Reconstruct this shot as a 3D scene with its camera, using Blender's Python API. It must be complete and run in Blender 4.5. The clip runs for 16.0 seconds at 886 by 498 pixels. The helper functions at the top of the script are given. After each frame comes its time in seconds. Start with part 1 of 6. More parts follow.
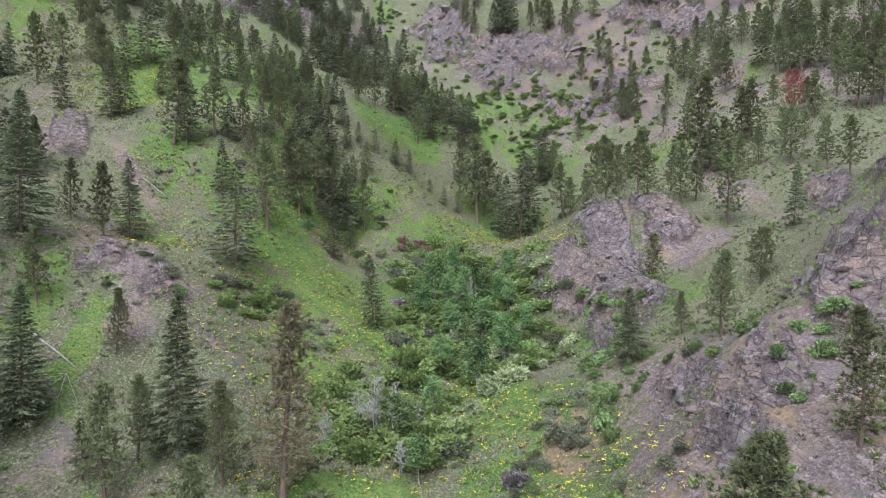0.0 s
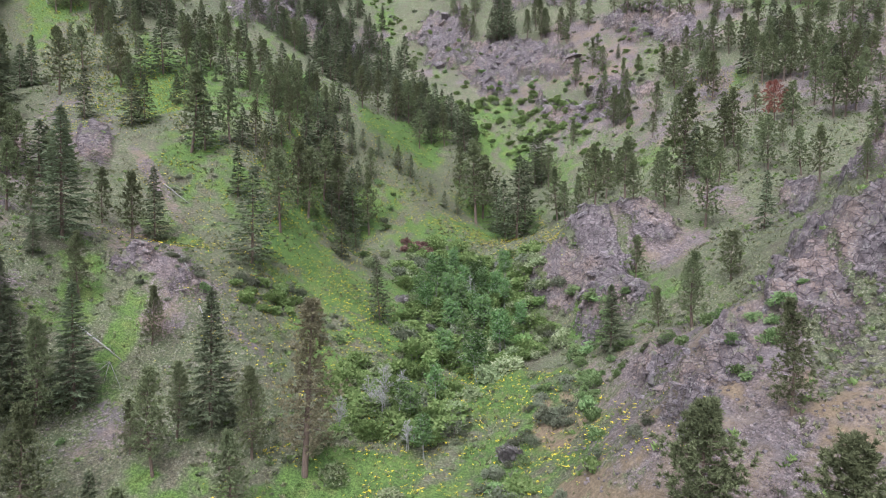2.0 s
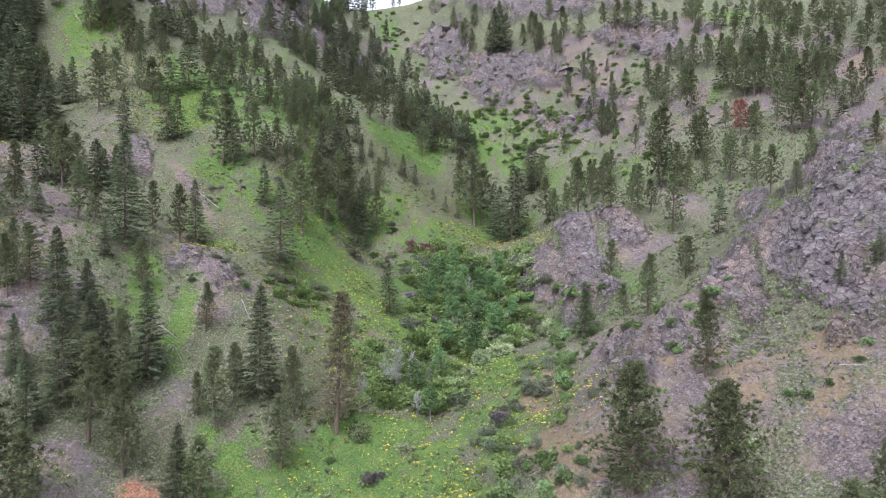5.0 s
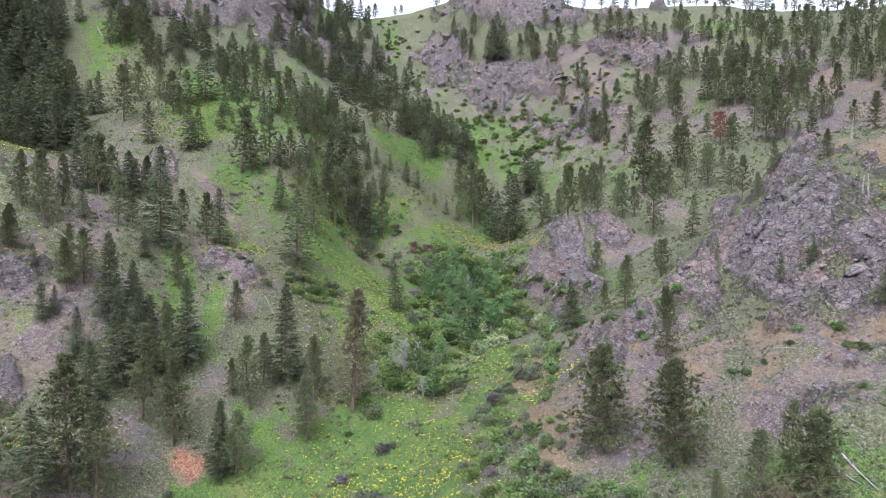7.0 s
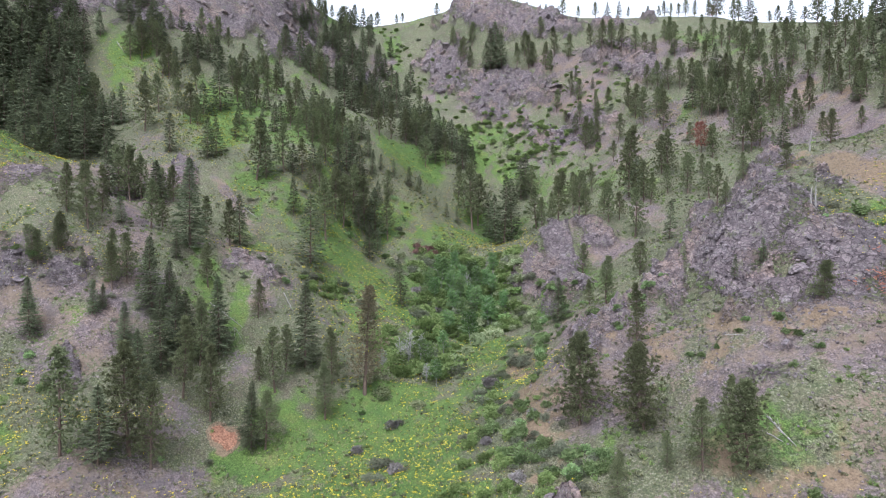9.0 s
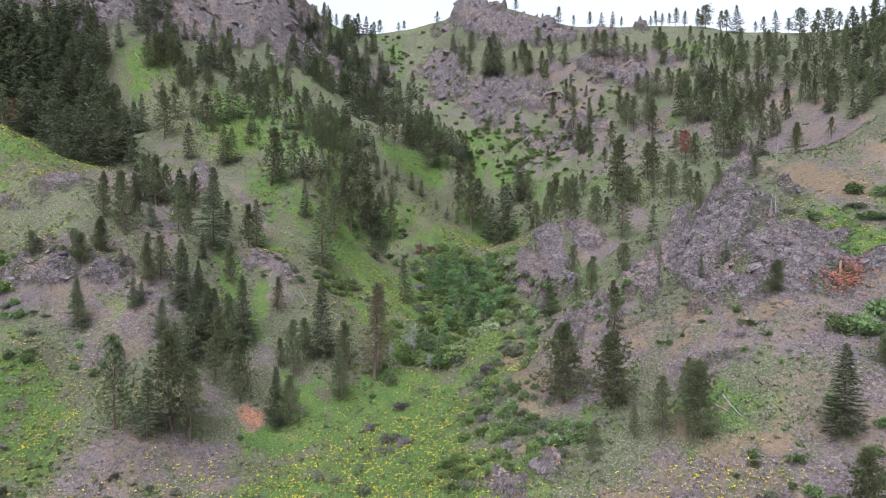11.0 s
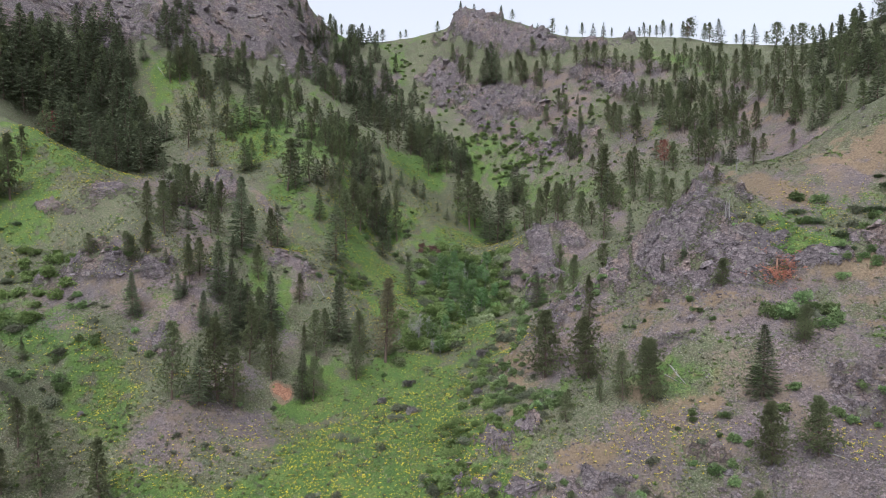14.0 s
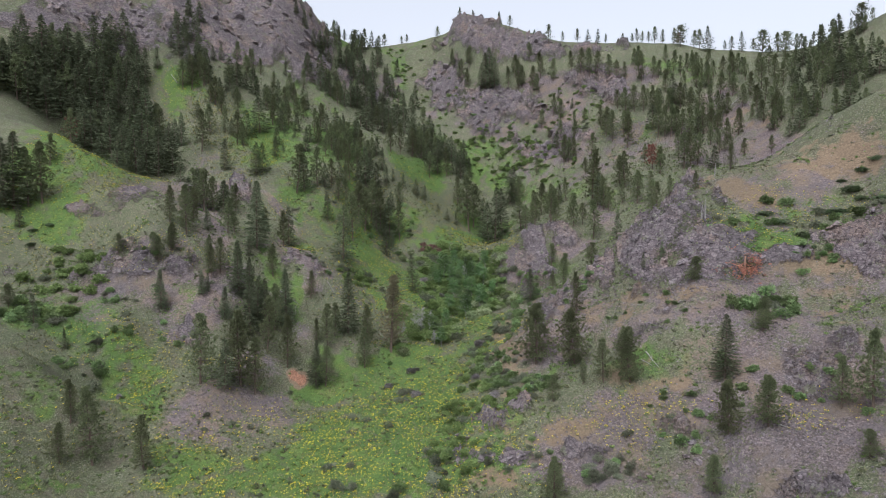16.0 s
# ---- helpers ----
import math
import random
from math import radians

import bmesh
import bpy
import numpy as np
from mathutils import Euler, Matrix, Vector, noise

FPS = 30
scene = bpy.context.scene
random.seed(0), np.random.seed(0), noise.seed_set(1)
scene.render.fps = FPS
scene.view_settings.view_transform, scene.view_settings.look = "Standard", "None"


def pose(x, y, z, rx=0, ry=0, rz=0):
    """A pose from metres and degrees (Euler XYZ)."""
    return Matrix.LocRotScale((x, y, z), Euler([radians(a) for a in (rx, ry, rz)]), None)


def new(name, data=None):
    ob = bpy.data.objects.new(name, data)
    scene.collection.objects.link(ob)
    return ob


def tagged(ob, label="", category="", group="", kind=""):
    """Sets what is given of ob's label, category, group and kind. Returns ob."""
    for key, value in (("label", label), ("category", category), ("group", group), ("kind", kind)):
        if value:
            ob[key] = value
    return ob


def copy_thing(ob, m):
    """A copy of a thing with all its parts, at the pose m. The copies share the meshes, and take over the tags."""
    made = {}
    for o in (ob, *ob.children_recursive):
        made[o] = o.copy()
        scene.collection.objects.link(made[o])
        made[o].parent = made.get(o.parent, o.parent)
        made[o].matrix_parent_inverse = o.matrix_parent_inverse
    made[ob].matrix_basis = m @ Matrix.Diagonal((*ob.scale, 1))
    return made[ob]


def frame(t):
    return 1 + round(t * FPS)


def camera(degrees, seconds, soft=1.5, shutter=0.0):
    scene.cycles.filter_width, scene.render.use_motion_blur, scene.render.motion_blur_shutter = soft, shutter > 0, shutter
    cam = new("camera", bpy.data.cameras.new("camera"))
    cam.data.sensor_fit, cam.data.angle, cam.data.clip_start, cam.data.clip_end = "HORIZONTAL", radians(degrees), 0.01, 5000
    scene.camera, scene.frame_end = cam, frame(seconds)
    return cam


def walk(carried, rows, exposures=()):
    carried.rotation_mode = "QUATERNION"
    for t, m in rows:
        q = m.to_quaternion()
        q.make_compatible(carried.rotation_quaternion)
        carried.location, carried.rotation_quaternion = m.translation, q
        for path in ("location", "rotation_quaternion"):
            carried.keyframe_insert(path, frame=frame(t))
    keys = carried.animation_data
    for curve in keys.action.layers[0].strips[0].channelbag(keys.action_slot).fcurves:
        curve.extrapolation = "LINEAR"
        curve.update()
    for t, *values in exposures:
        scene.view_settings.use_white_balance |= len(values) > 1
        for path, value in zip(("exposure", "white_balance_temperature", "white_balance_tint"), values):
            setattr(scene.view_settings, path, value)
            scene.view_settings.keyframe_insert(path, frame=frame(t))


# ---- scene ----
cam = camera(73.0, 16.0, soft=1.0)
METRES, EYE, TILT, LEAN, TURN = 80.0, 0.0, -2.5, 0.0, 0.0
ROWS = [
    (0, 0.0000, 0.0000, 0.0000, 0.000, 0.000, -0.00),
    (0.5, -0.0008, -0.0182, 0.0005, -0.015, -0.008, 0.02),
    (1, -0.0013, -0.0388, 0.0011, -0.015, -0.023, 0.05),
    (1.5, -0.0019, -0.0620, 0.0019, -0.023, -0.031, 0.06),
    (2, -0.0025, -0.0869, 0.0028, -0.031, -0.046, 0.08),
    (2.5, -0.0031, -0.1137, 0.0038, -0.038, -0.069, 0.09),
    (3, -0.0037, -0.1418, 0.0051, -0.038, -0.100, 0.10),
    (3.5, -0.0045, -0.1711, 0.0065, -0.038, -0.115, 0.11),
    (4, -0.0058, -0.2013, 0.0077, -0.054, -0.138, 0.12),
    (6.5, -0.0110, -0.3611, 0.0140, -0.069, -0.223, 0.10),
    (7, -0.0121, -0.3946, 0.0152, -0.077, -0.230, 0.13),
    (7.5, -0.0130, -0.4283, 0.0166, -0.084, -0.246, 0.15),
    (8, -0.0138, -0.4621, 0.0180, -0.092, -0.269, 0.16),
    (8.5, -0.0147, -0.4960, 0.0193, -0.107, -0.276, 0.18),
    (9, -0.0156, -0.5298, 0.0204, -0.115, -0.292, 0.20),
    (11.5, -0.0200, -0.6974, 0.0256, -0.123, -0.353, 0.22),
    (12, -0.0209, -0.7309, 0.0267, -0.130, -0.384, 0.23),
    (12.5, -0.0218, -0.7644, 0.0279, -0.146, -0.422, 0.24),
    (13, -0.0225, -0.7979, 0.0286, -0.146, -0.461, 0.26),
    (13.5, -0.0232, -0.8312, 0.0297, -0.146, -0.499, 0.27),
    (14, -0.0240, -0.8647, 0.0304, -0.161, -0.537, 0.29),
    (14.5, -0.0247, -0.8981, 0.0315, -0.177, -0.583, 0.31),
    (15, -0.0255, -0.9315, 0.0324, -0.177, -0.622, 0.33),
    (15.5, -0.0262, -0.9648, 0.0333, -0.184, -0.683, 0.35),
    (16, -0.0270, -0.9983, 0.0342, -0.192, -0.722, 0.36),
]
walk(cam, [(t, pose(0, 0, EYE, TILT, LEAN, TURN) @ pose(METRES * x, METRES * y, METRES * z, 90 + pitch, roll, yaw)) for t, x, y, z, yaw, pitch, roll in ROWS], exposures=[(0, 0.05, 5760, 13.0), (4, 0.06, 5700, 13.5), (7, 0.04, 5640, 14.5), (10, -0.12, 5680, 14.0), (13, -0.43, 5800, 12.5), (16, -0.57, 5830, 12.0)])

# ---- overcast daylight ----
world = bpy.data.worlds.new("overcast_sky")
scene.world = world
world.use_nodes = True
wn, wl = world.node_tree.nodes, world.node_tree.links
sky = wn.new("ShaderNodeTexSky")
sky.sky_type = "NISHITA"
sky.sun_disc = False
sky.sun_elevation, sky.sun_rotation = radians(58), radians(200)
sky.air_density, sky.dust_density, sky.ozone_density = 1.0, 6.0, 1.0
grey = wn.new("ShaderNodeHueSaturation")
grey.inputs["Saturation"].default_value = 0.1
wl.new(sky.outputs["Color"], grey.inputs["Color"])
wl.new(grey.outputs["Color"], wn["Background"].inputs["Color"])
wn["Background"].inputs["Strength"].default_value = 0.42
sun = new("sun", bpy.data.lights.new("sun", "SUN"))
sun.data.energy, sun.data.angle, sun.data.color = 0.4, radians(25), (1.0, 0.97, 0.93)
sun.matrix_world = pose(0, 0, 300, 32, 0, -20)


# ---- materials ----
def nodes_of(name):
    m = bpy.data.materials.new(name)
    m.use_nodes = True
    nt = m.node_tree
    return m, nt.nodes, nt.links, nt.nodes["Principled BSDF"]


def noise_tex(n, l, vec, scale, detail=4.0, rough=0.6):
    t = n.new("ShaderNodeTexNoise")
    t.inputs["Scale"].default_value, t.inputs["Detail"].default_value, t.inputs["Roughness"].default_value = scale, detail, rough
    l.new(vec, t.inputs["Vector"])
    return t.outputs["Fac"]


def ramp(n, l, fac, stops):
    r = n.new("ShaderNodeValToRGB")
    while len(r.color_ramp.elements) < len(stops):
        r.color_ramp.elements.new(0.5)
    for e, (p, c) in zip(r.color_ramp.elements, stops):
        e.position, e.color = p, (*c, 1)
    l.new(fac, r.inputs["Fac"])
    return r.outputs["Color"]


def mix(n, l, fac, a, b, kind="MIX"):
    m = n.new("ShaderNodeMix")
    m.data_type, m.blend_type = "RGBA", kind
    for sock, v in ((m.inputs["Factor"], fac), (m.inputs["A"], a), (m.inputs["B"], b)):
        if isinstance(v, (int, float)):
            sock.default_value = v
        elif isinstance(v, tuple):
            sock.default_value = (*v, 1)
        else:
            l.new(v, sock)
    return m.outputs["Result"]


def maths(n, l, op, a, b=0.0, c=0.0):
    m = n.new("ShaderNodeMath")
    m.operation = op
    for sock, v in zip(m.inputs, (a, b, c)):
        if isinstance(v, (int, float)):
            sock.default_value = v
        else:
            l.new(v, sock)
    return m.outputs[0]


def edge(n, l, mask, wobble, lo=0.42, hi=0.58, amount=0.7, spread=2.2):
    """A cover's mask with a ragged border."""
    s = maths(n, l, "ADD", mask, maths(n, l, "MULTIPLY", maths(n, l, "SUBTRACT", wobble, 0.5), amount * spread))
    r = n.new("ShaderNodeMapRange")
    r.interpolation_type = "SMOOTHSTEP"
    l.new(s, r.inputs["Value"])
    r.inputs["From Min"].default_value, r.inputs["From Max"].default_value = lo, hi
    return r.outputs["Result"]


def attr(n, name):
    a = n.new("ShaderNodeAttribute")
    a.attribute_name = name
    return a.outputs["Fac"]


def bump(n, l, bsdf, height, strength, distance):
    b = n.new("ShaderNodeBump")
    b.inputs["Strength"].default_value, b.inputs["Distance"].default_value = strength, distance
    l.new(height, b.inputs["Height"])
    l.new(b.outputs["Normal"], bsdf.inputs["Normal"])


def shards(n, l, p, scale, stretch=(1.0, 1.0, 1.6), warp=0.35):
    """Broken pieces: a random tone for each, and how far its edge is."""
    w = n.new("ShaderNodeTexNoise")
    w.inputs["Scale"].default_value, w.inputs["Detail"].default_value = scale * 0.7, 2.0
    l.new(p, w.inputs["Vector"])
    bend = n.new("ShaderNodeVectorMath")
    bend.operation = "MULTIPLY_ADD"
    l.new(w.outputs["Color"], bend.inputs[0])
    bend.inputs[1].default_value = (warp / scale * 2,) * 3
    l.new(p, bend.inputs[2])
    size = n.new("ShaderNodeMapping")
    size.inputs["Scale"].default_value = stretch
    size.inputs["Rotation"].default_value = (0.25, -0.35, 0.5)
    l.new(bend.outputs[0], size.inputs["Vector"])
    out = []
    for feature, socket in (("F1", "Color"), ("DISTANCE_TO_EDGE", "Distance")):
        v = n.new("ShaderNodeTexVoronoi")
        v.feature = feature
        v.inputs["Scale"].default_value = scale
        l.new(size.outputs["Vector"], v.inputs["Vector"])
        out.append(v.outputs[socket])
    one = n.new("ShaderNodeSeparateColor")
    l.new(out[0], one.inputs["Color"])
    return one.outputs[0], out[1]


def tone(n, l, colour, fac, lo, hi, amount=1.0):
    """The colour made darker or lighter by fac, from lo to hi."""
    return mix(n, l, amount, colour, ramp(n, l, fac, [(0.0, (lo, lo, lo)), (1.0, (hi, hi * 0.99, hi * 0.98))]), "MULTIPLY")


def rock_colour(n, l, p):
    big, mid, fine = noise_tex(n, l, p, 0.12), noise_tex(n, l, p, 0.9, 8, 0.75), noise_tex(n, l, p, 5.0, 6, 0.75)
    c = ramp(n, l, mid, [(0.3, (0.088, 0.073, 0.079)), (0.5, (0.17, 0.142, 0.15)), (0.7, (0.262, 0.228, 0.23))])
    c = mix(n, l, maths(n, l, "MULTIPLY", edge(n, l, big, fine, 0.5, 0.64, 0.3), 0.65), c, (0.24, 0.178, 0.148))
    block, rim = shards(n, l, p, 0.75)
    chip, chip_rim = shards(n, l, p, 2.6)
    c = tone(n, l, c, block, 0.8, 1.16)
    c = tone(n, l, c, chip, 0.74, 1.26)
    # dark joints between blocks, painted strong to stand in for shadow under ledges
    c = mix(n, l, 0.8, c, ramp(n, l, rim, [(0.0, (0.28, 0.26, 0.27)), (0.06, (1, 1, 1))]), "MULTIPLY")
    c = mix(n, l, 0.4, c, ramp(n, l, chip_rim, [(0.0, (0.4, 0.39, 0.4)), (0.09, (1, 1, 1))]), "MULTIPLY")
    grown = noise_tex(n, l, p, 0.45, 5, 0.65)
    c = mix(n, l, maths(n, l, "MULTIPLY", edge(n, l, grown, fine, 0.58, 0.66, 0.25), 0.7), c, (0.135, 0.142, 0.08))
    pale = noise_tex(n, l, p, 1.7, 4, 0.7)
    c = mix(n, l, maths(n, l, "MULTIPLY", edge(n, l, pale, fine, 0.6, 0.7, 0.3), 0.55), c, (0.34, 0.325, 0.3))
    c = tone(n, l, c, fine, 0.4, 1.6, 0.85)
    h = maths(n, l, "ADD", mid, maths(n, l, "MULTIPLY", fine, 0.3))
    h = maths(n, l, "ADD", h, maths(n, l, "MULTIPLY", block, 0.65))
    return c, maths(n, l, "ADD", h, maths(n, l, "MULTIPLY", chip, 0.35))


def ground_material():
    m, n, l, b = nodes_of("hillside_ground")
    p = n.new("ShaderNodeNewGeometry").outputs["Position"]
    n1, n2, n3, n4 = noise_tex(n, l, p, 0.05), noise_tex(n, l, p, 0.35, 5), noise_tex(n, l, p, 2.2, 5, 0.7), noise_tex(n, l, p, 9.0, 4, 0.7)
    dry = ramp(n, l, n2, [(0.35, (0.112, 0.1, 0.07)), (0.5, (0.113, 0.12, 0.068)), (0.65, (0.096, 0.122, 0.05))])
    dry = mix(n, l, edge(n, l, n3, n4, 0.5, 0.7, 0.4), dry, (0.17, 0.16, 0.124))
    soil = ramp(n, l, n3, [(0.3, (0.11, 0.085, 0.072)), (0.7, (0.19, 0.155, 0.132))])
    dry = mix(n, l, maths(n, l, "MULTIPLY", edge(n, l, n2, n4, 0.52, 0.7, 0.5), 0.45), dry, soil)
    n5 = noise_tex(n, l, p, 4.2, 3, 0.65)
    speck = ramp(n, l, n5, [(0.32, (0.5, 0.5, 0.48)), (0.5, (0.95, 0.95, 0.95)), (0.66, (1.5, 1.48, 1.45))])
    dry = mix(n, l, 0.9, dry, ramp(n, l, n4, [(0.33, (0.42, 0.42, 0.4)), (0.5, (0.95, 0.95, 0.95)), (0.68, (1.3, 1.3, 1.28))]), "MULTIPLY")
    green = ramp(n, l, n2, [(0.35, (0.064, 0.112, 0.032)), (0.55, (0.093, 0.145, 0.039)), (0.7, (0.124, 0.147, 0.05))])
    green = mix(n, l, 0.9, green, ramp(n, l, n4, [(0.33, (0.45, 0.47, 0.45)), (0.67, (1.45, 1.42, 1.4))]), "MULTIPLY")
    scree = ramp(n, l, n3, [(0.25, (0.072, 0.055, 0.053)), (0.5, (0.14, 0.112, 0.111)), (0.75, (0.222, 0.19, 0.19))])
    stone, gap = shards(n, l, p, 3.2, (1, 1, 1))
    grit, grit_gap = shards(n, l, p, 8.0, (1, 1, 1))
    scree = tone(n, l, scree, stone, 0.76, 1.27)
    scree = tone(n, l, scree, grit, 0.6, 1.45)
    scree = mix(n, l, 0.45, scree, ramp(n, l, gap, [(0.0, (0.35, 0.34, 0.34)), (0.12, (1, 1, 1))]), "MULTIPLY")
    n6, n7 = noise_tex(n, l, p, 0.16, 5, 0.65), noise_tex(n, l, p, 0.24, 5, 0.65)
    scree = mix(n, l, maths(n, l, "MULTIPLY", edge(n, l, n6, n4, 0.46, 0.6, 0.25), 0.75), scree, ramp(n, l, n3, [(0.3, (0.145, 0.108, 0.076)), (0.7, (0.215, 0.165, 0.118))]))
    scree = mix(n, l, maths(n, l, "MULTIPLY", edge(n, l, n7, n4, 0.53, 0.63, 0.25), 0.55), scree, ramp(n, l, n4, [(0.35, (0.06, 0.052, 0.057)), (0.65, (0.165, 0.145, 0.152))]))
    clump = noise_tex(n, l, p, 0.85, 5, 0.7)
    c = mix(n, l, maths(n, l, "MULTIPLY", edge(n, l, clump, n4, 0.53, 0.63, 0.3), 0.5), dry, (0.062, 0.082, 0.038))
    c = mix(n, l, maths(n, l, "MULTIPLY", edge(n, l, n5, n2, 0.6, 0.68, 0.2), 0.45), c, (0.23, 0.215, 0.19))
    c = mix(n, l, edge(n, l, attr(n, "green"), n2, 0.28, 0.68, 0.9), c, green)
    c = mix(n, l, 0.95, c, speck, "MULTIPLY")
    c = mix(n, l, edge(n, l, attr(n, "scree"), n3, 0.35, 0.7, 0.9), c, scree)
    rust = ramp(n, l, n3, [(0.3, (0.135, 0.098, 0.066)), (0.7, (0.225, 0.168, 0.112))])
    rust = mix(n, l, edge(n, l, attr(n, "rust"), n3, 1.2, 1.3, 0.45), rust, ramp(n, l, n3, [(0.3, (0.2, 0.095, 0.06)), (0.7, (0.32, 0.175, 0.115))]))
    c = mix(n, l, edge(n, l, attr(n, "rust"), n2, 0.35, 0.7, 0.9), c, rust)
    c = mix(n, l, maths(n, l, "MULTIPLY", attr(n, "rust"), 0.8), c, mix(n, l, 1.0, c, speck, "MULTIPLY"))
    rc, rh = rock_colour(n, l, p)
    rk = edge(n, l, attr(n, "rock"), n3, 0.42, 0.58, 0.7)
    c = mix(n, l, rk, c, rc)
    c = mix(n, l, 1.0, c, ramp(n, l, n1, [(0.35, (0.8, 0.82, 0.8)), (0.65, (1.02, 1.0, 0.98))]), "MULTIPLY")
    l.new(c, b.inputs["Base Color"])
    b.inputs["Roughness"].default_value = 0.95
    b.inputs["Specular IOR Level"].default_value = 0.15
    h = maths(n, l, "ADD", maths(n, l, "ADD", maths(n, l, "MULTIPLY", n3, 0.4), maths(n, l, "MULTIPLY", n4, 0.3)), maths(n, l, "MULTIPLY", maths(n, l, "MULTIPLY", stone, attr(n, "scree")), 0.35))
    h = maths(n, l, "ADD", h, maths(n, l, "MULTIPLY", maths(n, l, "MULTIPLY", rh, rk), 1.2))
    bump(n, l, b, h, 0.9, 0.5)
    return m


def rock_material():
    m, n, l, b = nodes_of("weathered_rock")
    p = n.new("ShaderNodeNewGeometry").outputs["Position"]
    c, h = rock_colour(n, l, p)
    l.new(c, b.inputs["Base Color"])
    b.inputs["Roughness"].default_value = 0.92
    bump(n, l, b, h, 1.0, 0.6)
    return m


def leaf_material(name, dark, light, tint=0.25, through_light=0.0):
    """Foliage: each leaf or spray varies, and each plant as a whole."""
    m, n, l, b = nodes_of(name)
    geo = n.new("ShaderNodeNewGeometry")
    isl = geo.outputs["Random Per Island"]
    patch = noise_tex(n, l, geo.outputs["Position"], 0.28, 1)
    each = n.new("ShaderNodeObjectInfo").outputs["Random"]
    c = ramp(n, l, isl, [(0.0, dark), (1.0, light)])
    hsv = n.new("ShaderNodeHueSaturation")
    l.new(c, hsv.inputs["Color"])
    l.new(maths(n, l, "ADD", maths(n, l, "MULTIPLY", each, 0.03), 0.48), hsv.inputs["Hue"])
    tone = maths(n, l, "ADD", maths(n, l, "MULTIPLY", each, 2 * tint), 1 - tint)
    l.new(maths(n, l, "MULTIPLY", tone, maths(n, l, "ADD", maths(n, l, "MULTIPLY", patch, 0.9), 0.55)), hsv.inputs["Value"])
    l.new(hsv.outputs["Color"], b.inputs["Base Color"])
    b.inputs["Roughness"].default_value = 0.85
    b.inputs["Specular IOR Level"].default_value = 0.08
    glow = n.new("ShaderNodeBsdfTranslucent")
    l.new(hsv.outputs["Color"], glow.inputs["Color"])
    both = n.new("ShaderNodeMixShader")
    both.inputs["Fac"].default_value = 0.35
    l.new(b.outputs[0], both.inputs[1])
    l.new(glow.outputs[0], both.inputs[2])
    l.new(both.outputs[0], n["Material Output"].inputs["Surface"])
    return m


def bark_material(name, a, c2, scale=6.0):
    m, n, l, b = nodes_of(name)
    p = n.new("ShaderNodeTexCoord").outputs["Object"]
    s = n.new("ShaderNodeMapping")
    s.inputs["Scale"].default_value = (1, 1, 0.2)
    l.new(p, s.inputs["Vector"])
    f = noise_tex(n, l, s.outputs["Vector"], scale, 5, 0.7)
    l.new(ramp(n, l, f, [(0.3, a), (0.7, c2)]), b.inputs["Base Color"])
    b.inputs["Roughness"].default_value = 0.9
    bump(n, l, b, f, 0.6, 0.05)
    return m


GROUND = ground_material()
ROCK = rock_material()
FIR = leaf_material("fir_needles", (0.068, 0.083, 0.049), (0.148, 0.168, 0.096))
PINE = leaf_material("pine_needles", (0.09, 0.104, 0.053), (0.186, 0.206, 0.106))
TAN_PINE = leaf_material("browning_pine_needles", (0.14, 0.122, 0.075), (0.25, 0.225, 0.135))
RED_NEEDLES = leaf_material("dead_red_needles", (0.18, 0.073, 0.054), (0.32, 0.14, 0.102))
SHRUB = leaf_material("shrub_leaves", (0.108, 0.182, 0.055), (0.255, 0.35, 0.13), 0.3)
SLOPE_SHRUB = leaf_material("dull_shrub_leaves", (0.085, 0.135, 0.05), (0.2, 0.265, 0.115), 0.3)
SAGE = leaf_material("sage_leaves", (0.085, 0.095, 0.06), (0.19, 0.2, 0.135), 0.3)
JUNIPER = leaf_material("juniper_needles", (0.045, 0.066, 0.034), (0.115, 0.145, 0.07), 0.15)
WILLOW = leaf_material("willow_leaves", (0.135, 0.172, 0.08), (0.28, 0.325, 0.175), 0.2)
BARE_TWIG = leaf_material("leafless_twigs", (0.125, 0.11, 0.103), (0.25, 0.228, 0.215), 0.15)
ASPEN = leaf_material("aspen_leaves", (0.065, 0.118, 0.042), (0.14, 0.215, 0.08), 0.2)
BLOSSOM = leaf_material("pale_blossom", (0.1, 0.14, 0.05), (0.36, 0.38, 0.23), 0.25)
PETAL = leaf_material("yellow_petals", (0.6, 0.52, 0.03), (0.78, 0.7, 0.07), 0.06)
TUFT = leaf_material("bunchgrass", (0.13, 0.15, 0.07), (0.28, 0.285, 0.17), 0.2)
BARK = bark_material("conifer_bark", (0.05, 0.036, 0.028), (0.16, 0.11, 0.08))
PALE_BARK = bark_material("aspen_bark", (0.15, 0.145, 0.13), (0.33, 0.32, 0.29))
GREY_WOOD = bark_material("weathered_wood", (0.13, 0.12, 0.11), (0.33, 0.31, 0.28))
RED_BRUSH = leaf_material("russet_twigs", (0.12, 0.07, 0.055), (0.27, 0.17, 0.14), 0.2)
RED_WOOD = bark_material("split_red_wood", (0.2, 0.1, 0.065), (0.36, 0.22, 0.15))
TWIG = bark_material("grey_twigs", (0.09, 0.075, 0.06), (0.2, 0.175, 0.15))


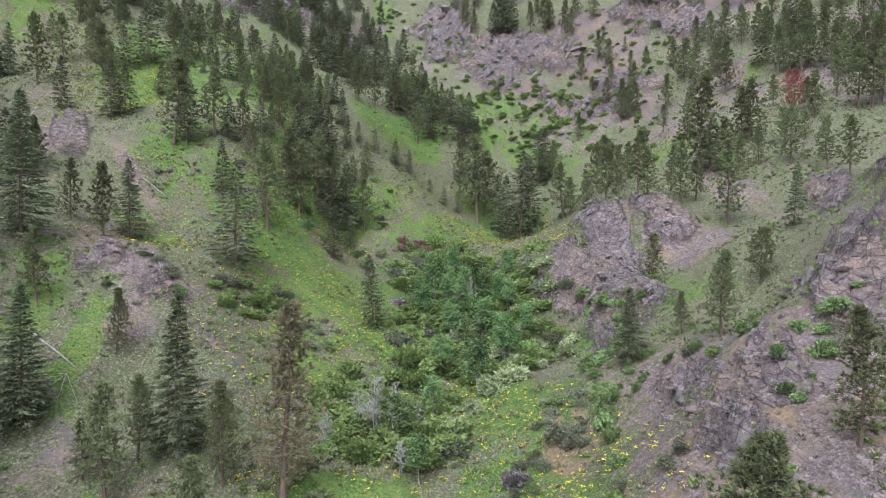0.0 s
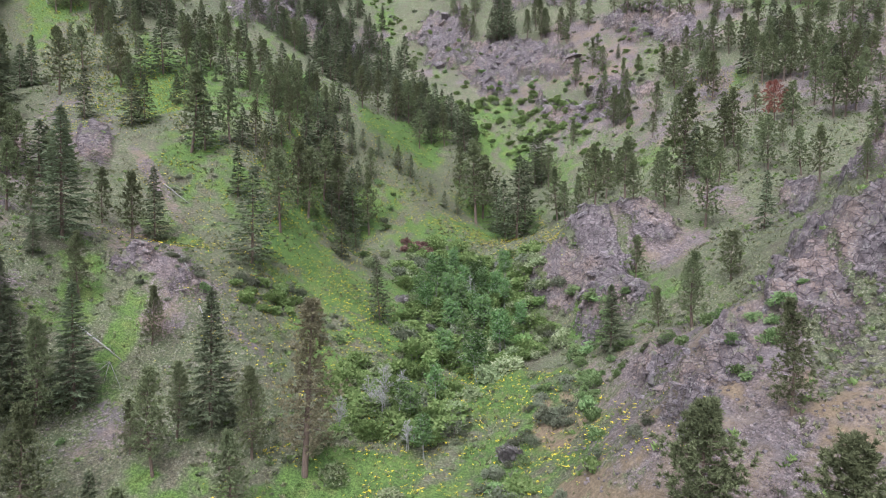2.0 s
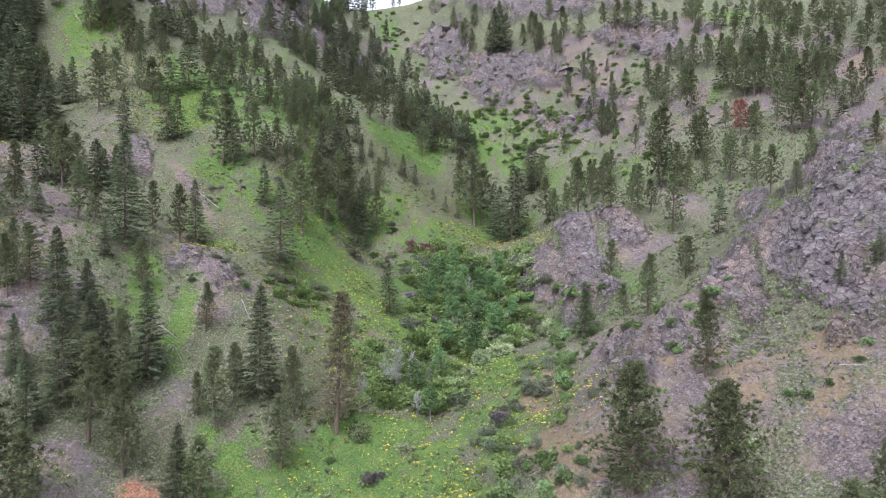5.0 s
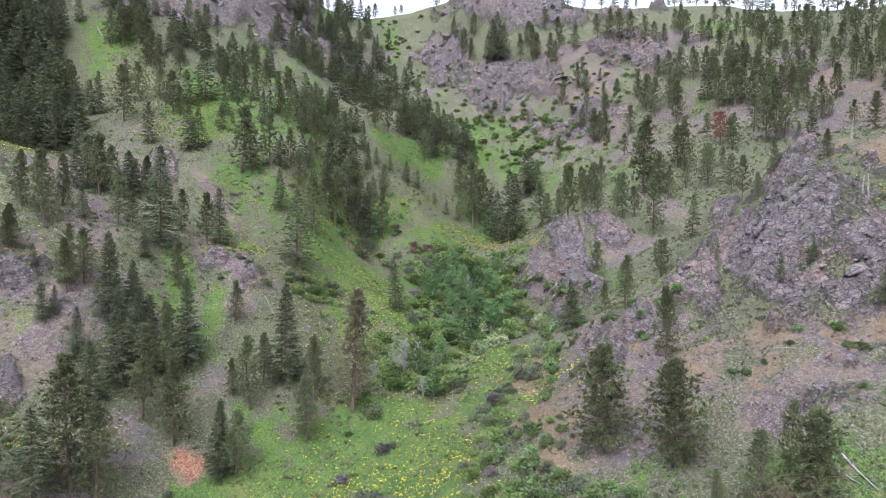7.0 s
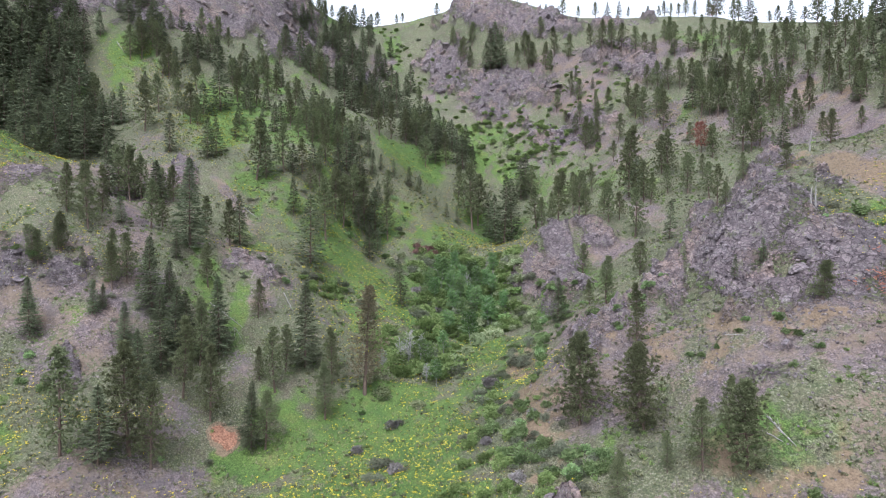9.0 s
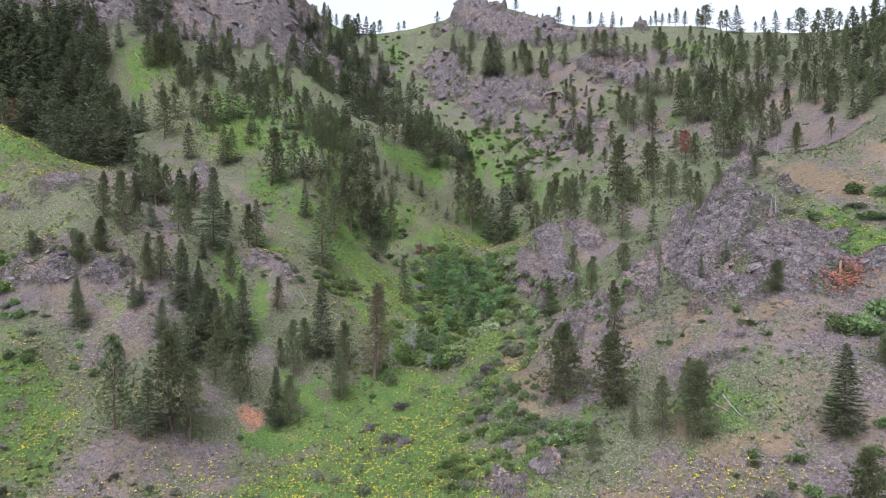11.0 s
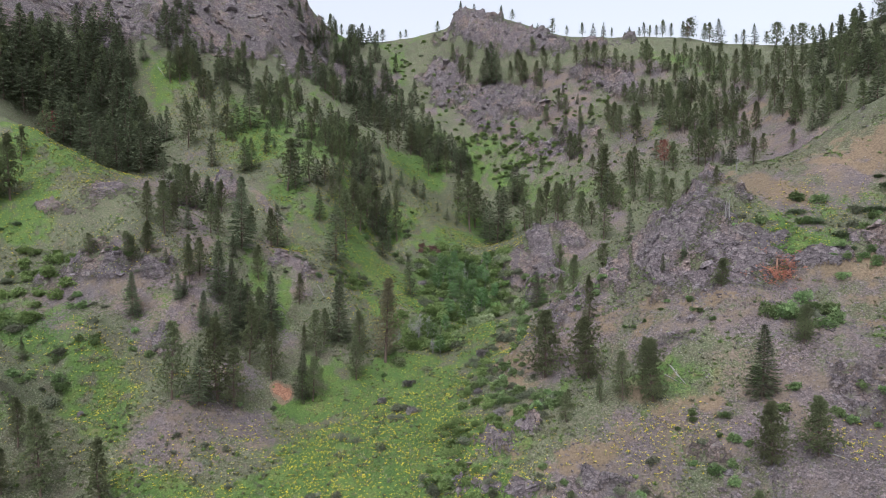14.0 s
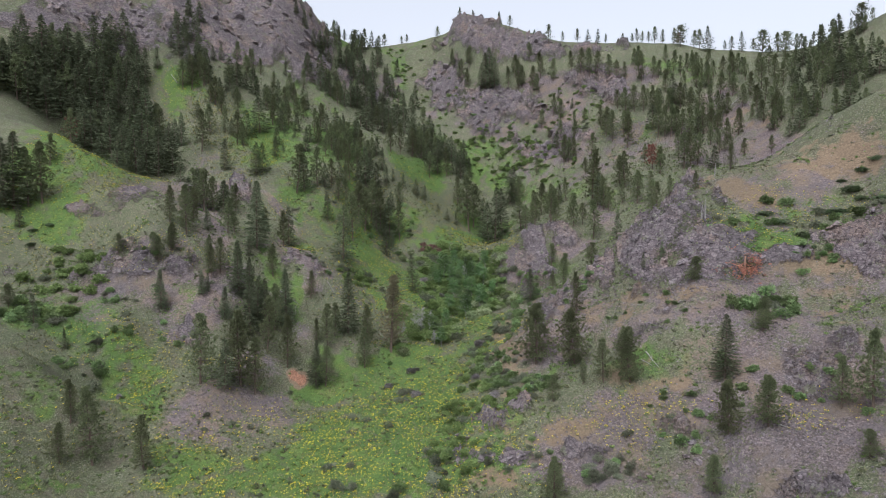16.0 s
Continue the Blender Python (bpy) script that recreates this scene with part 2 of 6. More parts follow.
# ---- the land: gully, spurs, benches and crests as lines (x, y, height) ----
LANDFORM = {}
LANDFORM["gulch"] = [(-9, 0, -32), (-12, 12, -30), (-11, 25, -28), (-6, 41, -25), (-1, 57, -22), (2, 77, -20), (4, 104, -14), (6, 125, -5), (16, 142, -3), (14, 161, 6), (13, 171, 18), (8, 180, 31), (-5, 189, 39), (-15, 208, 52), (-24, 237, 71), (-27, 261, 92), (-24, 288, 110)]
LANDFORM["leftspur_right"] = [(-14, 120, -3), (-10, 136, 7), (2, 156, 9), (10, 163, 19)]
LANDFORM["left_spine"] = [(-25, 57, -17), (-35, 78, -4), (-43, 83, -3), (-41, 93, 3), (-38, 103, 12), (-34, 122, 22), (-31, 140, 25), (-21, 145, 27), (-33, 158, 40), (-48, 178, 51), (-57, 192, 64), (-67, 200, 72)]
LANDFORM["left_face"] = [(-15, 57, -20), (-9, 85, -15), (-19, 120, -6), (-29, 83, -5), (-23, 85, -9), (-19, 44, -24), (-28, 36, -28), (-37, 49, -19)]
LANDFORM["left_mid"] = [(-51, 73, 0), (-48, 54, -6), (-32, 37, -24), (-41, 25, -24), (-45, 23, -23), (-58, 40, -14), (-52, 44, -10), (-45, 37, -20)]
LANDFORM["knoll"] = [(-71, 69, 12), (-82, 67, 13), (-87, 64, 8), (-102, 77, 19), (-90, 82, 19), (-119, 94, 33), (-131, 101, 39), (-108, 87, 29), (-97, 82, 24), (-66, 61, 5), (-75, 54, -2), (-76, 48, -6), (-99, 59, 4)]
LANDFORM["hollow"] = [(-77, 25, -15), (-73, 31, -15), (-63, 29, -16), (-59, 25, -24), (-64, 27, -21), (-82, 38, -11)]
LANDFORM["foot_left"] = [(-70, 16, -14), (-59, 12, -20), (-53, 6, -29), (-46, 6, -30), (-56, 3, -28), (-64, 5, -21), (-40, 0, -32), (-29, 2, -33), (-36, 17, -29), (-23, 16, -30), (-33, 27, -28)]
LANDFORM["forest_left"] = [(-78, 86, 14), (-99, 112, 23), (-124, 118, 33), (-83, 112, 21), (-79, 122, 28), (-60, 108, 19), (-58, 123, 25), (-102, 145, 49), (-102, 149, 58), (-97, 169, 73), (-114, 153, 67), (-133, 129, 61), (-145, 125, 68)]
LANDFORM["cliff_left"] = [(-127, 164, 82), (-119, 168, 86), (-89, 190, 80), (-82, 211, 98), (-74, 224, 108), (-71, 220, 93), (-60, 225, 78), (-106, 217, 108), (-140, 158, 86), (-74, 197, 76)]
LANDFORM["beyond_left"] = [(-41, 236, 80), (-28, 228, 64), (-49, 186, 59), (-43, 261, 98), (-61, 275, 107), (-79, 278, 116)]
LANDFORM["peak"] = [(-5, 266, 106), (0, 264, 99), (5, 263, 116), (16, 263, 118), (32, 251, 108), (46, 244, 102), (60, 239, 97), (72, 239, 96), (27, 244, 93), (7, 248, 92)]
LANDFORM["right_crest"] = [(84, 238, 94), (95, 225, 92), (113, 214, 88), (119, 190, 78), (128, 174, 72), (137, 161, 69), (141, 144, 70), (144, 130, 71), (147, 124, 73)]
LANDFORM["upper_right"] = [(22, 222, 66), (30, 206, 54), (9, 213, 56), (-5, 232, 65), (-7, 193, 42), (13, 193, 42), (44, 193, 52), (40, 184, 38), (55, 199, 63), (65, 178, 52), (81, 166, 54), (28, 184, 36), (30, 167, 22), (47, 157, 26)]
LANDFORM["right_slope"] = [(65, 148, 30), (65, 109, 19), (84, 122, 30), (87, 95, 21), (54, 131, 22), (53, 91, 7), (40, 90, 3), (99, 127, 41), (112, 118, 46), (117, 97, 45), (94, 86, 24), (36, 136, 10), (43, 121, 13)]
LANDFORM["right_ridge"] = [(93, 50, 32), (88, 61, 28), (85, 69, 22), (76, 71, 17), (59, 71, 15), (53, 59, 10), (45, 49, 6), (39, 48, 4), (30, 46, -5), (23, 42, -10), (16, 37, -14)]
LANDFORM["right_bench"] = [(62, 51, 11), (62, 41, 7), (74, 37, 7), (84, 41, 14), (52, 42, 4), (58, 36, 2), (67, 33, 3)]
LANDFORM["ledge_foot"] = [(50, 36, 1), (56, 29, -2), (63, 27, -1), (68, 24, 0), (74, 24, 4), (43, 26, -6), (52, 28, -6), (63, 23, -5), (70, 18, -3)]
LANDFORM["right_low"] = [(34, 24, -12), (27, 32, -11), (25, 21, -19), (14, 26, -21), (15, 13, -23), (26, 10, -21), (41, 12, -16), (54, 16, -10), (60, 11, -10), (40, -3, -21), (48, 5, -16), (50, -3, -19), (54, -5, -16)]
LANDFORM["right_foot"] = [(10, 13, -23), (6, 13, -26), (4, 10, -27), (2, 7, -29), (0, 2, -31), (15, 2, -27), (31, -3, -27), (25, -4, -28), (34, -4, -24), (41, -7, -23), (45, -15, -23), (33, -9, -28), (17, -6, -30), (7, -2, -30)]
LANDFORM["knob"] = [(18, 115, -5), (23, 98, 1), (26, 94, 2), (33, 88, 3), (34, 85, -1), (26, 85, -5), (20, 85, -12), (13, 98, -10), (20, 74, -17), (9, 69, -19), (31, 80, -7), (34, 75, -4), (12, 49, -21), (3, 37, -24), (8, 31, -22), (0, 26, -26), (4, 19, -26)]

LANDFORM["left_shoulder"] = [(-23, 50, -19), (-37, 57, -12), (-31, 59, -14), (-39, 63, -8), (-42, 66, -6), (-36, 67, -6), (-38, 72, -3), (-49, 70, 1), (-49, 79, 1), (-23, 61, -14), (-19, 67, -16), (-24, 76, -11)]
LANDFORM["right_wall"] = [(49, 46, 6), (44, 41, 6), (40, 43, 4), (47, 36, 3), (41, 30, -7), (34, 35, -7), (36, 30, -8), (28, 35, -11), (33, 44, -5), (40, 25, -9)]
LANDFORM["right_toe"] = [(33, 18, -14), (23, 16, -18), (30, 12, -19), (49, 14, -10), (40, 7, -18), (51, 7, -13), (58, 9, -9)]
LANDFORM["knob_crown"] = [(22, 91, 1), (24, 89, 2), (29, 87, 3), (22, 86, -6), (23, 81, -5), (27, 77, -8), (24, 59, -11), (18, 61, -14), (20, 57, -14)]
LANDFORM["knoll_brow"] = [(-73, 50, -1), (-69, 54, 3), (-88, 55, -2), (-72, 45, -7), (-86, 45, -7)]
# the land outside the view
LANDFORM["valley_mouth"] = [(-6, -40, -38), (-4, -80, -44), (0, -140, -52), (0, -220, -60), (60, -40, -20), (80, -90, -22), (-80, -30, -24), (-90, -90, -28), (110, -10, 2), (-120, 20, -2), (70, -200, -45), (-80, -200, -48)]
LANDFORM["flanks"] = [(-150, 60, 20), (-175, 120, 75), (130, 50, 42), (165, 70, 60), (185, 120, 80), (180, 170, 78), (150, 220, 76), (230, 60, 55), (-230, 80, 50)]
LANDFORM["behind_crest"] = [(-75, 310, 108), (-25, 320, 96), (15, 300, 98), (60, 285, 82), (110, 260, 70), (150, 250, 60), (-20, 400, 60), (100, 380, 40), (-140, 340, 90)]

LANDFORM["cliff_tops"] = [(-112, 250, 150), (-150, 225, 148), (-180, 200, 142), (-90, 246, 138), (-135, 190, 118), (-165, 165, 112)]

LANDFORM["hidden_hollows"] = [(72, 86, 11), (82, 86, 14), (62, 82, 8), (52, 72, 4), (-30, 186, 42), (-38, 202, 50), (-97, 98, 17), (-122, 108, 31), (-76, 80, 7), (40, 62, -1), (30, 58, -10), (100, 75, 22), (-62, 19, -23.8), (-74, 21, -17.5)]

ANCHOR = np.array([p for line in LANDFORM.values() for p in line], float)


def kernel(a, b):
    return np.sqrt(((a[:, None, :2] - b[None, :, :2]) ** 2).sum(2) + 16.0)


def solve_land():
    k = len(ANCHOR)
    a = np.zeros((k + 3, k + 3))
    a[:k, :k] = kernel(ANCHOR, ANCHOR) - 0.6 * np.eye(k)
    a[:k, k:] = np.c_[np.ones(k), ANCHOR[:, :2]]
    a[k:, :k] = a[:k, k:].T
    return np.linalg.solve(a, np.r_[ANCHOR[:, 2], 0, 0, 0])


WEIGHTS = solve_land()


def smooth(a, b, v):
    t = np.clip((v - a) / (b - a), 0, 1)
    return t * t * (3 - 2 * t)


def lattice(ix, iy, seed):
    h = (ix.astype(np.int64) * 374761393 + iy.astype(np.int64) * 668265263 + seed * 1442695041) & 0x7FFFFFFF
    h = ((h ^ (h >> 13)) * 1274126177) & 0x7FFFFFFF
    return ((h ^ (h >> 16)) & 0xFFFF) / 65535.0


def value_noise(x, y, seed):
    ix, iy = np.floor(x), np.floor(y)
    fx, fy = x - ix, y - iy
    fx, fy = fx * fx * (3 - 2 * fx), fy * fy * (3 - 2 * fy)
    a, b = lattice(ix, iy, seed), lattice(ix + 1, iy, seed)
    c, d = lattice(ix, iy + 1, seed), lattice(ix + 1, iy + 1, seed)
    return (a + (b - a) * fx) * (1 - fy) + (c + (d - c) * fx) * fy


def fbm(x, y, size, octaves=4, seed=0, gain=0.5):
    s, amp, total = 0.0, 1.0, 0.0
    for o in range(octaves):
        s = s + amp * value_noise(x / size + 17.3 * o, y / size + 9.1 * o, seed + o)
        total, size, amp = total + amp, size / 2.03, amp * gain
    return s / total


def blobs(x, y, spots):
    """The strongest of some soft-edged ovals (x, y, half length, half width, turn in degrees, strength)."""
    out = np.zeros_like(x)
    for cx, cy, ra, rb, turn, amp in spots:
        c, s = math.cos(radians(turn)), math.sin(radians(turn))
        u, v = ((x - cx) * c + (y - cy) * s) / ra, (-(x - cx) * s + (y - cy) * c) / rb
        out = np.maximum(out, amp * smooth(1.6, 0.4, np.sqrt(u * u + v * v)))
    return out


# covers of the ground as ovals: x, y, half length, half width, turn, strength
OUTCROPS = [(52.5, 173.4, 13.8, 3.2, -55, 0.75), (65.7, 199.0, 11.8, 4.6, -48, 0.7), (-56.8, 50.2, 5.6, 2.2, 26, 0.6), (-68.2, 47.1, 5.8, 2.0, 1, 0.65), (-52.0, 37.5, 3.8, 1.6, -53, 0.75), (-81.2, 206.9, 43.5, 10.3, 65, 1.2), (-101.7, 205.3, 32.9, 15.6, 61, 1.2), (-113.6, 172.6, 23.0, 10.9, 59, 1.1), (-130.4, 160.3, 17.3, 12.2, 69, 1.1), (-65.8, 214.1, 27.0, 7.9, 90, 1.1), (-144.4, 141.2, 18.1, 9.0, 81, 0.9), (14.7, 216.7, 18.5, 10.8, -36, 0.95), (35.4, 205.5, 16.0, 7.4, -48, 0.95), (-3.3, 240.7, 14.3, 6.5, -24, 0.9), (31.3, 242.7, 36.3, 7.5, -31, 1.1)]
OUTCROPS += [(60.6, 225.2, 17.6, 7.0, -34, 0.8), (41.0, 175.1, 14.0, 4.4, -46, 0.8), (71.2, 181.4, 11.7, 3.9, -55, 0.9), (52.4, 57.0, 18.0, 3.1, 81, 1), (45.8, 33.4, 9.2, 7.6, -1, 1), (43.3, 22.7, 5.0, 2.2, -9, 0.7), (49.8, 3.9, 4.4, 2.9, 77, 0.7), (70.7, 22.9, 4.8, 2.6, -41, 1), (30.5, 1.7, 3.7, 2.1, -38, 0.75), (5.2, 13.6, 4.9, 2.2, -55, 0.7), (74.9, 26.2, 5.1, 1.6, 58, 0.9), (41.6, 36.0, 9.5, 7.7, 83, 1), (31.9, 45.7, 13.5, 1.8, 80, 1), (37.0, 45.3, 14.3, 2.1, 83, 1), (41.8, 43.1, 10.8, 1.2, 83, 1)]
OUTCROPS += [(53.3, 52.1, 14.5, 1.9, 82, 0.85), (43.6, 30.4, 4.7, 2.8, 2, 0.9), (47.6, 28.8, 3.2, 1.7, 29, 0.75), (54.0, 36.5, 4.5, 2.3, -18, 1), (58.5, 28.8, 5.4, 1.2, -28, 1), (69.8, 26.0, 5.3, 2.4, -55, 1), (70.0, 19.8, 2.7, 1.9, 71, 0.8), (78.0, 31.3, 7.1, 1.7, 57, 0.7), (37.9, 23.3, 4.2, 1.7, -30, 0.65), (33.9, 21.0, 3.6, 1.7, -26, 0.7), (49.1, 5.5, 2.9, 1.7, 62, 0.75), (55.0, 4.6, 3.0, 2.3, 65, 0.65), (40.6, -13.5, 4.4, 1.2, -43, 0.85), (34.8, -2.6, 2.3, 1.6, -57, 0.65), (24.8, -3.6, 2.1, 1.0, 6, 0.7)]
OUTCROPS += [(10.2, 13.9, 2.6, 1.3, -71, 1), (0.3, 8.5, 3.6, 1.2, -89, 0.9), (3.1, 6.5, 2.5, 1.0, -27, 0.9), (8.0, 3.6, 2.9, 1.0, -20, 0.8), (17.7, 2.3, 3.2, 1.1, -8, 0.8), (23.9, 89.4, 15.8, 2.4, -89, 1), (32.3, 86.6, 4.4, 2.7, -25, 0.9), (18.1, 88.8, 13.2, 2.6, -61, 1), (24.9, 76.7, 6.2, 1.5, -57, 0.7), (58.7, 60.9, 15.8, 1.6, 85, 0.75), (85.9, 56.4, 4.6, 1.0, 60, 0.8), (19.4, 44.3, 9.7, 2.2, 81, 0.85), (23.1, 42.0, 4.3, 1.8, 82, 0.9), (30.0, 45.6, 4.6, 1.6, 72, 1), (52.2, 81.5, 10.3, 2.3, 62, 0.9)]
OUTCROPS += [(24.3, 84.7, 5.5, 1.4, -49, 0.7), (20.3, 76.5, 4.9, 2.0, 85, 0.6), (3.4, 227.0, 16.9, 10.0, -53, 0.95), (18.7, 208.5, 15.9, 10.5, -86, 0.85), (34.3, 203.6, 13.4, 6.4, -52, 0.95), (36.7, 181.7, 8.6, 3.4, -37, 0.8), (72.0, 181.7, 10.5, 4.6, -69, 0.85), (64.3, 188.8, 8.1, 2.7, -56, 0.5), (-48.4, 232.7, 7.1, 4.3, 46, 0.6), (-34.2, 224.0, 8.9, 3.7, 51, 0.6), (20.0, 252.3, 22.5, 7.4, -21, 1), (42.5, 237.7, 15.9, 5.7, -25, 0.9), (1.3, 247.4, 13.5, 3.9, -27, 0.6), (83.2, 215.0, 8.1, 5.2, -67, 0.65), (-91.5, 206.1, 28.3, 12.2, 60, 1)]
OUTCROPS += [(-104.8, 176.4, 20.0, 9.7, 80, 0.9), (-72.4, 213.6, 19.5, 6.8, 74, 1), (-64.9, 220.2, 15.1, 4.6, 83, 0.95), (-125.9, 160.2, 13.1, 10.2, -86, 0.9), (-141.6, 153.5, 16.7, 8.4, 78, 0.85), (-112.5, 162.0, 8.3, 4.6, 38, 0.6), (-86.9, 63.3, 5.4, 1.3, -15, 0.58), (-75.7, 66.5, 6.3, 4.5, 10, 0.58), (-65.4, 48.3, 3.4, 1.5, 3, 0.65), (-39.6, 68.6, 2.8, 1.9, 66, 0.7), (-31.8, 67.8, 2.5, 2.1, 19, 0.6), (-62.2, 100.8, 7.8, 2.6, -58, 0.6), (-75.0, 48.5, 7.5, 2.9, 13, 0.6), (-42.5, 232.9, 7.8, 2.9, 36, 0.5), (-91.4, 44.4, 3.4, 1.9, -45, 0.3)]
GREENS = [(52.9, 187.1, 17.9, 7.5, -51, 0.6), (-54.4, 42.6, 6.5, 5.1, 11, 0.5), (-43.8, 83.8, 8.6, 6.7, 52, 0.5), (19.4, 73.6, 9.1, 2.9, 81, 0.85), (11.7, 55.8, 6.6, 2.6, 82, 0.7), (28.8, 72.4, 7.4, 2.9, -81, 0.5), (37.3, 153.1, 31.4, 9.2, -72, 0.6), (73.7, 151.2, 9.3, 4.7, -79, 0.8), (30.2, 14.2, 5.8, 3.6, -19, 0.8), (58.0, 34.1, 8.6, 4.6, -18, 0.8), (47.3, -6.0, 4.4, 3.4, 75, 0.6), (26.2, 5.2, 4.8, 4.1, 8, 0.7), (-20.0, 94.5, 23.5, 7.3, -87, 0.6), (-43.7, 102.7, 10.7, 8.1, -72, 0.6), (-18.4, 12.5, 15.0, 10.0, -64, 1)]
GREENS += [(-7.1, 17.4, 22.3, 13.6, -70, 1), (-53.9, 24.0, 9.5, 3.1, -59, 0.8), (-36.1, 5.4, 7.8, 5.3, 2, 0.8), (-106.6, 113.0, 21.5, 5.2, -87, 0.9), (-96.0, 72.0, 11.9, 4.8, -54, 0.6), (30.9, 190.6, 18.2, 9.6, -28, 0.6), (-46.8, 137.3, 21.3, 14.8, 77, 0.8), (-1.8, 230.1, 26.4, 5.7, -89, 0.6), (-11.3, 36.3, 14.9, 9.5, -71, 0.85), (-15.0, 21.7, 9.6, 5.5, -24, 0.8), (-5.8, 9.4, 18.7, 10.5, -22, 0.8), (-23.2, 42.3, 7.3, 5.7, -73, 0.6), (-56.4, 25.0, 11.5, 5.1, -55, 0.6), (-75.2, 36.6, 12.3, 7.0, 26, 0.75), (-40.2, 7.5, 6.1, 4.9, -29, 0.8)]
GREENS += [(-53.7, -1.4, 6.2, 1.8, 27, 0.6), (-26.2, 101.8, 16.7, 3.7, 87, 0.95), (-59.6, 132.5, 17.2, 13.3, -80, 0.95), (-9.9, 161.1, 18.5, 6.7, 56, 0.95), (-37.8, 138.1, 13.6, 5.5, 71, 0.85), (1.8, 133.6, 17.5, 7.1, 51, 0.8), (-16.3, 84.4, 21.8, 6.7, 90, 0.75), (15.1, 149.4, 12.8, 6.6, -41, 0.85), (-0.7, 91.0, 36.9, 14.0, 88, 0.85), (6.7, 57.2, 23.8, 8.1, -75, 0.75), (-24.7, 250.3, 22.3, 4.9, -87, 0.8), (-7.0, 189.6, 10.1, 7.4, 78, 0.6), (17.9, 186.3, 14.8, 4.8, -4, 0.75), (21.9, 175.7, 18.4, 8.0, -11, 0.6), (44.5, 136.0, 33.5, 10.2, -85, 0.5)]
GREENS += [(-108.4, 83.1, 27.7, 7.2, -71, 0.8), (-92.9, 80.5, 17.4, 1.7, 85, 1), (-99.6, 148.7, 9.8, 8.7, 37, 0.75), (-93.4, 63.1, 9.2, 4.5, -40, 0.6), (58.6, 35.1, 5.8, 2.9, -18, 0.6), (69.8, 41.4, 9.8, 3.6, -27, 0.5), (24.0, 6.2, 6.5, 4.6, 0, 0.55), (45.9, -2.5, 4.2, 3.5, 45, 0.5), (-1.9, 27.7, 19.5, 6.5, -86, 0.75), (49.4, 15.4, 4.6, 4.0, 67, 0.65), (68.4, 155.2, 13.3, 4.3, -57, 0.5), (90.0, 179.8, 28.3, 11.3, -50, 0.4), (-35.8, 59.3, 8.5, 2.0, -79, 0.6), (-30.9, 111.0, 22.3, 7.4, 76, 0.6), (-69.5, 132.6, 22.3, 7.6, -73, 0.5)]
GREENS += [(-98.0, 180.2, 12.1, 4.9, 85, 0.6), (-16.0, 128.3, 15.9, 4.2, 50, 0.7), (-43.1, 62.1, 14.0, 3.7, -78, 0.45), (-27.7, 271.3, 18.9, 6.3, 3, 0.6), (-57.2, 253.5, 37.7, 5.9, 70, 0.5), (-64.5, 8.2, 6.2, 5.7, 35, 0.4), (-55.2, 180.8, 37.7, 11.6, 75, 0.45)]
SCREES = [(43.3, 22.7, 20.8, 6.8, -29, 1.1), (49.9, 5.6, 13.7, 11.0, -90, 1), (37.6, -4.4, 17.3, 10.3, -30, 1), (20.0, 3.0, 10.1, 7.3, -2, 1), (29.9, 204.3, 42.2, 18.3, -34, 0.9), (46.9, 157.7, 39.6, 17.0, -70, 0.45), (72.7, 135.8, 34.1, 15.8, -75, 0.6), (92.2, 106.6, 43.5, 9.6, 80, 0.8), (72.6, 186.7, 31.5, 13.2, -53, 0.6), (-36.1, 20.7, 11.2, 7.9, 35, 1), (-59.3, 46.9, 17.0, 8.3, 31, 0.7), (-69.1, 90.0, 32.1, 11.6, -78, 0.6), (71.7, 46.7, 17.3, 9.2, -48, 0.45), (-36.5, 230.5, 21.3, 12.8, 54, 0.6)]
SCREES += [(33.5, 27.1, 15.4, 7.6, -34, 1.0), (55.6, 15.2, 13.8, 10.9, -31, 0.9), (78.2, 47.9, 15.9, 10.0, -65, 0.4), (42.5, 10.3, 11.4, 5.6, -32, 0.6), (40.1, -6.4, 13.6, 7.0, -34, 0.85), (19.4, 4.1, 8.5, 5.8, -7, 0.85), (-37.4, 21.7, 8.3, 5.1, 42, 0.7), (-67.9, 44.2, 13.3, 6.3, 20, 0.7), (-53.4, 39.7, 6.3, 4.5, 14, 0.6), (-40.3, 34.1, 6.5, 5.1, 48, 0.55), (-31.0, 65.2, 8.6, 5.1, 89, 0.6), (32.9, 82.0, 13.5, 3.7, -65, 0.5), (42.7, 185.6, 16.7, 7.0, -43, 0.7), (16.4, 200.0, 15.9, 12.3, -23, 0.7), (64.6, 184.4, 18.0, 8.2, -57, 0.5)]
SCREES += [(-42.3, 74.7, 7.1, 2.6, 47, 0.6), (19.4, 23.8, 6.4, 3.9, -41, 0.4), (63.2, 53.8, 25.0, 4.0, -89, 0.4), (45.1, 87.4, 21.7, 3.8, 89, 0.5), (-58.3, 60.0, 16.6, 6.9, -78, 0.45), (33.4, 84.9, 13.4, 4.3, -53, 0.7), (20.4, 41.2, 20.0, 8.6, 87, 0.9), (-29.4, 65.5, 6.2, 3.6, -68, 0.6), (-31.8, 49.0, 6.4, 3.5, 38, 0.6), (26.7, -4.6, 9.4, 3.3, -18, 0.6)]
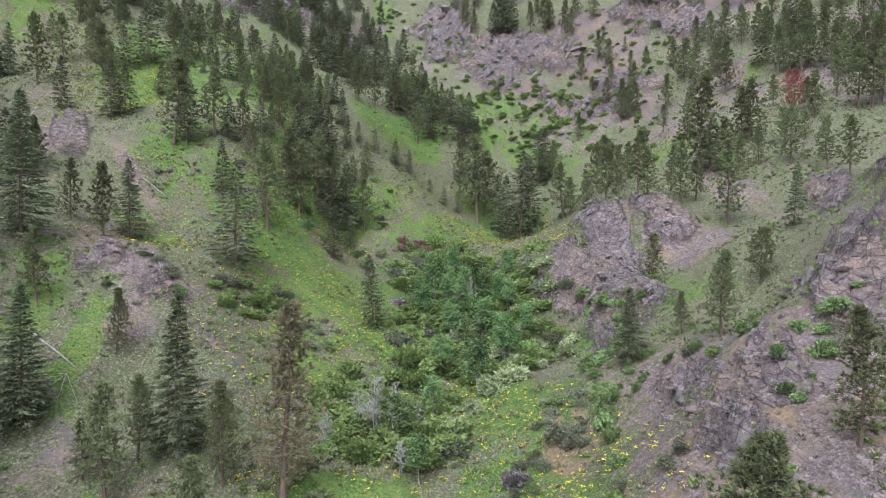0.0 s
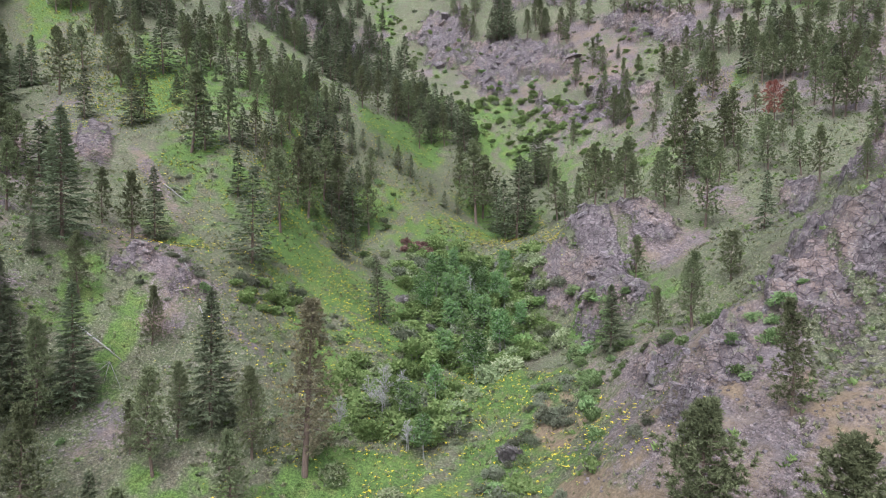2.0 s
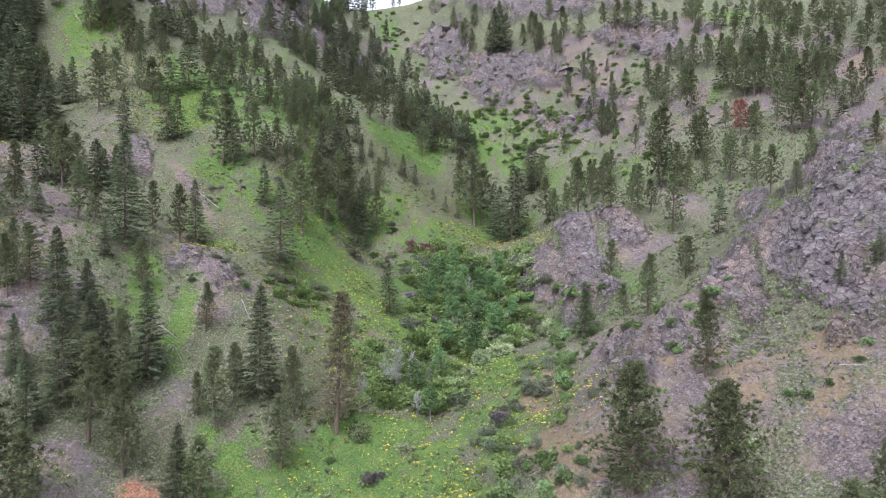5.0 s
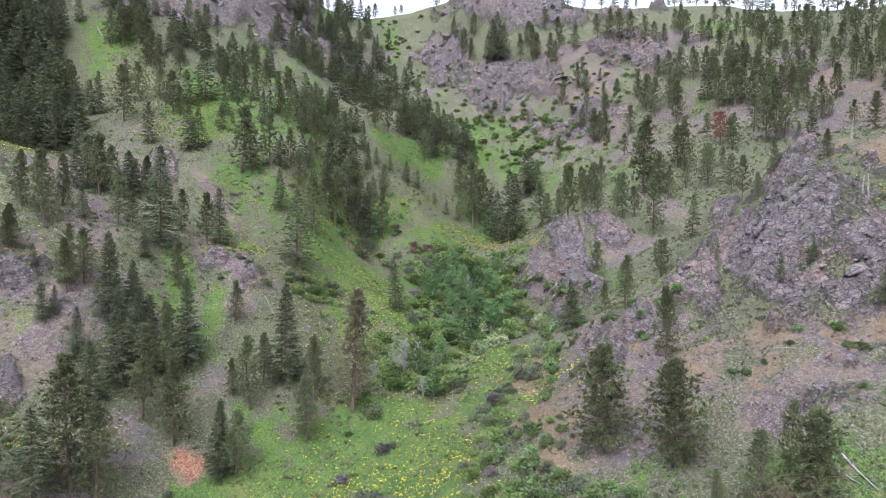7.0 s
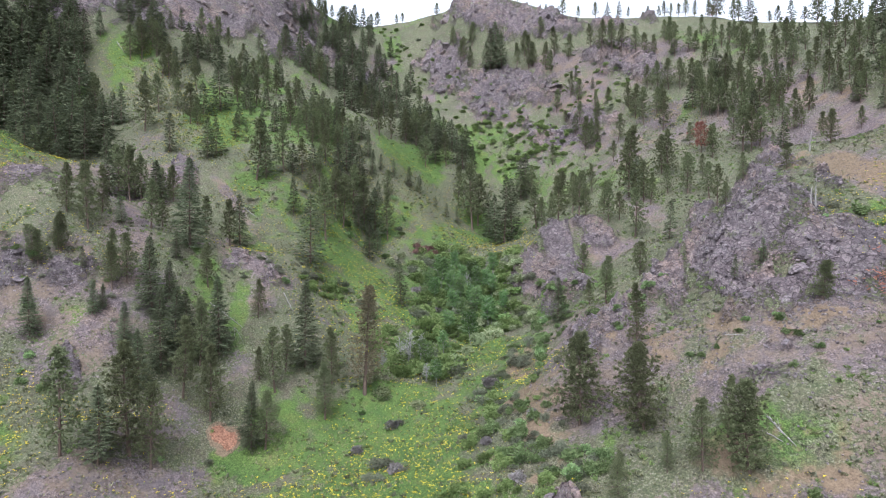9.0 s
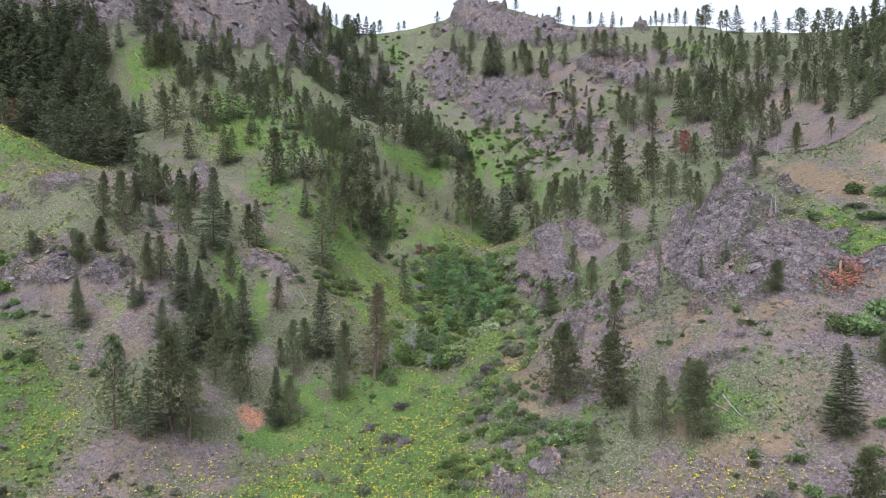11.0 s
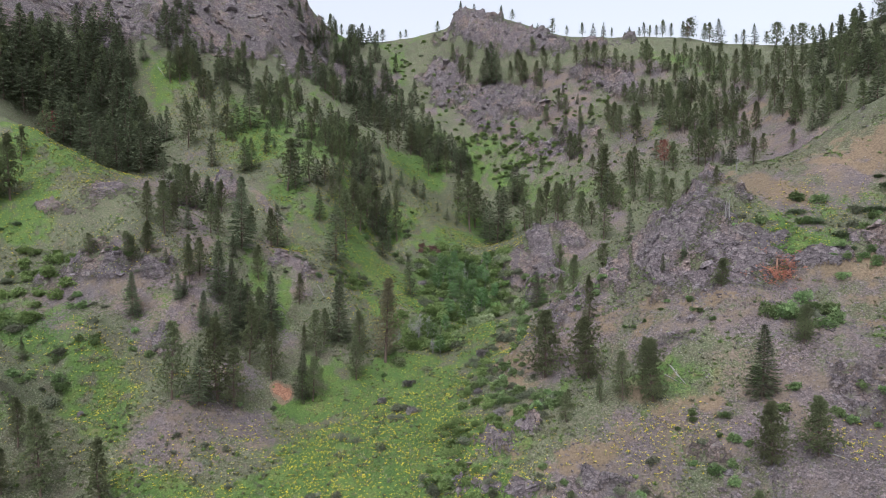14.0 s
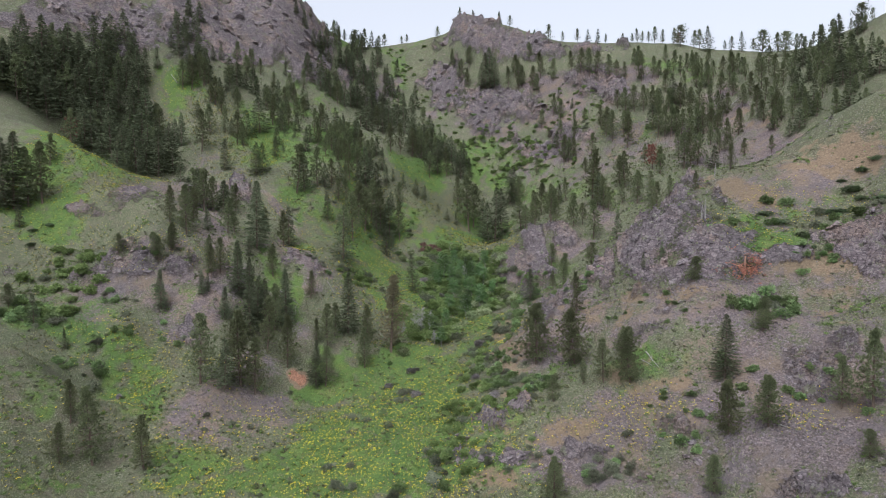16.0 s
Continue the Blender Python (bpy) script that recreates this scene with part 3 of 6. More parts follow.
RUSTS = [(12.1, 52.7, 6.4, 2.8, 87, 0.65), (21.2, 40.7, 5.7, 1.0, -84, 0.55), (10.1, 29.0, 4.6, 2.8, -77, 0.65), (30.0, 33.1, 5.7, 1.6, -40, 0.65), (27.1, 30.7, 7.3, 3.9, 85, 0.6), (61.0, 15.2, 6.3, 6.0, 87, 0.55), (3.0, 0.4, 5.1, 2.8, -33, 0.6), (61.9, 53.6, 13.9, 3.9, -68, 0.7), (82.5, 49.0, 10.1, 4.0, -60, 0.75), (38.5, 26.7, 8.8, 2.2, -28, 0.7), (16.8, 7.1, 5.8, 3.1, -2, 0.65), (64.5, 23.7, 9.0, 3.1, -34, 0.6), (29.6, 12.3, 7.4, 3.1, -14, 0.55), (-31.3, 36.9, 1.6, 1.2, -89, 1.5), (-29.9, 36.8, 1.9, 1.0, 79, 1.45)]
RUSTS += [(35.1, 31.5, 6.6, 1.5, -41, 0.6), (30.8, 25.4, 4.5, 1.0, -35, 0.5), (10.7, 34.0, 12.6, 3.7, -85, 0.55), (77.6, 48.9, 8.0, 3.0, -47, 0.6), (57.0, 19.1, 3.2, 2.4, -25, 0.5), (99.2, 117.0, 12.0, 4.7, 87, 0.45), (62.3, 141.6, 8.9, 2.5, -85, 0.6), (-45.5, 83.9, 8.4, 2.4, 44, 0.45), (7.7, 7.7, 4.6, 2.4, -34, 0.5), (7.5, 23.7, 6.4, 3.1, -70, 0.5), (5.3, 0.4, 5.0, 2.4, -30, 0.55), (48.2, 20.5, 3.4, 1.7, -14, 0.4), (11.9, 54.3, 6.3, 2.9, 86, 0.55)]
FLOWERS = [(-29.5, 110.6, 21.5, 7.9, 81, 0.8), (-87.7, 144.2, 12.5, 9.0, -45, 1), (-47.5, 96.5, 4.9, 4.6, 16, 0.9), (-17.8, 131.9, 9.8, 5.2, 59, 0.6), (19.1, 175.1, 9.5, 4.8, -2, 0.4), (-94.0, 63.9, 12.5, 3.4, -56, 1.2), (-94.8, 77.5, 24.6, 12.0, 88, 0.9), (-50.0, 31.2, 7.8, 1.7, 22, 1.5), (-57.9, 28.2, 8.2, 4.5, -57, 1), (-16.6, 12.4, 13.2, 9.7, -55, 1.2), (-8.0, 17.4, 19.7, 12.2, -72, 1.1), (-34.9, 4.4, 9.3, 3.7, 7, 0.9), (-61.7, 53.2, 11.7, 5.0, 28, 0.5), (-21.0, 121.0, 24.6, 6.5, -88, 0.6), (60.2, 38.3, 8.9, 7.0, -27, 0.7)]
FLOWERS += [(-9.4, 11.4, 19.5, 11.7, -25, 1), (-13.2, 32.2, 9.9, 6.1, -68, 0.8), (-18.5, 13.5, 12.1, 9.0, -54, 0.9), (-35.4, 10.5, 9.2, 5.8, 2, 0.6), (-54.9, 26.0, 10.9, 5.1, -54, 0.9), (-63.2, 30.6, 10.2, 5.3, 21, 0.6), (-33.2, 17.6, 9.7, 8.7, -53, 0.35), (-92.9, 60.0, 9.3, 4.1, -47, 0.8), (-99.9, 78.7, 31.0, 13.0, -74, 0.5), (-72.8, 56.5, 9.7, 3.4, 6, 0.5), (-22.2, 82.3, 19.7, 8.5, 85, 0.7), (-15.9, 79.6, 14.3, 5.8, 88, 0.8), (-34.1, 98.8, 18.6, 7.9, 77, 0.5), (-69.1, 125.2, 19.6, 10.9, -72, 0.9), (-96.6, 146.4, 9.7, 7.5, 14, 0.8)]
FLOWERS += [(-6.3, 140.0, 20.7, 8.4, 62, 0.6), (7.8, 132.3, 18.9, 8.4, -48, 1), (-2.4, 41.8, 24.9, 5.7, -89, 0.8), (8.1, 57.7, 18.9, 5.3, -73, 0.9), (25.7, 6.1, 7.8, 4.7, -7, 0.7), (45.9, -2.5, 4.0, 3.4, 5, 0.7), (58.6, 35.1, 8.6, 4.7, -23, 0.6), (68.6, 41.4, 10.9, 5.4, -31, 0.5), (-14.6, 142.1, 20.8, 7.7, 62, 0.5), (-35.6, 81.8, 11.0, 2.9, 31, 0.6), (71.5, 151.1, 13.5, 4.6, -61, 0.5), (-2.0, 196.9, 10.3, 9.9, 0, 0.6), (-52.1, 31.3, 5.8, 1.7, 19, 0.9), (-59.6, 1.8, 7.1, 5.6, -74, 0.3), (-77.8, 131.7, 26.9, 6.4, -59, 0.6)]
RUSTS += [(32.0, 26.5, 5.9, 1.8, -5, 0.8), (43.6, 24.4, 5.9, 1.2, -22, 0.7), (34.0, 8.7, 3.8, 1.8, -56, 0.55), (72.9, 58.4, 6.8, 6.8, -33, 0.45), (84.4, 50.7, 7.0, 1.3, -34, 0.45), (57.4, 8.3, 4.4, 1.5, 4, 0.6), (12.4, 1.5, 4.0, 1.0, -49, 0.5), (35.7, 27.3, 3.2, 1.0, 47, 0.75), (32.1, 30.2, 3.3, 1.1, -45, 0.6), (10.6, 27.6, 5.1, 1.0, -83, 0.6), (61.1, 52.7, 4.6, 1.0, 18, 0.7)]
GREENS += [(29.6, 3.8, 6.0, 2.4, -23, 0.7), (47.1, -2.1, 3.4, 1.9, -64, 0.6), (63.5, 39.2, 6.1, 2.7, -1, 0.7), (47.2, 16.4, 4.8, 1.1, 33, 0.9), (-91.1, 84.4, 8.6, 8.6, 6, 0.9), (-93.3, 59.4, 6.2, 1.8, -32, 0.8), (-75.1, 35.1, 11.2, 3.9, -32, 0.8), (16.9, 22.6, 4.9, 1.0, -94, 0.6), (32.1, 22.8, 2.1, 1.0, -98, 0.4)]
FLOWERS += [(27.3, 6.3, 4.8, 2.0, -30, 1.1), (45.3, -2.3, 1.8, 1.2, -76, 1.0), (50.9, -5.8, 2.6, 1.0, -82, 0.9), (-77.8, 57.1, 12.3, 1.4, -18, 0.9), (-93.6, 57.9, 4.7, 1.7, -23, 1.4), (-83.2, 69.2, 7.2, 5.2, -19, 0.9), (-57.9, 33.5, 8.5, 2.9, -18, 1.0), (-51.8, 31.1, 6.7, 1.0, 23, 1.5), (-46.8, 9.9, 6.9, 1.9, -18, 0.9), (64.6, 37.1, 5.5, 1.8, 9, 0.8), (-41.4, 35.3, 6.3, 1.0, 29, 1.2)]
FLOWERS += [(-14.4, 90.3, 15.1, 4.0, -60, 1.0), (-15.8, 84.9, 6.5, 4.2, -42, 0.9), (-59.5, 123.1, 20.6, 1.2, -56, 1.0), (-32.1, 97.5, 8.3, 4.6, -10, 0.7), (3.7, 137.9, 9.9, 2.7, 48, 1.0), (21.4, 115.8, 25.0, 1.0, -95, 0.9), (-12.9, 10.7, 13.9, 4.5, -41, 1.1), (-11.5, 29.1, 15.1, 2.5, -61, 0.7), (-15.5, 49.7, 2.9, 1.3, -3, 0.8)]
SCREES += [(-35.7, 69.3, 5.7, 2.0, 3, 0.9), (-23.6, 63.3, 5.7, 1.1, -31, 0.9), (-48.9, 95.0, 10.1, 1.3, -41, 0.7), (-33.0, 48.4, 3.7, 1.2, -22, 0.6), (-55.1, 42.1, 8.1, 1.3, -37, 0.8)]
RUSTS += [(-42.1, 71.6, 4.2, 4.2, 16, 0.45), (11.5, 53.4, 2.5, 2.1, -17, 0.8), (16.9, 38.7, 2.0, 1.0, -16, 0.6)]
GREENS += [(-24.2, 34.8, 6.6, 3.3, 24, 1.2), (-18.2, 5.7, 12.6, 5.6, -5, 1.0), (-11.5, 29.8, 15.8, 2.9, -62, 1.1), (-10.5, 46.9, 8.8, 5.0, 31, 1.1)]
RUSTS += [(33.2, 30.6, 4.6, 1.8, -32, 0.6), (40.1, 25.5, 4.0, 1.4, -41, 0.65), (35.1, 32.1, 2.6, 1.0, -29, 0.6), (63.5, 52.6, 1.5, 1.5, 9, 0.7), (26.0, 32.4, 3.5, 2.0, -58, 0.45)]
SCREES += [(24.9, 34.4, 6.3, 4.2, 11, 0.8), (30.9, 27.4, 6.0, 3.0, -26, 0.8), (39.3, 23.0, 3.8, 2.4, -57, 0.8), (-40.7, 78.4, 9.4, 1.6, -44, 0.9), (-30.5, 68.5, 4.9, 1.9, -44, 0.8), (-42.8, 74.5, 8.1, 4.1, -43, 0.7), (56.4, 85.0, 10.3, 2.9, 35, 0.6), (-79.5, 83.1, 5.4, 4.8, 13, 0.8)]
FLOWERS += [(-19.5, 93.6, 7.6, 5.0, -36, 0.9), (-15.9, 64.0, 7.2, 6.2, -16, 0.9), (-19.9, 119.9, 8.9, 2.5, 15, 0.8), (-19.4, 72.2, 7.8, 2.1, -54, 0.7)]


def covers(x, y):
    """How rocky, green, stony and rusty the ground is."""
    wob = 3.4 * (fbm(x, y, 9, 5, 50, 0.7) - 0.5)
    out = []
    for spots, ragged in ((OUTCROPS, 0.7), (GREENS, 0.5), (SCREES, 0.8), (RUSTS, 0.35)):
        out.append(np.clip(0.9 * ragged * (fbm(x, y, 2.2, 3, 57, 0.6) - 0.5) * smooth(0.0, 0.45, blobs(x, y, spots)) + blobs(x, y, spots) + ragged * wob * smooth(0.0, 0.45, blobs(x, y, spots)), 0, 1.5))
    return out


def land(x, y, rough=1.0):
    """The height of the ground."""
    x, y = np.atleast_1d(np.asarray(x, float)), np.atleast_1d(np.asarray(y, float))
    q = np.c_[x, y]
    h = np.concatenate([kernel(part, ANCHOR) @ WEIGHTS[:-3] + WEIGHTS[-3] + part @ WEIGHTS[-2:] for part in np.array_split(q, max(1, len(q) // 20000))])
    out = np.hypot(np.maximum(np.abs(x) - 210, 0), np.maximum(np.abs(y - 90) - 290, 0))
    keep = smooth(260, 0, out)
    h = h * keep + (1 - keep) * (-55 + 30 * fbm(x, y, 400, 3, 90))
    if not rough:
        return h
    high = smooth(140, 190, y)
    rock = covers(x, y)[0]
    r = smooth(0.35, 0.7, rock)
    ridged = 1 - np.abs(2 * fbm(x, y, 7, 4, 20, 0.55) - 1)
    h = h + (fbm(x, y, 12, 4, 3) - 0.5) * 1.9 + (fbm(x, y, 2.6, 3, 8) - 0.5) * 0.5
    steps = h * 0.55 + 0.25 * x * 0.3 + 1.5 * fbm(x, y, 16, 2, 33)
    ledge = (smooth(0.15, 0.6, steps - np.floor(steps)) + np.floor(steps) - steps) / 0.55
    crags = 1 - np.abs(2 * fbm(x * 1.3, y * 0.8, 15, 4, 27, 0.6) - 1)
    return h + r * high * 8.0 * (crags - 0.66) + r * ((2.5 + 0.7 * high) * (ridged - 0.62) + (1.6 + 0.1 * high) * ledge + (fbm(x, y, 2.4, 3, 61) - 0.5) * 0.9 + (np.abs(2 * fbm(x, y, 1.1, 2, 63) - 1) - 0.25) * 0.35)


def axis(stops, far):
    """Grid lines between stops of (place, step), growing wider beyond the last."""
    inner = np.concatenate([np.arange(a, b - 0.3 * step, step) for (a, step), (b, _) in zip(stops, stops[1:])] + [[stops[-1][0]]])
    lo, hi = stops[0][0], stops[-1][0]
    d, out = 1.0, []
    while sum(out) < far:
        d *= 1.17
        out.append(d)
    o = np.cumsum(out)
    return np.r_[lo - o[::-1], inner, hi + o]


def build_ground():
    xs = axis([(-150, 1.1), (-66, 0.52), (80, 1.1), (152, 1.1)], 3500)
    ys = axis([(-22, 0.52), (98, 0.95), (292, 0.95)], 3500)
    gx, gy = np.meshgrid(xs, ys)
    z = land(gx.ravel(), gy.ravel())
    co = np.c_[gx.ravel(), gy.ravel(), z]
    nx, ny = len(xs), len(ys)
    i = (np.arange(ny - 1)[:, None] * nx + np.arange(nx - 1)[None, :]).ravel()
    quads = np.c_[i, i + 1, i + nx + 1, i + nx]
    me = bpy.data.meshes.new("ground")
    me.vertices.add(len(co))
    me.vertices.foreach_set("co", co.ravel())
    me.loops.add(quads.size)
    me.loops.foreach_set("vertex_index", quads.ravel())
    me.polygons.add(len(quads))
    me.polygons.foreach_set("loop_start", np.arange(0, quads.size, 4))
    me.polygons.foreach_set("use_smooth", np.ones(len(quads), bool))
    for name, v in zip(("rock", "green", "scree", "rust"), covers(gx.ravel(), gy.ravel())):
        me.attributes.new(name, "FLOAT", "POINT").data.foreach_set("value", v.astype(np.float32))
    me.update()
    me.validate()
    me.materials.append(GROUND)
    return tagged(new("ground", me), "steep mountain gulch with dry grass, green meadow and grey rock", "hillside", kind="structure")


build_ground()


# ---- plants ----
rng = np.random.default_rng(7)


def mesh_of(name, verts, faces, material, smooth_faces=False):
    me = bpy.data.meshes.new(name)
    me.from_pydata([tuple(v) for v in verts], [], [tuple(f) for f in faces])
    me.materials.append(material)
    if smooth_faces:
        me.polygons.foreach_set("use_smooth", np.ones(len(me.polygons), bool))
    me.update()
    return me


def part(name, me, parent, label=""):
    ob = new(name, me)
    ob.parent = parent
    return tagged(ob, label)


def tube(verts, faces, pts, radii, sides=6):
    """A tapered tube through pts, added to verts and faces."""
    start = len(verts)
    for i, (p, r) in enumerate(zip(pts, radii)):
        a, b = Vector(pts[max(i - 1, 0)]), Vector(pts[min(i + 1, len(pts) - 1)])
        q = (b - a).to_track_quat("Z", "Y")
        for k in range(sides):
            t = 2 * math.pi * k / sides
            verts.append(Vector(p) + q @ Vector((r * math.cos(t), r * math.sin(t), 0)))
    for i in range(len(pts) - 1):
        for k in range(sides):
            a, b = start + i * sides + k, start + i * sides + (k + 1) % sides
            faces.append((a, b, b + sides, a + sides))
    faces.append(tuple(start + (len(pts) - 1) * sides + k for k in range(sides)))


def blade(verts, faces, p, along, across, length, width):
    """One leafy spray: a folded diamond."""
    i = len(verts)
    mid = p + along * (length * 0.45)
    verts += [p, mid + across * width - Vector((0, 0, width * 0.3)), p + along * length, mid - across * width - Vector((0, 0, width * 0.3))]
    faces += [(i, i + 1, i + 2), (i, i + 2, i + 3)]


def needle(verts, faces, p, along, across, length, width):
    """One sliver of needles."""
    i = len(verts)
    verts += [p + across * width, p - across * width, p + along * length]
    faces.append((i, i + 1, i + 2))


def sheet(name, co, tri, materials, index=None):
    me = bpy.data.meshes.new(name)
    me.vertices.add(len(co))
    me.vertices.foreach_set("co", co.ravel())
    me.loops.add(tri.size)
    me.loops.foreach_set("vertex_index", tri.ravel().astype(np.int32))
    me.polygons.add(len(tri))
    me.polygons.foreach_set("loop_start", np.arange(0, tri.size, 3, dtype=np.int32))
    for m in materials:
        me.materials.append(m)
    if index is not None:
        me.polygons.foreach_set("material_index", index.astype(np.int32))
    me.update()
    me.validate()
    return me


def slivers(at, along, across, length, width):
    """Triangles of needles: each from its foot, pointing along, as wide as across tells."""
    n = len(at)
    co = np.empty((n, 3, 3))
    co[:, 0], co[:, 1], co[:, 2] = at + across * width[:, None], at - across * width[:, None], at + along * length[:, None]
    return co.reshape(-1, 3), np.arange(3 * n).reshape(n, 3)


def unit(v):
    return v / np.maximum(np.linalg.norm(v, axis=1), 1e-6)[:, None]


def sticks(roots, tips, thick):
    """Thin three-sided limbs that taper to a point."""
    way = unit(tips - roots)
    s1 = unit(np.cross(way, np.array([0.13, 0.31, 1.0])))
    s2 = np.cross(way, s1)
    n = len(roots)
    co = np.empty((n, 4, 3))
    for k, q in enumerate((0.0, 2.094, 4.189)):
        co[:, k] = roots + (s1 * math.cos(q) + s2 * math.sin(q)) * thick[:, None]
    co[:, 3] = tips
    i = 4 * np.arange(n)[:, None]
    return co.reshape(-1, 3), np.concatenate([i + [0, 1, 3], i + [1, 2, 3], i + [2, 0, 3]])


def stem(h, thick, bend, g):
    """A trunk, a little bent, as vertices and triangles, and the place of its core at a share of its height."""
    v, f = [], []
    sway = g.uniform(-bend, bend, 4)

    def core(u):
        u = np.asarray(u, float)
        return np.stack([sway[0] * u + sway[1] * np.sin(3 * u), sway[2] * u + sway[3] * np.sin(3 * u), h * u], -1)

    us = (0, 0.2, 0.4, 0.6, 0.8, 0.985)
    pts = [core(u) for u in us]
    pts[0] = pts[0] - np.array([0, 0, 0.6])
    tube(v, f, [tuple(q) for q in pts], [thick * (1.15 - u) for u in us], 7)
    tri = [(q[0], q[k], q[k + 1]) for q in f for k in range(1, len(q) - 1)]
    return np.array([tuple(q) for q in v]), np.array(tri), core


def lumps(az, u, g):
    """An uneven outline round the crown."""
    p = g.uniform(0, 6.28, 4)
    return 1 + 0.14 * np.sin(2 * az + p[0] + 7 * u) + 0.1 * np.sin(3 * az + p[1] - 13 * u) + 0.08 * np.sin(5 * az + p[2] + 23 * u)


def fir(h, r, seed, boughs=150, sprays=60, low=0.04, power=0.85, size=0.5, width=0.045, gap=0.0):
    """A fir of height h: trunk, limbs, and a crown of flat drooping boughs made of many small sprays."""
    g = np.random.default_rng(seed)
    tv, tf, core = stem(h, h * 0.013, 0.18, g)
    w = np.clip((np.arange(boughs) + g.uniform(-0.5, 0.5, boughs)) / boughs, 0, 0.985) ** 0.9
    u = low + (1 - low) * w
    az = np.arange(boughs) * 2.399 + g.uniform(-0.5, 0.5, boughs)
    reach = r * (1 - w) ** power * np.minimum(1, 0.72 + 2.2 * w) * lumps(az, u, g) * g.uniform(0.72, 1.12, boughs) + 0.1
    keep = g.random(boughs) > gap
    u, w, az, reach = u[keep], w[keep], az[keep], reach[keep]
    out = np.stack([np.cos(az), np.sin(az), 0 * az], 1)
    root = core(u)
    rise = 0.5 * (w - 0.45) - g.uniform(0.0, 0.22, len(u))
    tip = root + out * reach[:, None] * 0.92 + np.array([0, 0, 1.0]) * (rise * reach)[:, None]
    lv, lf = sticks(root, tip, 0.012 * reach + 0.008)
    n = np.maximum(6, (sprays * (0.25 + reach / r)).astype(int))
    k = np.repeat(np.arange(len(u)), n)
    e = 0.1 + 0.95 * g.random(len(k)) ** 0.75
    L, o = reach[k], out[k]
    side = np.stack([-o[:, 1], o[:, 0], 0 * L], 1)
    off = g.normal(0, 1, len(k)) * 0.17 * L * (1.15 - e)
    at = root[k] + o * (L * e)[:, None] + side * off[:, None]
    at[:, 2] += rise[k] * L * e + 0.1 * L * e ** 3 - 0.12 * np.abs(off) - 0.05 * g.random(len(k))
    up = np.array([0, 0, 1.0])
    along = unit(o * g.uniform(0.3, 1.0, len(k))[:, None] + side * (np.sign(off) * g.uniform(0.0, 0.9, len(k)))[:, None] + up * g.uniform(-0.5, 0.18, len(k))[:, None])
    across = unit(np.cross(along, up + 0.8 * g.normal(0, 1, (len(k), 3))))
    ln = size * g.uniform(0.65, 1.3, len(k)) * (0.75 + 0.35 * np.sqrt(L / r))
    v1, f1 = slivers(at, along, across, ln, width * g.uniform(0.7, 1.35, len(k)))
    m = 26
    z = g.uniform(0.93, 1.0, m)
    lead = unit(np.stack([g.normal(0, 0.35, m), g.normal(0, 0.35, m), np.ones(m)], 1))
    v2, f2 = slivers(core(z), lead, unit(np.cross(lead, g.normal(0, 1, (m, 3)))), np.full(m, size * 0.8), np.full(m, width))
    return np.concatenate([tv, lv]), np.concatenate([tf, lf + len(tv)]), np.concatenate([v1, v2]), np.concatenate([f1, f2 + len(v1)])


def pine(h, r, seed, limbs=95, tufts=6, needles=18, low=0.2, size=0.42, width=0.035, power=0.62, flat=0.0):
    """A pine: bare lower trunk, spreading limbs, and tufts of needles towards the limbs' ends with gaps between."""
    g = np.random.default_rng(seed)
    tv, tf, core = stem(h, h * 0.016, 0.3, g)
    w = np.clip((np.arange(limbs) + g.uniform(-0.6, 0.6, limbs)) / limbs, 0, 0.985) ** 0.92
    u = low + (1 - low) * w
    az = np.arange(limbs) * 2.399 + g.uniform(-0.6, 0.6, limbs)
    tiers = 1 + 0.16 * np.sin(u * h * 2.1 + g.uniform(0, 6))
    reach = r * (np.minimum(1, 0.6 + 1.7 * w) * (1 - w) ** (power - 0.25 * flat) + 0.07) * lumps(az, u, g) * tiers * g.uniform(0.6, 1.12, limbs)
    rise = g.uniform(-0.25, 0.12, limbs) + 0.65 * w - 0.1
    out = unit(np.stack([np.cos(az), np.sin(az), rise], 1))
    root = core(u)
    lv, lf = sticks(root, root + out * reach[:, None], 0.014 * reach + 0.012)
    k = np.repeat(np.arange(limbs), tufts)
    e = 0.28 + 0.78 * (np.tile(np.arange(tufts), limbs) + g.random(len(k))) / tufts
    L = reach[k]
    heart = root[k] + out[k] * (L * e)[:, None] + g.normal(0, 1, (len(k), 3)) * np.array([1, 1, 0.55]) * (0.11 * L + 0.07)[:, None]
    heart[:, 2] += 0.07 * L * e * e
    q = np.repeat(np.arange(len(k)), needles)
    along = unit(0.45 * out[k][q] + g.normal(0, 0.62, (len(q), 3)) + np.array([0, 0, 0.22]))
    across = unit(np.cross(along, g.normal(0, 1, (len(q), 3))))
    v, f = slivers(heart[q] - along * 0.06, along, across, size * g.uniform(0.7, 1.25, len(q)), width * g.uniform(0.75, 1.3, len(q)))
    return np.concatenate([tv, lv]), np.concatenate([tf, lf + len(tv)]), v, f


def tree(name, label, category, group, shape, leaf, bark=BARK):
    tv, tf, v, f = shape
    top = tagged(new(name), label, category, group)
    part("trunk", sheet("trunk", np.array([tuple(q) for q in tv]), np.array(tf), [bark]) if len(tf[0]) == 3 else mesh_of("trunk", tv, tf, bark, True), top)
    part("crown", sheet("crown", v, f, [leaf]) if isinstance(v, np.ndarray) else mesh_of("crown", v, f, leaf), top)
    return top


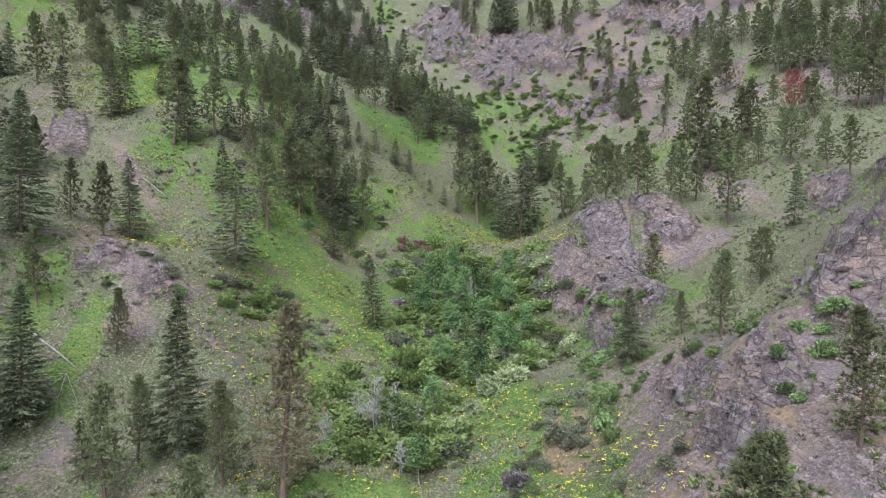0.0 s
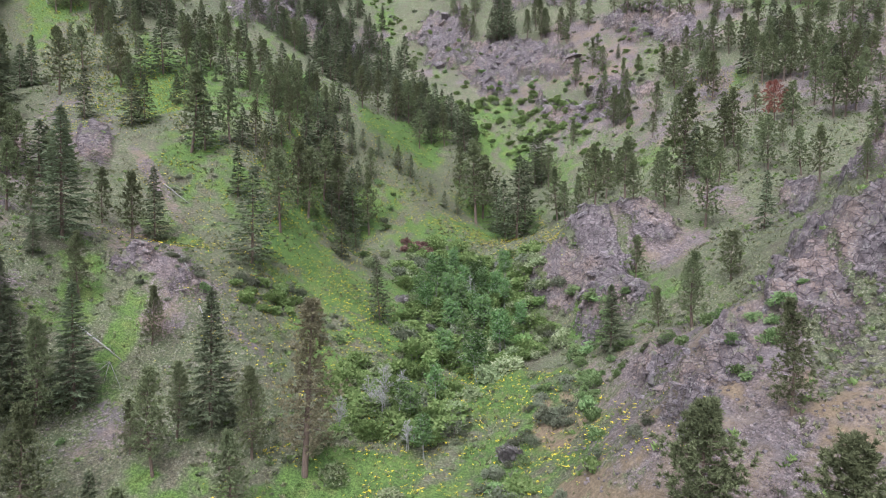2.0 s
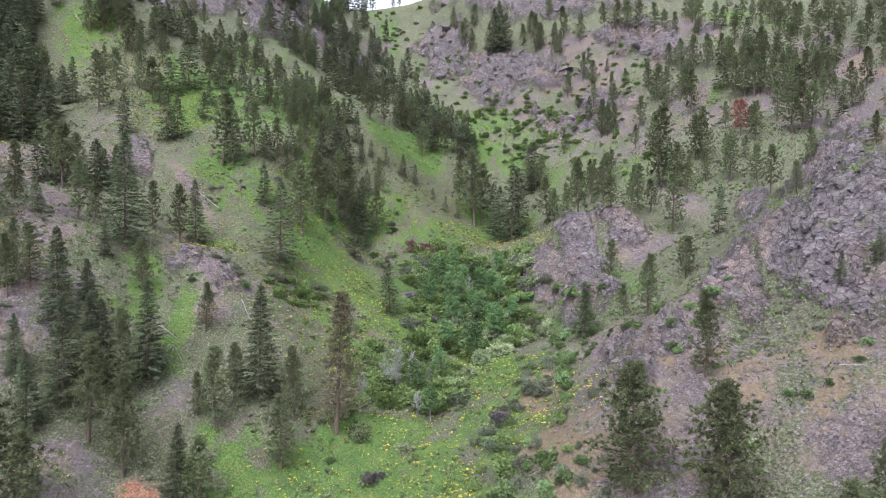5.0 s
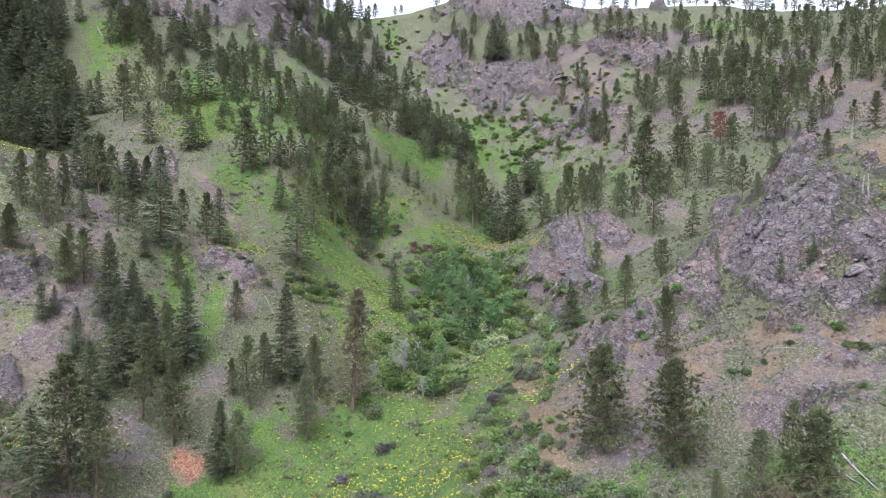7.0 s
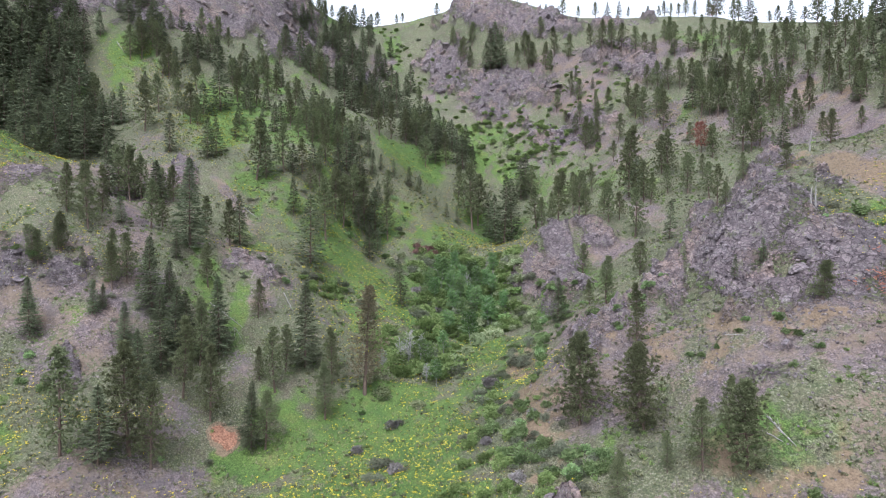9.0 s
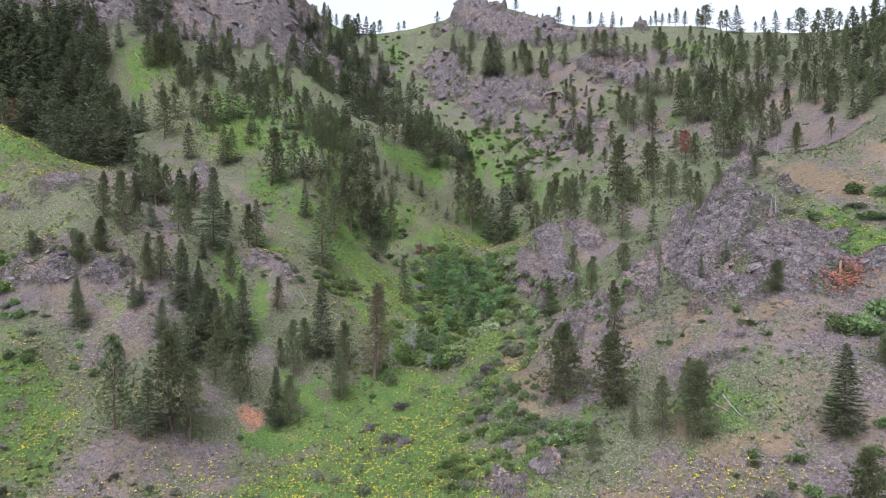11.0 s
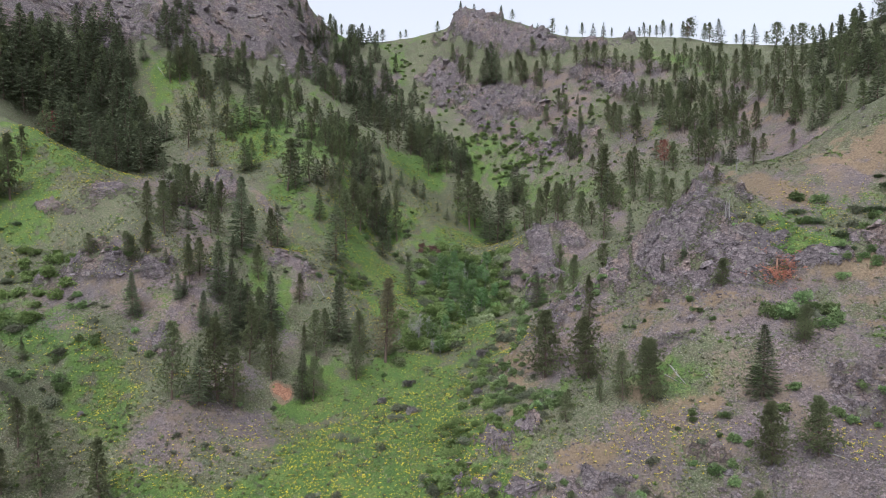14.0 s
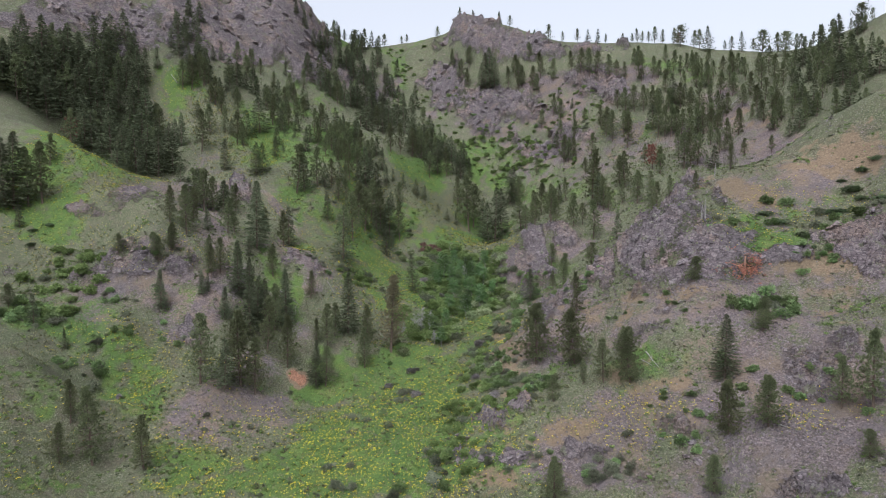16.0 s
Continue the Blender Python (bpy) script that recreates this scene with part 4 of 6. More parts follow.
def plant_out(kinds, rows, height, wide=(0.88, 1.15)):
    """Copies of the trees in kinds at rows of (x, y, height)."""
    xs, ys = np.array([p[0] for p in rows]), np.array([p[1] for p in rows])
    zs = land(xs, ys)
    for (x, y, h), z in zip(rows, zs):
        k = kinds[int(rng.integers(len(kinds)))]
        s = h / height
        m = pose(x, y, z, rng.uniform(-2.5, 2.5), rng.uniform(-2.5, 2.5), rng.uniform(0, 360)) @ Matrix.Diagonal((s * rng.uniform(*wide), s * rng.uniform(*wide), s, 1))
        t = copy_thing(k, Matrix.Identity(4))
        t.matrix_basis = m


def store(kinds):
    """Take the patterns away once their copies stand."""
    for k in kinds:
        for o in (*k.children_recursive, k):
            bpy.data.objects.remove(o)


PINES = [(51.8, -6.2, 10.1), (11.9, -5.7, 6.3), (49.7, -3.4, 6.9), (-55.8, 2.6, 5.8), (-52.7, 5.0, 11.5), (-45.5, 5.5, 8.0), (-57.4, 7.9, 6.5), (23.1, 12.6, 6.8), (15.3, 12.6, 4.2), (20.2, 13.7, 4.0), (26.8, 15.5, 6.2), (-44.8, 24.7, 12.4), (-38.9, 28.5, 13.8), (-36.4, 28.5, 10.3), (23.4, 33.1, 7.8), (-25.2, 37.3, 8.0), (-32.9, 38.1, 10.3), (-37.5, 40.2, 11.3), (-18.1, 42.6, 8.2), (-26.0, 45.4, 9.6), (-28.9, 47.1, 5.1), (-38.0, 47.6, 10.3), (-18.2, 48.5, 8.7), (-51.5, 48.6, 7.4), (-25.4, 48.8, 7.1), (-62.9, 49.1, 5.4), (-50.5, 51.1, 7.6), (-61.5, 52.0, 5.6), (-61.3, 52.1, 6.3), (-53.4, 52.7, 6.0), (25.5, 54.4, 7.8), (56.5, 58.2, 4.4)]
PINES += [(-60.9, 58.9, 11.2), (-32.7, 59.5, 6.5), (24.1, 60.0, 4.3), (-65.5, 60.6, 8.4), (47.5, 60.6, 4.5), (-41.8, 61.3, 7.6), (66.0, 61.8, 5.9), (-100.9, 64.3, 13.8), (-61.9, 65.0, 8.3), (-98.5, 65.9, 14.6), (-54.7, 68.0, 8.9), (54.7, 69.5, 5.9), (-54.6, 72.3, 5.2), (-43.0, 75.7, 9.2), (26.8, 76.6, 6.6), (-103.9, 77.5, 8.2), (-48.6, 78.3, 7.8), (-65.8, 82.4, 11.4), (39.3, 83.4, 10.4), (56.6, 83.6, 8.7), (-64.3, 83.8, 9.3), (-69.6, 84.9, 9.9), (-59.0, 87.0, 8.3), (-61.7, 87.8, 6.6), (28.8, 88.5, 9.6), (35.3, 88.7, 9.1), (30.3, 89.1, 7.3), (24.5, 90.4, 9.8), (38.1, 90.6, 6.1), (58.2, 90.8, 8.0), (91.8, 91.2, 4.9), (35.6, 93.8, 7.5)]
PINES += [(46.5, 94.8, 7.3), (-28.0, 95.6, 14.0), (55.4, 95.8, 9.2), (87.7, 97.9, 5.2), (46.1, 98.5, 9.8), (52.0, 99.0, 6.5), (-45.8, 102.4, 14.4), (61.8, 102.6, 4.8), (78.9, 103.4, 3.8), (44.3, 103.6, 16.9), (86.6, 104.9, 4.7), (100.0, 104.9, 9.5), (74.7, 105.4, 10.9), (85.5, 105.7, 5.4), (77.4, 106.5, 9.6), (73.3, 106.6, 11.0), (-40.2, 106.8, 12.1), (-25.9, 107.6, 13.2), (-34.0, 107.8, 6.9), (-32.0, 108.0, 8.3), (-28.0, 108.1, 12.5), (55.6, 108.1, 11.1), (99.2, 109.5, 7.0), (54.4, 109.6, 9.8), (88.4, 110.4, 7.7), (-36.7, 111.0, 8.5), (92.3, 111.5, 8.5), (86.1, 112.5, 5.7), (68.0, 112.6, 5.7), (74.6, 114.7, 8.7), (27.5, 116.5, 8.9), (33.3, 116.6, 9.6)]
PINES += [(-33.1, 116.7, 7.3), (107.3, 117.5, 8.8), (101.7, 118.5, 8.6), (89.3, 119.5, 8.2), (48.9, 120.4, 10.6), (-25.4, 120.6, 12.9), (65.9, 120.8, 6.0), (39.9, 121.7, 7.6), (-32.6, 121.8, 8.3), (-81.8, 121.9, 13.9), (-22.5, 122.6, 13.0), (141.9, 122.7, 4.8), (106.5, 122.7, 7.6), (-16.1, 122.9, 13.1), (37.7, 123.0, 6.9), (88.6, 123.5, 8.4), (-36.7, 123.7, 8.4), (113.3, 124.1, 8.4), (87.2, 125.0, 9.3), (116.9, 126.1, 7.7), (32.5, 126.8, 11.0), (86.1, 127.2, 9.4), (101.2, 127.2, 7.8), (-98.0, 127.4, 11.7), (36.0, 127.4, 7.9), (27.2, 127.5, 7.9), (96.2, 127.7, 7.8), (-69.9, 127.9, 7.9), (-71.9, 128.0, 11.0), (-30.9, 128.5, 9.5), (25.9, 129.0, 12.0), (-41.9, 129.6, 7.1)]
PINES += [(105.3, 130.1, 8.7), (95.0, 130.9, 8.8), (109.9, 131.4, 9.6), (85.2, 131.5, 9.6), (82.2, 131.7, 9.6), (114.7, 131.7, 8.8), (-82.7, 132.3, 10.5), (141.9, 133.8, 4.1), (-16.7, 134.0, 7.4), (-35.9, 134.5, 8.2), (-78.3, 134.8, 9.0), (79.8, 135.1, 11.5), (81.7, 135.6, 9.9), (49.9, 136.7, 6.0), (94.7, 137.6, 9.1), (-46.3, 137.9, 10.0), (102.9, 137.9, 8.3), (78.9, 138.3, 10.9), (139.2, 138.7, 4.6), (-32.6, 138.7, 8.4), (-35.1, 138.8, 7.6), (-28.6, 139.3, 10.1), (76.9, 139.4, 11.8), (116.7, 139.5, 9.2), (-41.9, 140.0, 8.4), (143.6, 140.8, 4.2), (113.7, 141.0, 8.4), (92.7, 141.6, 9.3), (137.7, 142.7, 5.3), (89.2, 142.8, 9.4), (100.9, 143.0, 8.5), (110.1, 143.2, 8.5)]
PINES += [(-82.4, 143.5, 9.4), (-40.2, 143.6, 8.6), (-27.6, 143.6, 7.8), (-60.5, 144.1, 10.3), (-31.9, 144.1, 8.6), (67.6, 145.0, 12.2), (-77.1, 145.7, 9.5), (-64.4, 145.7, 10.4), (-58.5, 146.0, 8.7), (-87.9, 146.2, 7.8), (-49.3, 146.6, 8.7), (137.1, 146.7, 5.4), (-86.1, 147.0, 10.5), (8.4, 147.4, 20.9), (-39.3, 147.5, 7.9), (-98.5, 148.1, 10.5), (88.6, 148.6, 9.7), (-95.7, 149.4, 12.4), (135.8, 149.7, 5.1), (-56.1, 151.0, 9.8), (100.2, 151.1, 8.9), (10.4, 151.3, 16.3), (-48.1, 151.9, 9.0), (-92.2, 152.0, 10.7), (55.8, 152.7, 9.1), (-21.3, 152.8, 10.9), (81.8, 154.0, 9.1), (110.6, 154.1, 9.1), (80.0, 154.7, 10.9), (28.3, 154.8, 11.0), (-94.8, 155.0, 9.1), (65.0, 155.0, 11.9)]
PINES += [(-47.1, 155.1, 7.3), (70.7, 155.1, 9.2), (69.1, 155.3, 9.2), (97.3, 155.7, 9.1), (-55.5, 156.4, 8.3), (4.3, 156.6, 11.1), (48.3, 157.2, 9.7), (-84.4, 157.4, 8.3), (46.6, 157.9, 11.2), (50.2, 157.9, 8.4), (108.6, 158.5, 7.4), (78.1, 158.8, 10.2), (-63.5, 159.1, 8.4), (63.9, 160.0, 11.3), (-68.6, 161.1, 7.5), (-6.7, 161.2, 10.4), (-82.4, 161.3, 7.5), (75.6, 161.9, 10.4), (36.5, 162.3, 6.9), (87.7, 162.4, 8.5), (-18.3, 163.7, 11.5), (0.4, 165.2, 11.6), (73.1, 165.2, 9.6), (101.3, 165.5, 8.6), (63.3, 166.7, 8.7), (134.7, 166.9, 9.0), (142.7, 166.9, 6.6), (-61.2, 167.2, 7.8), (-13.9, 167.7, 11.7), (-80.5, 168.3, 8.7), (107.6, 168.8, 7.8), (53.0, 169.2, 7.9)]
PINES += [(70.9, 169.6, 7.9), (-10.2, 170.4, 11.9), (-7.9, 170.9, 12.3), (-71.0, 171.0, 5.9), (47.8, 172.6, 7.0), (59.0, 175.4, 5.1), (-77.5, 176.1, 7.1), (-87.5, 176.7, 8.1), (87.7, 176.8, 9.1), (83.5, 177.7, 12.2), (-82.1, 177.9, 8.1), (131.6, 180.1, 5.7), (44.8, 180.8, 4.6), (-60.8, 182.0, 8.3), (-46.5, 182.9, 9.4), (78.4, 185.7, 7.4), (50.5, 185.7, 8.5), (85.0, 186.9, 10.6), (75.8, 187.4, 8.5), (42.6, 187.7, 8.6), (72.4, 187.8, 9.6), (127.1, 189.4, 6.4), (48.2, 189.4, 9.7), (124.8, 191.4, 4.4), (68.4, 192.4, 9.8), (-30.6, 193.9, 11.0), (65.6, 195.3, 12.1), (62.2, 198.8, 12.3), (115.0, 200.7, 8.0), (117.6, 200.7, 8.9), (59.5, 203.7, 9.6), (107.6, 205.9, 7.6)]
PINES += [(43.6, 207.2, 9.3), (51.5, 208.4, 10.5), (103.8, 210.0, 6.4), (100.3, 211.0, 7.8), (42.5, 211.7, 10.6), (98.0, 212.0, 5.6), (46.6, 214.8, 11.9), (35.8, 215.9, 14.4), (96.1, 216.2, 5.7), (37.9, 216.3, 10.8), (31.1, 216.4, 9.6), (91.8, 218.2, 4.8), (95.2, 220.2, 6.6), (88.3, 221.3, 4.9), (35.4, 223.6, 11.1), (81.0, 225.4, 5.0), (42.8, 227.2, 9.5), (12.2, 230.6, 8.9), (9.4, 233.5, 10.3), (68.7, 233.6, 7.2), (-68.4, 234.6, 4.5), (7.4, 235.9, 7.8), (61.7, 237.7, 5.5), (13.3, 240.6, 11.0), (4.5, 241.1, 9.2), (-64.4, 251.8, 3.2), (36.0, 252.5, 6.3), (-54.9, 258.5, 6.5), (-45.1, 267.4, 5.3), (-3.2, 269.6, 6.7), (-37.9, 276.5, 6.8), (-34.7, 277.5, 7.8)]
PINES += [(-25.0, 280.7, 4.8), (-21.7, 281.7, 5.2)]
TALL_PINES = [(-13.1, 47.9, 16.5)]
SLIM_FIRS = [(-40.7, 25.0, 9.1), (-70.3, 27.7, 3.8), (-78.0, 31.0, 5.6), (36.5, 34.6, 3.1), (40.3, 34.7, 3.5), (-56.9, 50.2, 3.5), (-99.1, 58.5, 5.6), (-47.8, 62.5, 5.0), (-58.0, 64.2, 5.6), (42.6, 72.8, 7.6), (-35.7, 97.1, 8.5), (-18.5, 119.7, 6.8), (-58.0, 124.2, 6.9), (-91.7, 124.4, 9.2), (-56.2, 127.8, 3.5), (-19.5, 138.7, 4.7), (-58.3, 138.8, 3.0), (-55.1, 139.1, 4.2), (-15.9, 140.4, 5.1), (0.2, 144.6, 4.4), (-3.2, 145.7, 3.5), (3.7, 146.3, 5.3), (-108.8, 150.1, 8.5), (-91.7, 170.6, 7.1), (128.0, 182.2, 8.8), (56.0, 186.8, 4.7), (51.8, 196.0, 4.4), (77.3, 226.4, 7.6), (72.9, 229.4, 6.8), (-59.8, 233.7, 12.0), (-25.1, 245.9, 10.2), (-30.4, 246.0, 5.4)]
FIRS = [(39.5, 7.2, 9.5), (-27.1, 37.3, 9.1), (-43.1, 39.2, 8.2), (-58.9, 41.0, 8.3), (-46.8, 43.0, 6.5), (-41.8, 43.2, 11.7), (-52.1, 44.5, 5.1), (-51.4, 45.9, 3.6), (-41.2, 46.7, 10.2), (-40.0, 47.7, 9.7), (-46.1, 49.9, 11.3), (-22.6, 50.0, 13.5), (-36.2, 50.8, 12.4), (-45.0, 53.4, 6.1), (18.6, 59.7, 7.5), (-105.0, 62.6, 16.4), (-103.2, 62.7, 18.4), (-47.3, 67.2, 16.4), (-28.7, 82.5, 14.4), (-43.6, 83.4, 11.0), (-9.9, 84.7, 10.0), (45.3, 102.3, 10.0), (-43.6, 103.2, 13.4), (-19.0, 104.1, 8.8), (-95.9, 106.3, 15.0), (-99.9, 106.4, 13.0), (-89.3, 106.5, 13.7), (-104.0, 107.5, 15.2), (-94.2, 109.0, 16.7), (-60.0, 109.3, 10.1), (-58.7, 111.7, 9.4), (-70.6, 111.9, 9.9)]
FIRS += [(-90.9, 117.5, 11.8), (-19.5, 122.9, 13.8), (-112.6, 123.2, 15.2), (-90.0, 125.4, 11.1), (-118.6, 126.6, 12.4), (-103.0, 128.1, 17.3), (-107.0, 128.5, 14.2), (-24.6, 129.8, 12.0), (-19.5, 130.1, 6.7), (-28.4, 130.2, 12.8), (-49.2, 130.9, 8.8), (-27.0, 131.4, 12.1), (-114.2, 131.5, 11.2), (16.9, 132.1, 19.5), (-119.9, 133.3, 12.9), (-21.7, 136.2, 7.5), (-67.1, 138.4, 14.4), (-110.6, 138.5, 13.3), (-114.7, 138.6, 13.3), (-120.3, 138.8, 10.0), (-23.5, 140.5, 8.5), (20.3, 141.0, 16.8), (15.4, 141.9, 14.6), (-11.2, 142.7, 6.4), (-8.3, 144.6, 5.7), (-111.1, 145.1, 12.9), (-114.4, 146.4, 10.4), (13.8, 146.9, 13.3), (-34.4, 148.8, 8.0), (-37.0, 148.9, 7.1), (-39.4, 152.6, 6.3), (-98.7, 153.9, 9.9)]
FIRS += [(87.9, 155.3, 10.1), (27.0, 158.0, 14.0), (25.3, 159.3, 13.2), (6.1, 164.3, 11.6), (-3.4, 165.1, 10.6), (-56.0, 165.2, 7.7), (-93.8, 166.7, 6.2), (4.3, 167.0, 11.7), (9.9, 172.6, 8.4), (2.5, 175.7, 11.2), (7.5, 175.9, 11.2), (-0.5, 177.7, 10.3), (-2.5, 180.7, 10.4), (-49.7, 183.9, 10.5), (-5.6, 184.0, 10.5), (-69.8, 186.4, 6.3), (-54.4, 186.5, 10.6), (-44.1, 186.8, 11.7), (117.0, 190.4, 11.4), (-28.2, 192.2, 13.1), (-61.3, 193.2, 10.9), (-14.5, 196.1, 11.1), (-33.8, 202.2, 12.5), (-26.3, 204.5, 12.6), (-37.6, 205.4, 13.8), (-19.6, 206.6, 13.9), (-44.9, 208.5, 12.8), (-41.9, 210.9, 14.1), (-22.5, 214.0, 14.3), (-30.0, 217.9, 12.1), (-36.0, 218.7, 12.2), (24.9, 220.2, 14.7)]
FIRS += [(22.6, 221.0, 19.1), (20.3, 222.2, 17.2), (-72.8, 222.4, 7.2), (-54.9, 224.2, 11.1), (-69.4, 225.1, 10.2), (-65.4, 225.7, 8.7), (18.7, 226.7, 11.3), (-49.6, 229.0, 12.6), (-41.1, 229.2, 12.6), (-46.0, 229.4, 13.9), (-63.6, 230.8, 10.4), (-26.5, 231.6, 11.5), (-28.8, 232.0, 11.5), (-43.2, 235.3, 11.6), (-37.1, 237.0, 13.0), (-30.8, 237.4, 9.1), (-35.9, 248.7, 10.8), (-58.9, 258.6, 8.7)]
SAPLINGS = [(47.9, 244.0, 3.1), (30.7, 255.6, 3.2), (16.5, 262.0, 3.3), (9.0, 263.1, 3.3)]
ROUND_PINES = [(46.8, -12.7, 3.3), (31.4, -7.7, 4.8), (12.1, -4.7, 4.9), (40.4, -3.1, 6.6), (35.6, -2.4, 7.2), (47.3, 11.4, 5.3), (27.0, 11.5, 8.5), (16.1, 15.4, 2.8), (20.7, 21.6, 9.4), (14.8, 26.6, 10.7), (43.2, 27.1, 4.5), (-84.9, 34.3, 4.4), (-71.3, 48.7, 4.4), (-63.5, 48.7, 5.2), (34.0, 63.9, 5.8), (140.2, 125.7, 7.9), (135.8, 162.8, 9.3), (131.7, 173.0, 9.7), (108.6, 199.7, 9.4), (-50.2, 265.4, 8.9)]
# woods: x, y, half length, half width, turn, trees, height
WOODS = [(-129.0, 127.6, 23.1, 8.0, 57, 105, 12), (-96.3, 113.9, 16.5, 8.1, -63, 11, 12), (-120.9, 122.7, 10.2, 7.5, 59, 22, 12), (-136.0, 115.5, 10.6, 4.3, 70, 30, 12), (91.4, 115.8, 18.2, 7.8, 86, 7, 7), (102.7, 100.9, 15.4, 5.8, 88, 14, 7), (117.7, 98.4, 16.5, 5.3, 81, 18, 8), (77.3, 108.2, 16.4, 6.4, 72, 1, 9), (-51.1, 150.9, 16.7, 7.8, -77, 1, 9), (-35.9, 145.6, 12.3, 6.1, 76, 2, 10), (-28.7, 136.5, 11.9, 3.8, 77, 1, 10), (-36.6, 213.7, 27.0, 6.6, 80, 3, 11), (-11.1, 184.5, 16.7, 8.0, 69, 4, 12), (-107.9, 126.6, 15.9, 10.3, -62, 13, 12)]
WOODS += [(-136.4, 121.9, 13.7, 5.2, 60, 20, 11), (-125.3, 142.3, 12.5, 7.2, 68, 30, 11), (-83.4, 150.5, 18.0, 12.0, -79, 2, 10), (-103.9, 171.2, 13.3, 6.6, 83, 16, 9), (-69.1, 160.9, 26.8, 12.4, -85, 2, 10), (-48.4, 145.5, 22.1, 13.9, 87, 3, 10), (-46.4, 219.3, 33.8, 10.2, 76, 6, 11), (-22.3, 191.7, 36.9, 11.8, 81, 7, 11), (-2.1, 174.7, 14.9, 7.4, 44, 4, 12), (-61.8, 91.8, 13.3, 8.9, -81, 2, 9), (-73.5, 89.2, 19.4, 5.8, -69, 1, 10), (-87.6, 133.7, 10.5, 8.5, -31, 1, 10), (-40.5, 106.2, 15.0, 8.9, 74, 2, 9), (61.2, 161.2, 22.0, 11.2, -83, 2, 8)]
WOODS += [(42.7, 147.2, 28.9, 8.9, -83, 1, 9), (69.5, 166.7, 14.7, 7.0, -64, 1, 9), (69.9, 127.6, 21.3, 8.9, -88, 1, 9), (115.5, 89.1, 20.6, 2.4, 62, 15, 7), (-116.0, 120.4, 24.0, 5.3, -74, 20, 12), (-91.8, 115.9, 21.5, 6.6, -64, 2, 11), (-50.4, 249.0, 25.2, 7.6, 65, 30, 10), (-37.4, 240.2, 22.2, 8.4, 88, 4, 9), (94.0, 153.9, 23.9, 13.5, -86, 22, 8), (110.2, 138.9, 31.7, 11.5, 73, 16, 8), (115.2, 110.5, 25.2, 8.4, 74, 30, 8), (131.4, 119.3, 23.6, 5.7, 70, 20, 8), (83.2, 137.1, 16.6, 8.0, -78, 7, 8), (95.2, 181.0, 16.4, 11.1, -69, 8, 7)]
WOODS += [(100.5, 102.8, 15.4, 5.8, 89, 6, 7), (75.8, 198.3, 16.8, 10.1, -72, 1, 9), (55.4, 219.8, 13.0, 8.1, -55, 1, 9), (-28.2, 117.9, 19.6, 5.3, 74, 2, 9), (55.1, 110.1, 19.0, 9.3, 89, 1, 10), (-97.1, 111.8, 19.3, 5.2, -80, 8, 10), (-73.4, 138.9, 11.6, 10.4, 18, 1, 9), (-79.3, 189.8, 17.8, 5.9, 67, 1, 9), (-63.4, 163.7, 13.4, 6.4, 70, 14, 8), (-40.2, 140.2, 8.9, 5.8, 13, 16, 8), (-41.5, 149.6, 6.4, 3.4, -26, 8, 7), (-53.5, 208.1, 12.6, 8.6, 41, 14, 9), (-31.7, 208.1, 17.8, 5.6, -44, 18, 9), (-4.7, 179.1, 13.7, 6.6, -16, 14, 9)]
WOODS += [(-81.6, 160.3, 10.6, 6.1, 59, 14, 9), (-95.7, 156.3, 6.7, 4.4, 52, 10, 9), (-45.6, 235.5, 11.2, 5.8, 11, 12, 9), (-26.0, 118.5, 9.0, 2.2, 47, 8, 8), (-66.2, 86.6, 7.3, 3.8, 14, 8, 8)]
THICKETS = [(4.7, 107.5, 16.0, 12.0, -57, 90, 2.9, 'g'), (4.5, 85.0, 11.6, 10.7, 1, 100, 2.8, 'g'), (-5.2, 63.2, 9.7, 7.6, -65, 80, 2.6, 'g'), (9.5, 86.8, 14.1, 8.6, -88, 60, 2.4, 'b'), (-9.6, 47.6, 7.6, 4.5, -74, 10, 1.8, 'b'), (22.6, 183.2, 14.6, 11.2, -12, 45, 2.2, 'g'), (-26.2, 249.3, 25.3, 6.1, -87, 24, 1.8, 'g'), (28.9, 194.8, 15.9, 10.6, -30, 14, 1.8, 'g'), (9.0, 212.5, 14.7, 10.5, -76, 10, 1.5, 'g'), (-81.4, 45.2, 11.5, 8.0, -59, 34, 2.2, 'g'), (-80.3, 34.5, 5.8, 4.8, -10, 18, 2.0, 'g'), (-66.2, 26.6, 5.2, 2.4, 28, 12, 1.8, 'g'), (50.4, 17.3, 5.6, 4.3, 65, 18, 2.2, 'g'), (7.2, 31.9, 14.9, 6.6, -79, 26, 1.6, 'g')]
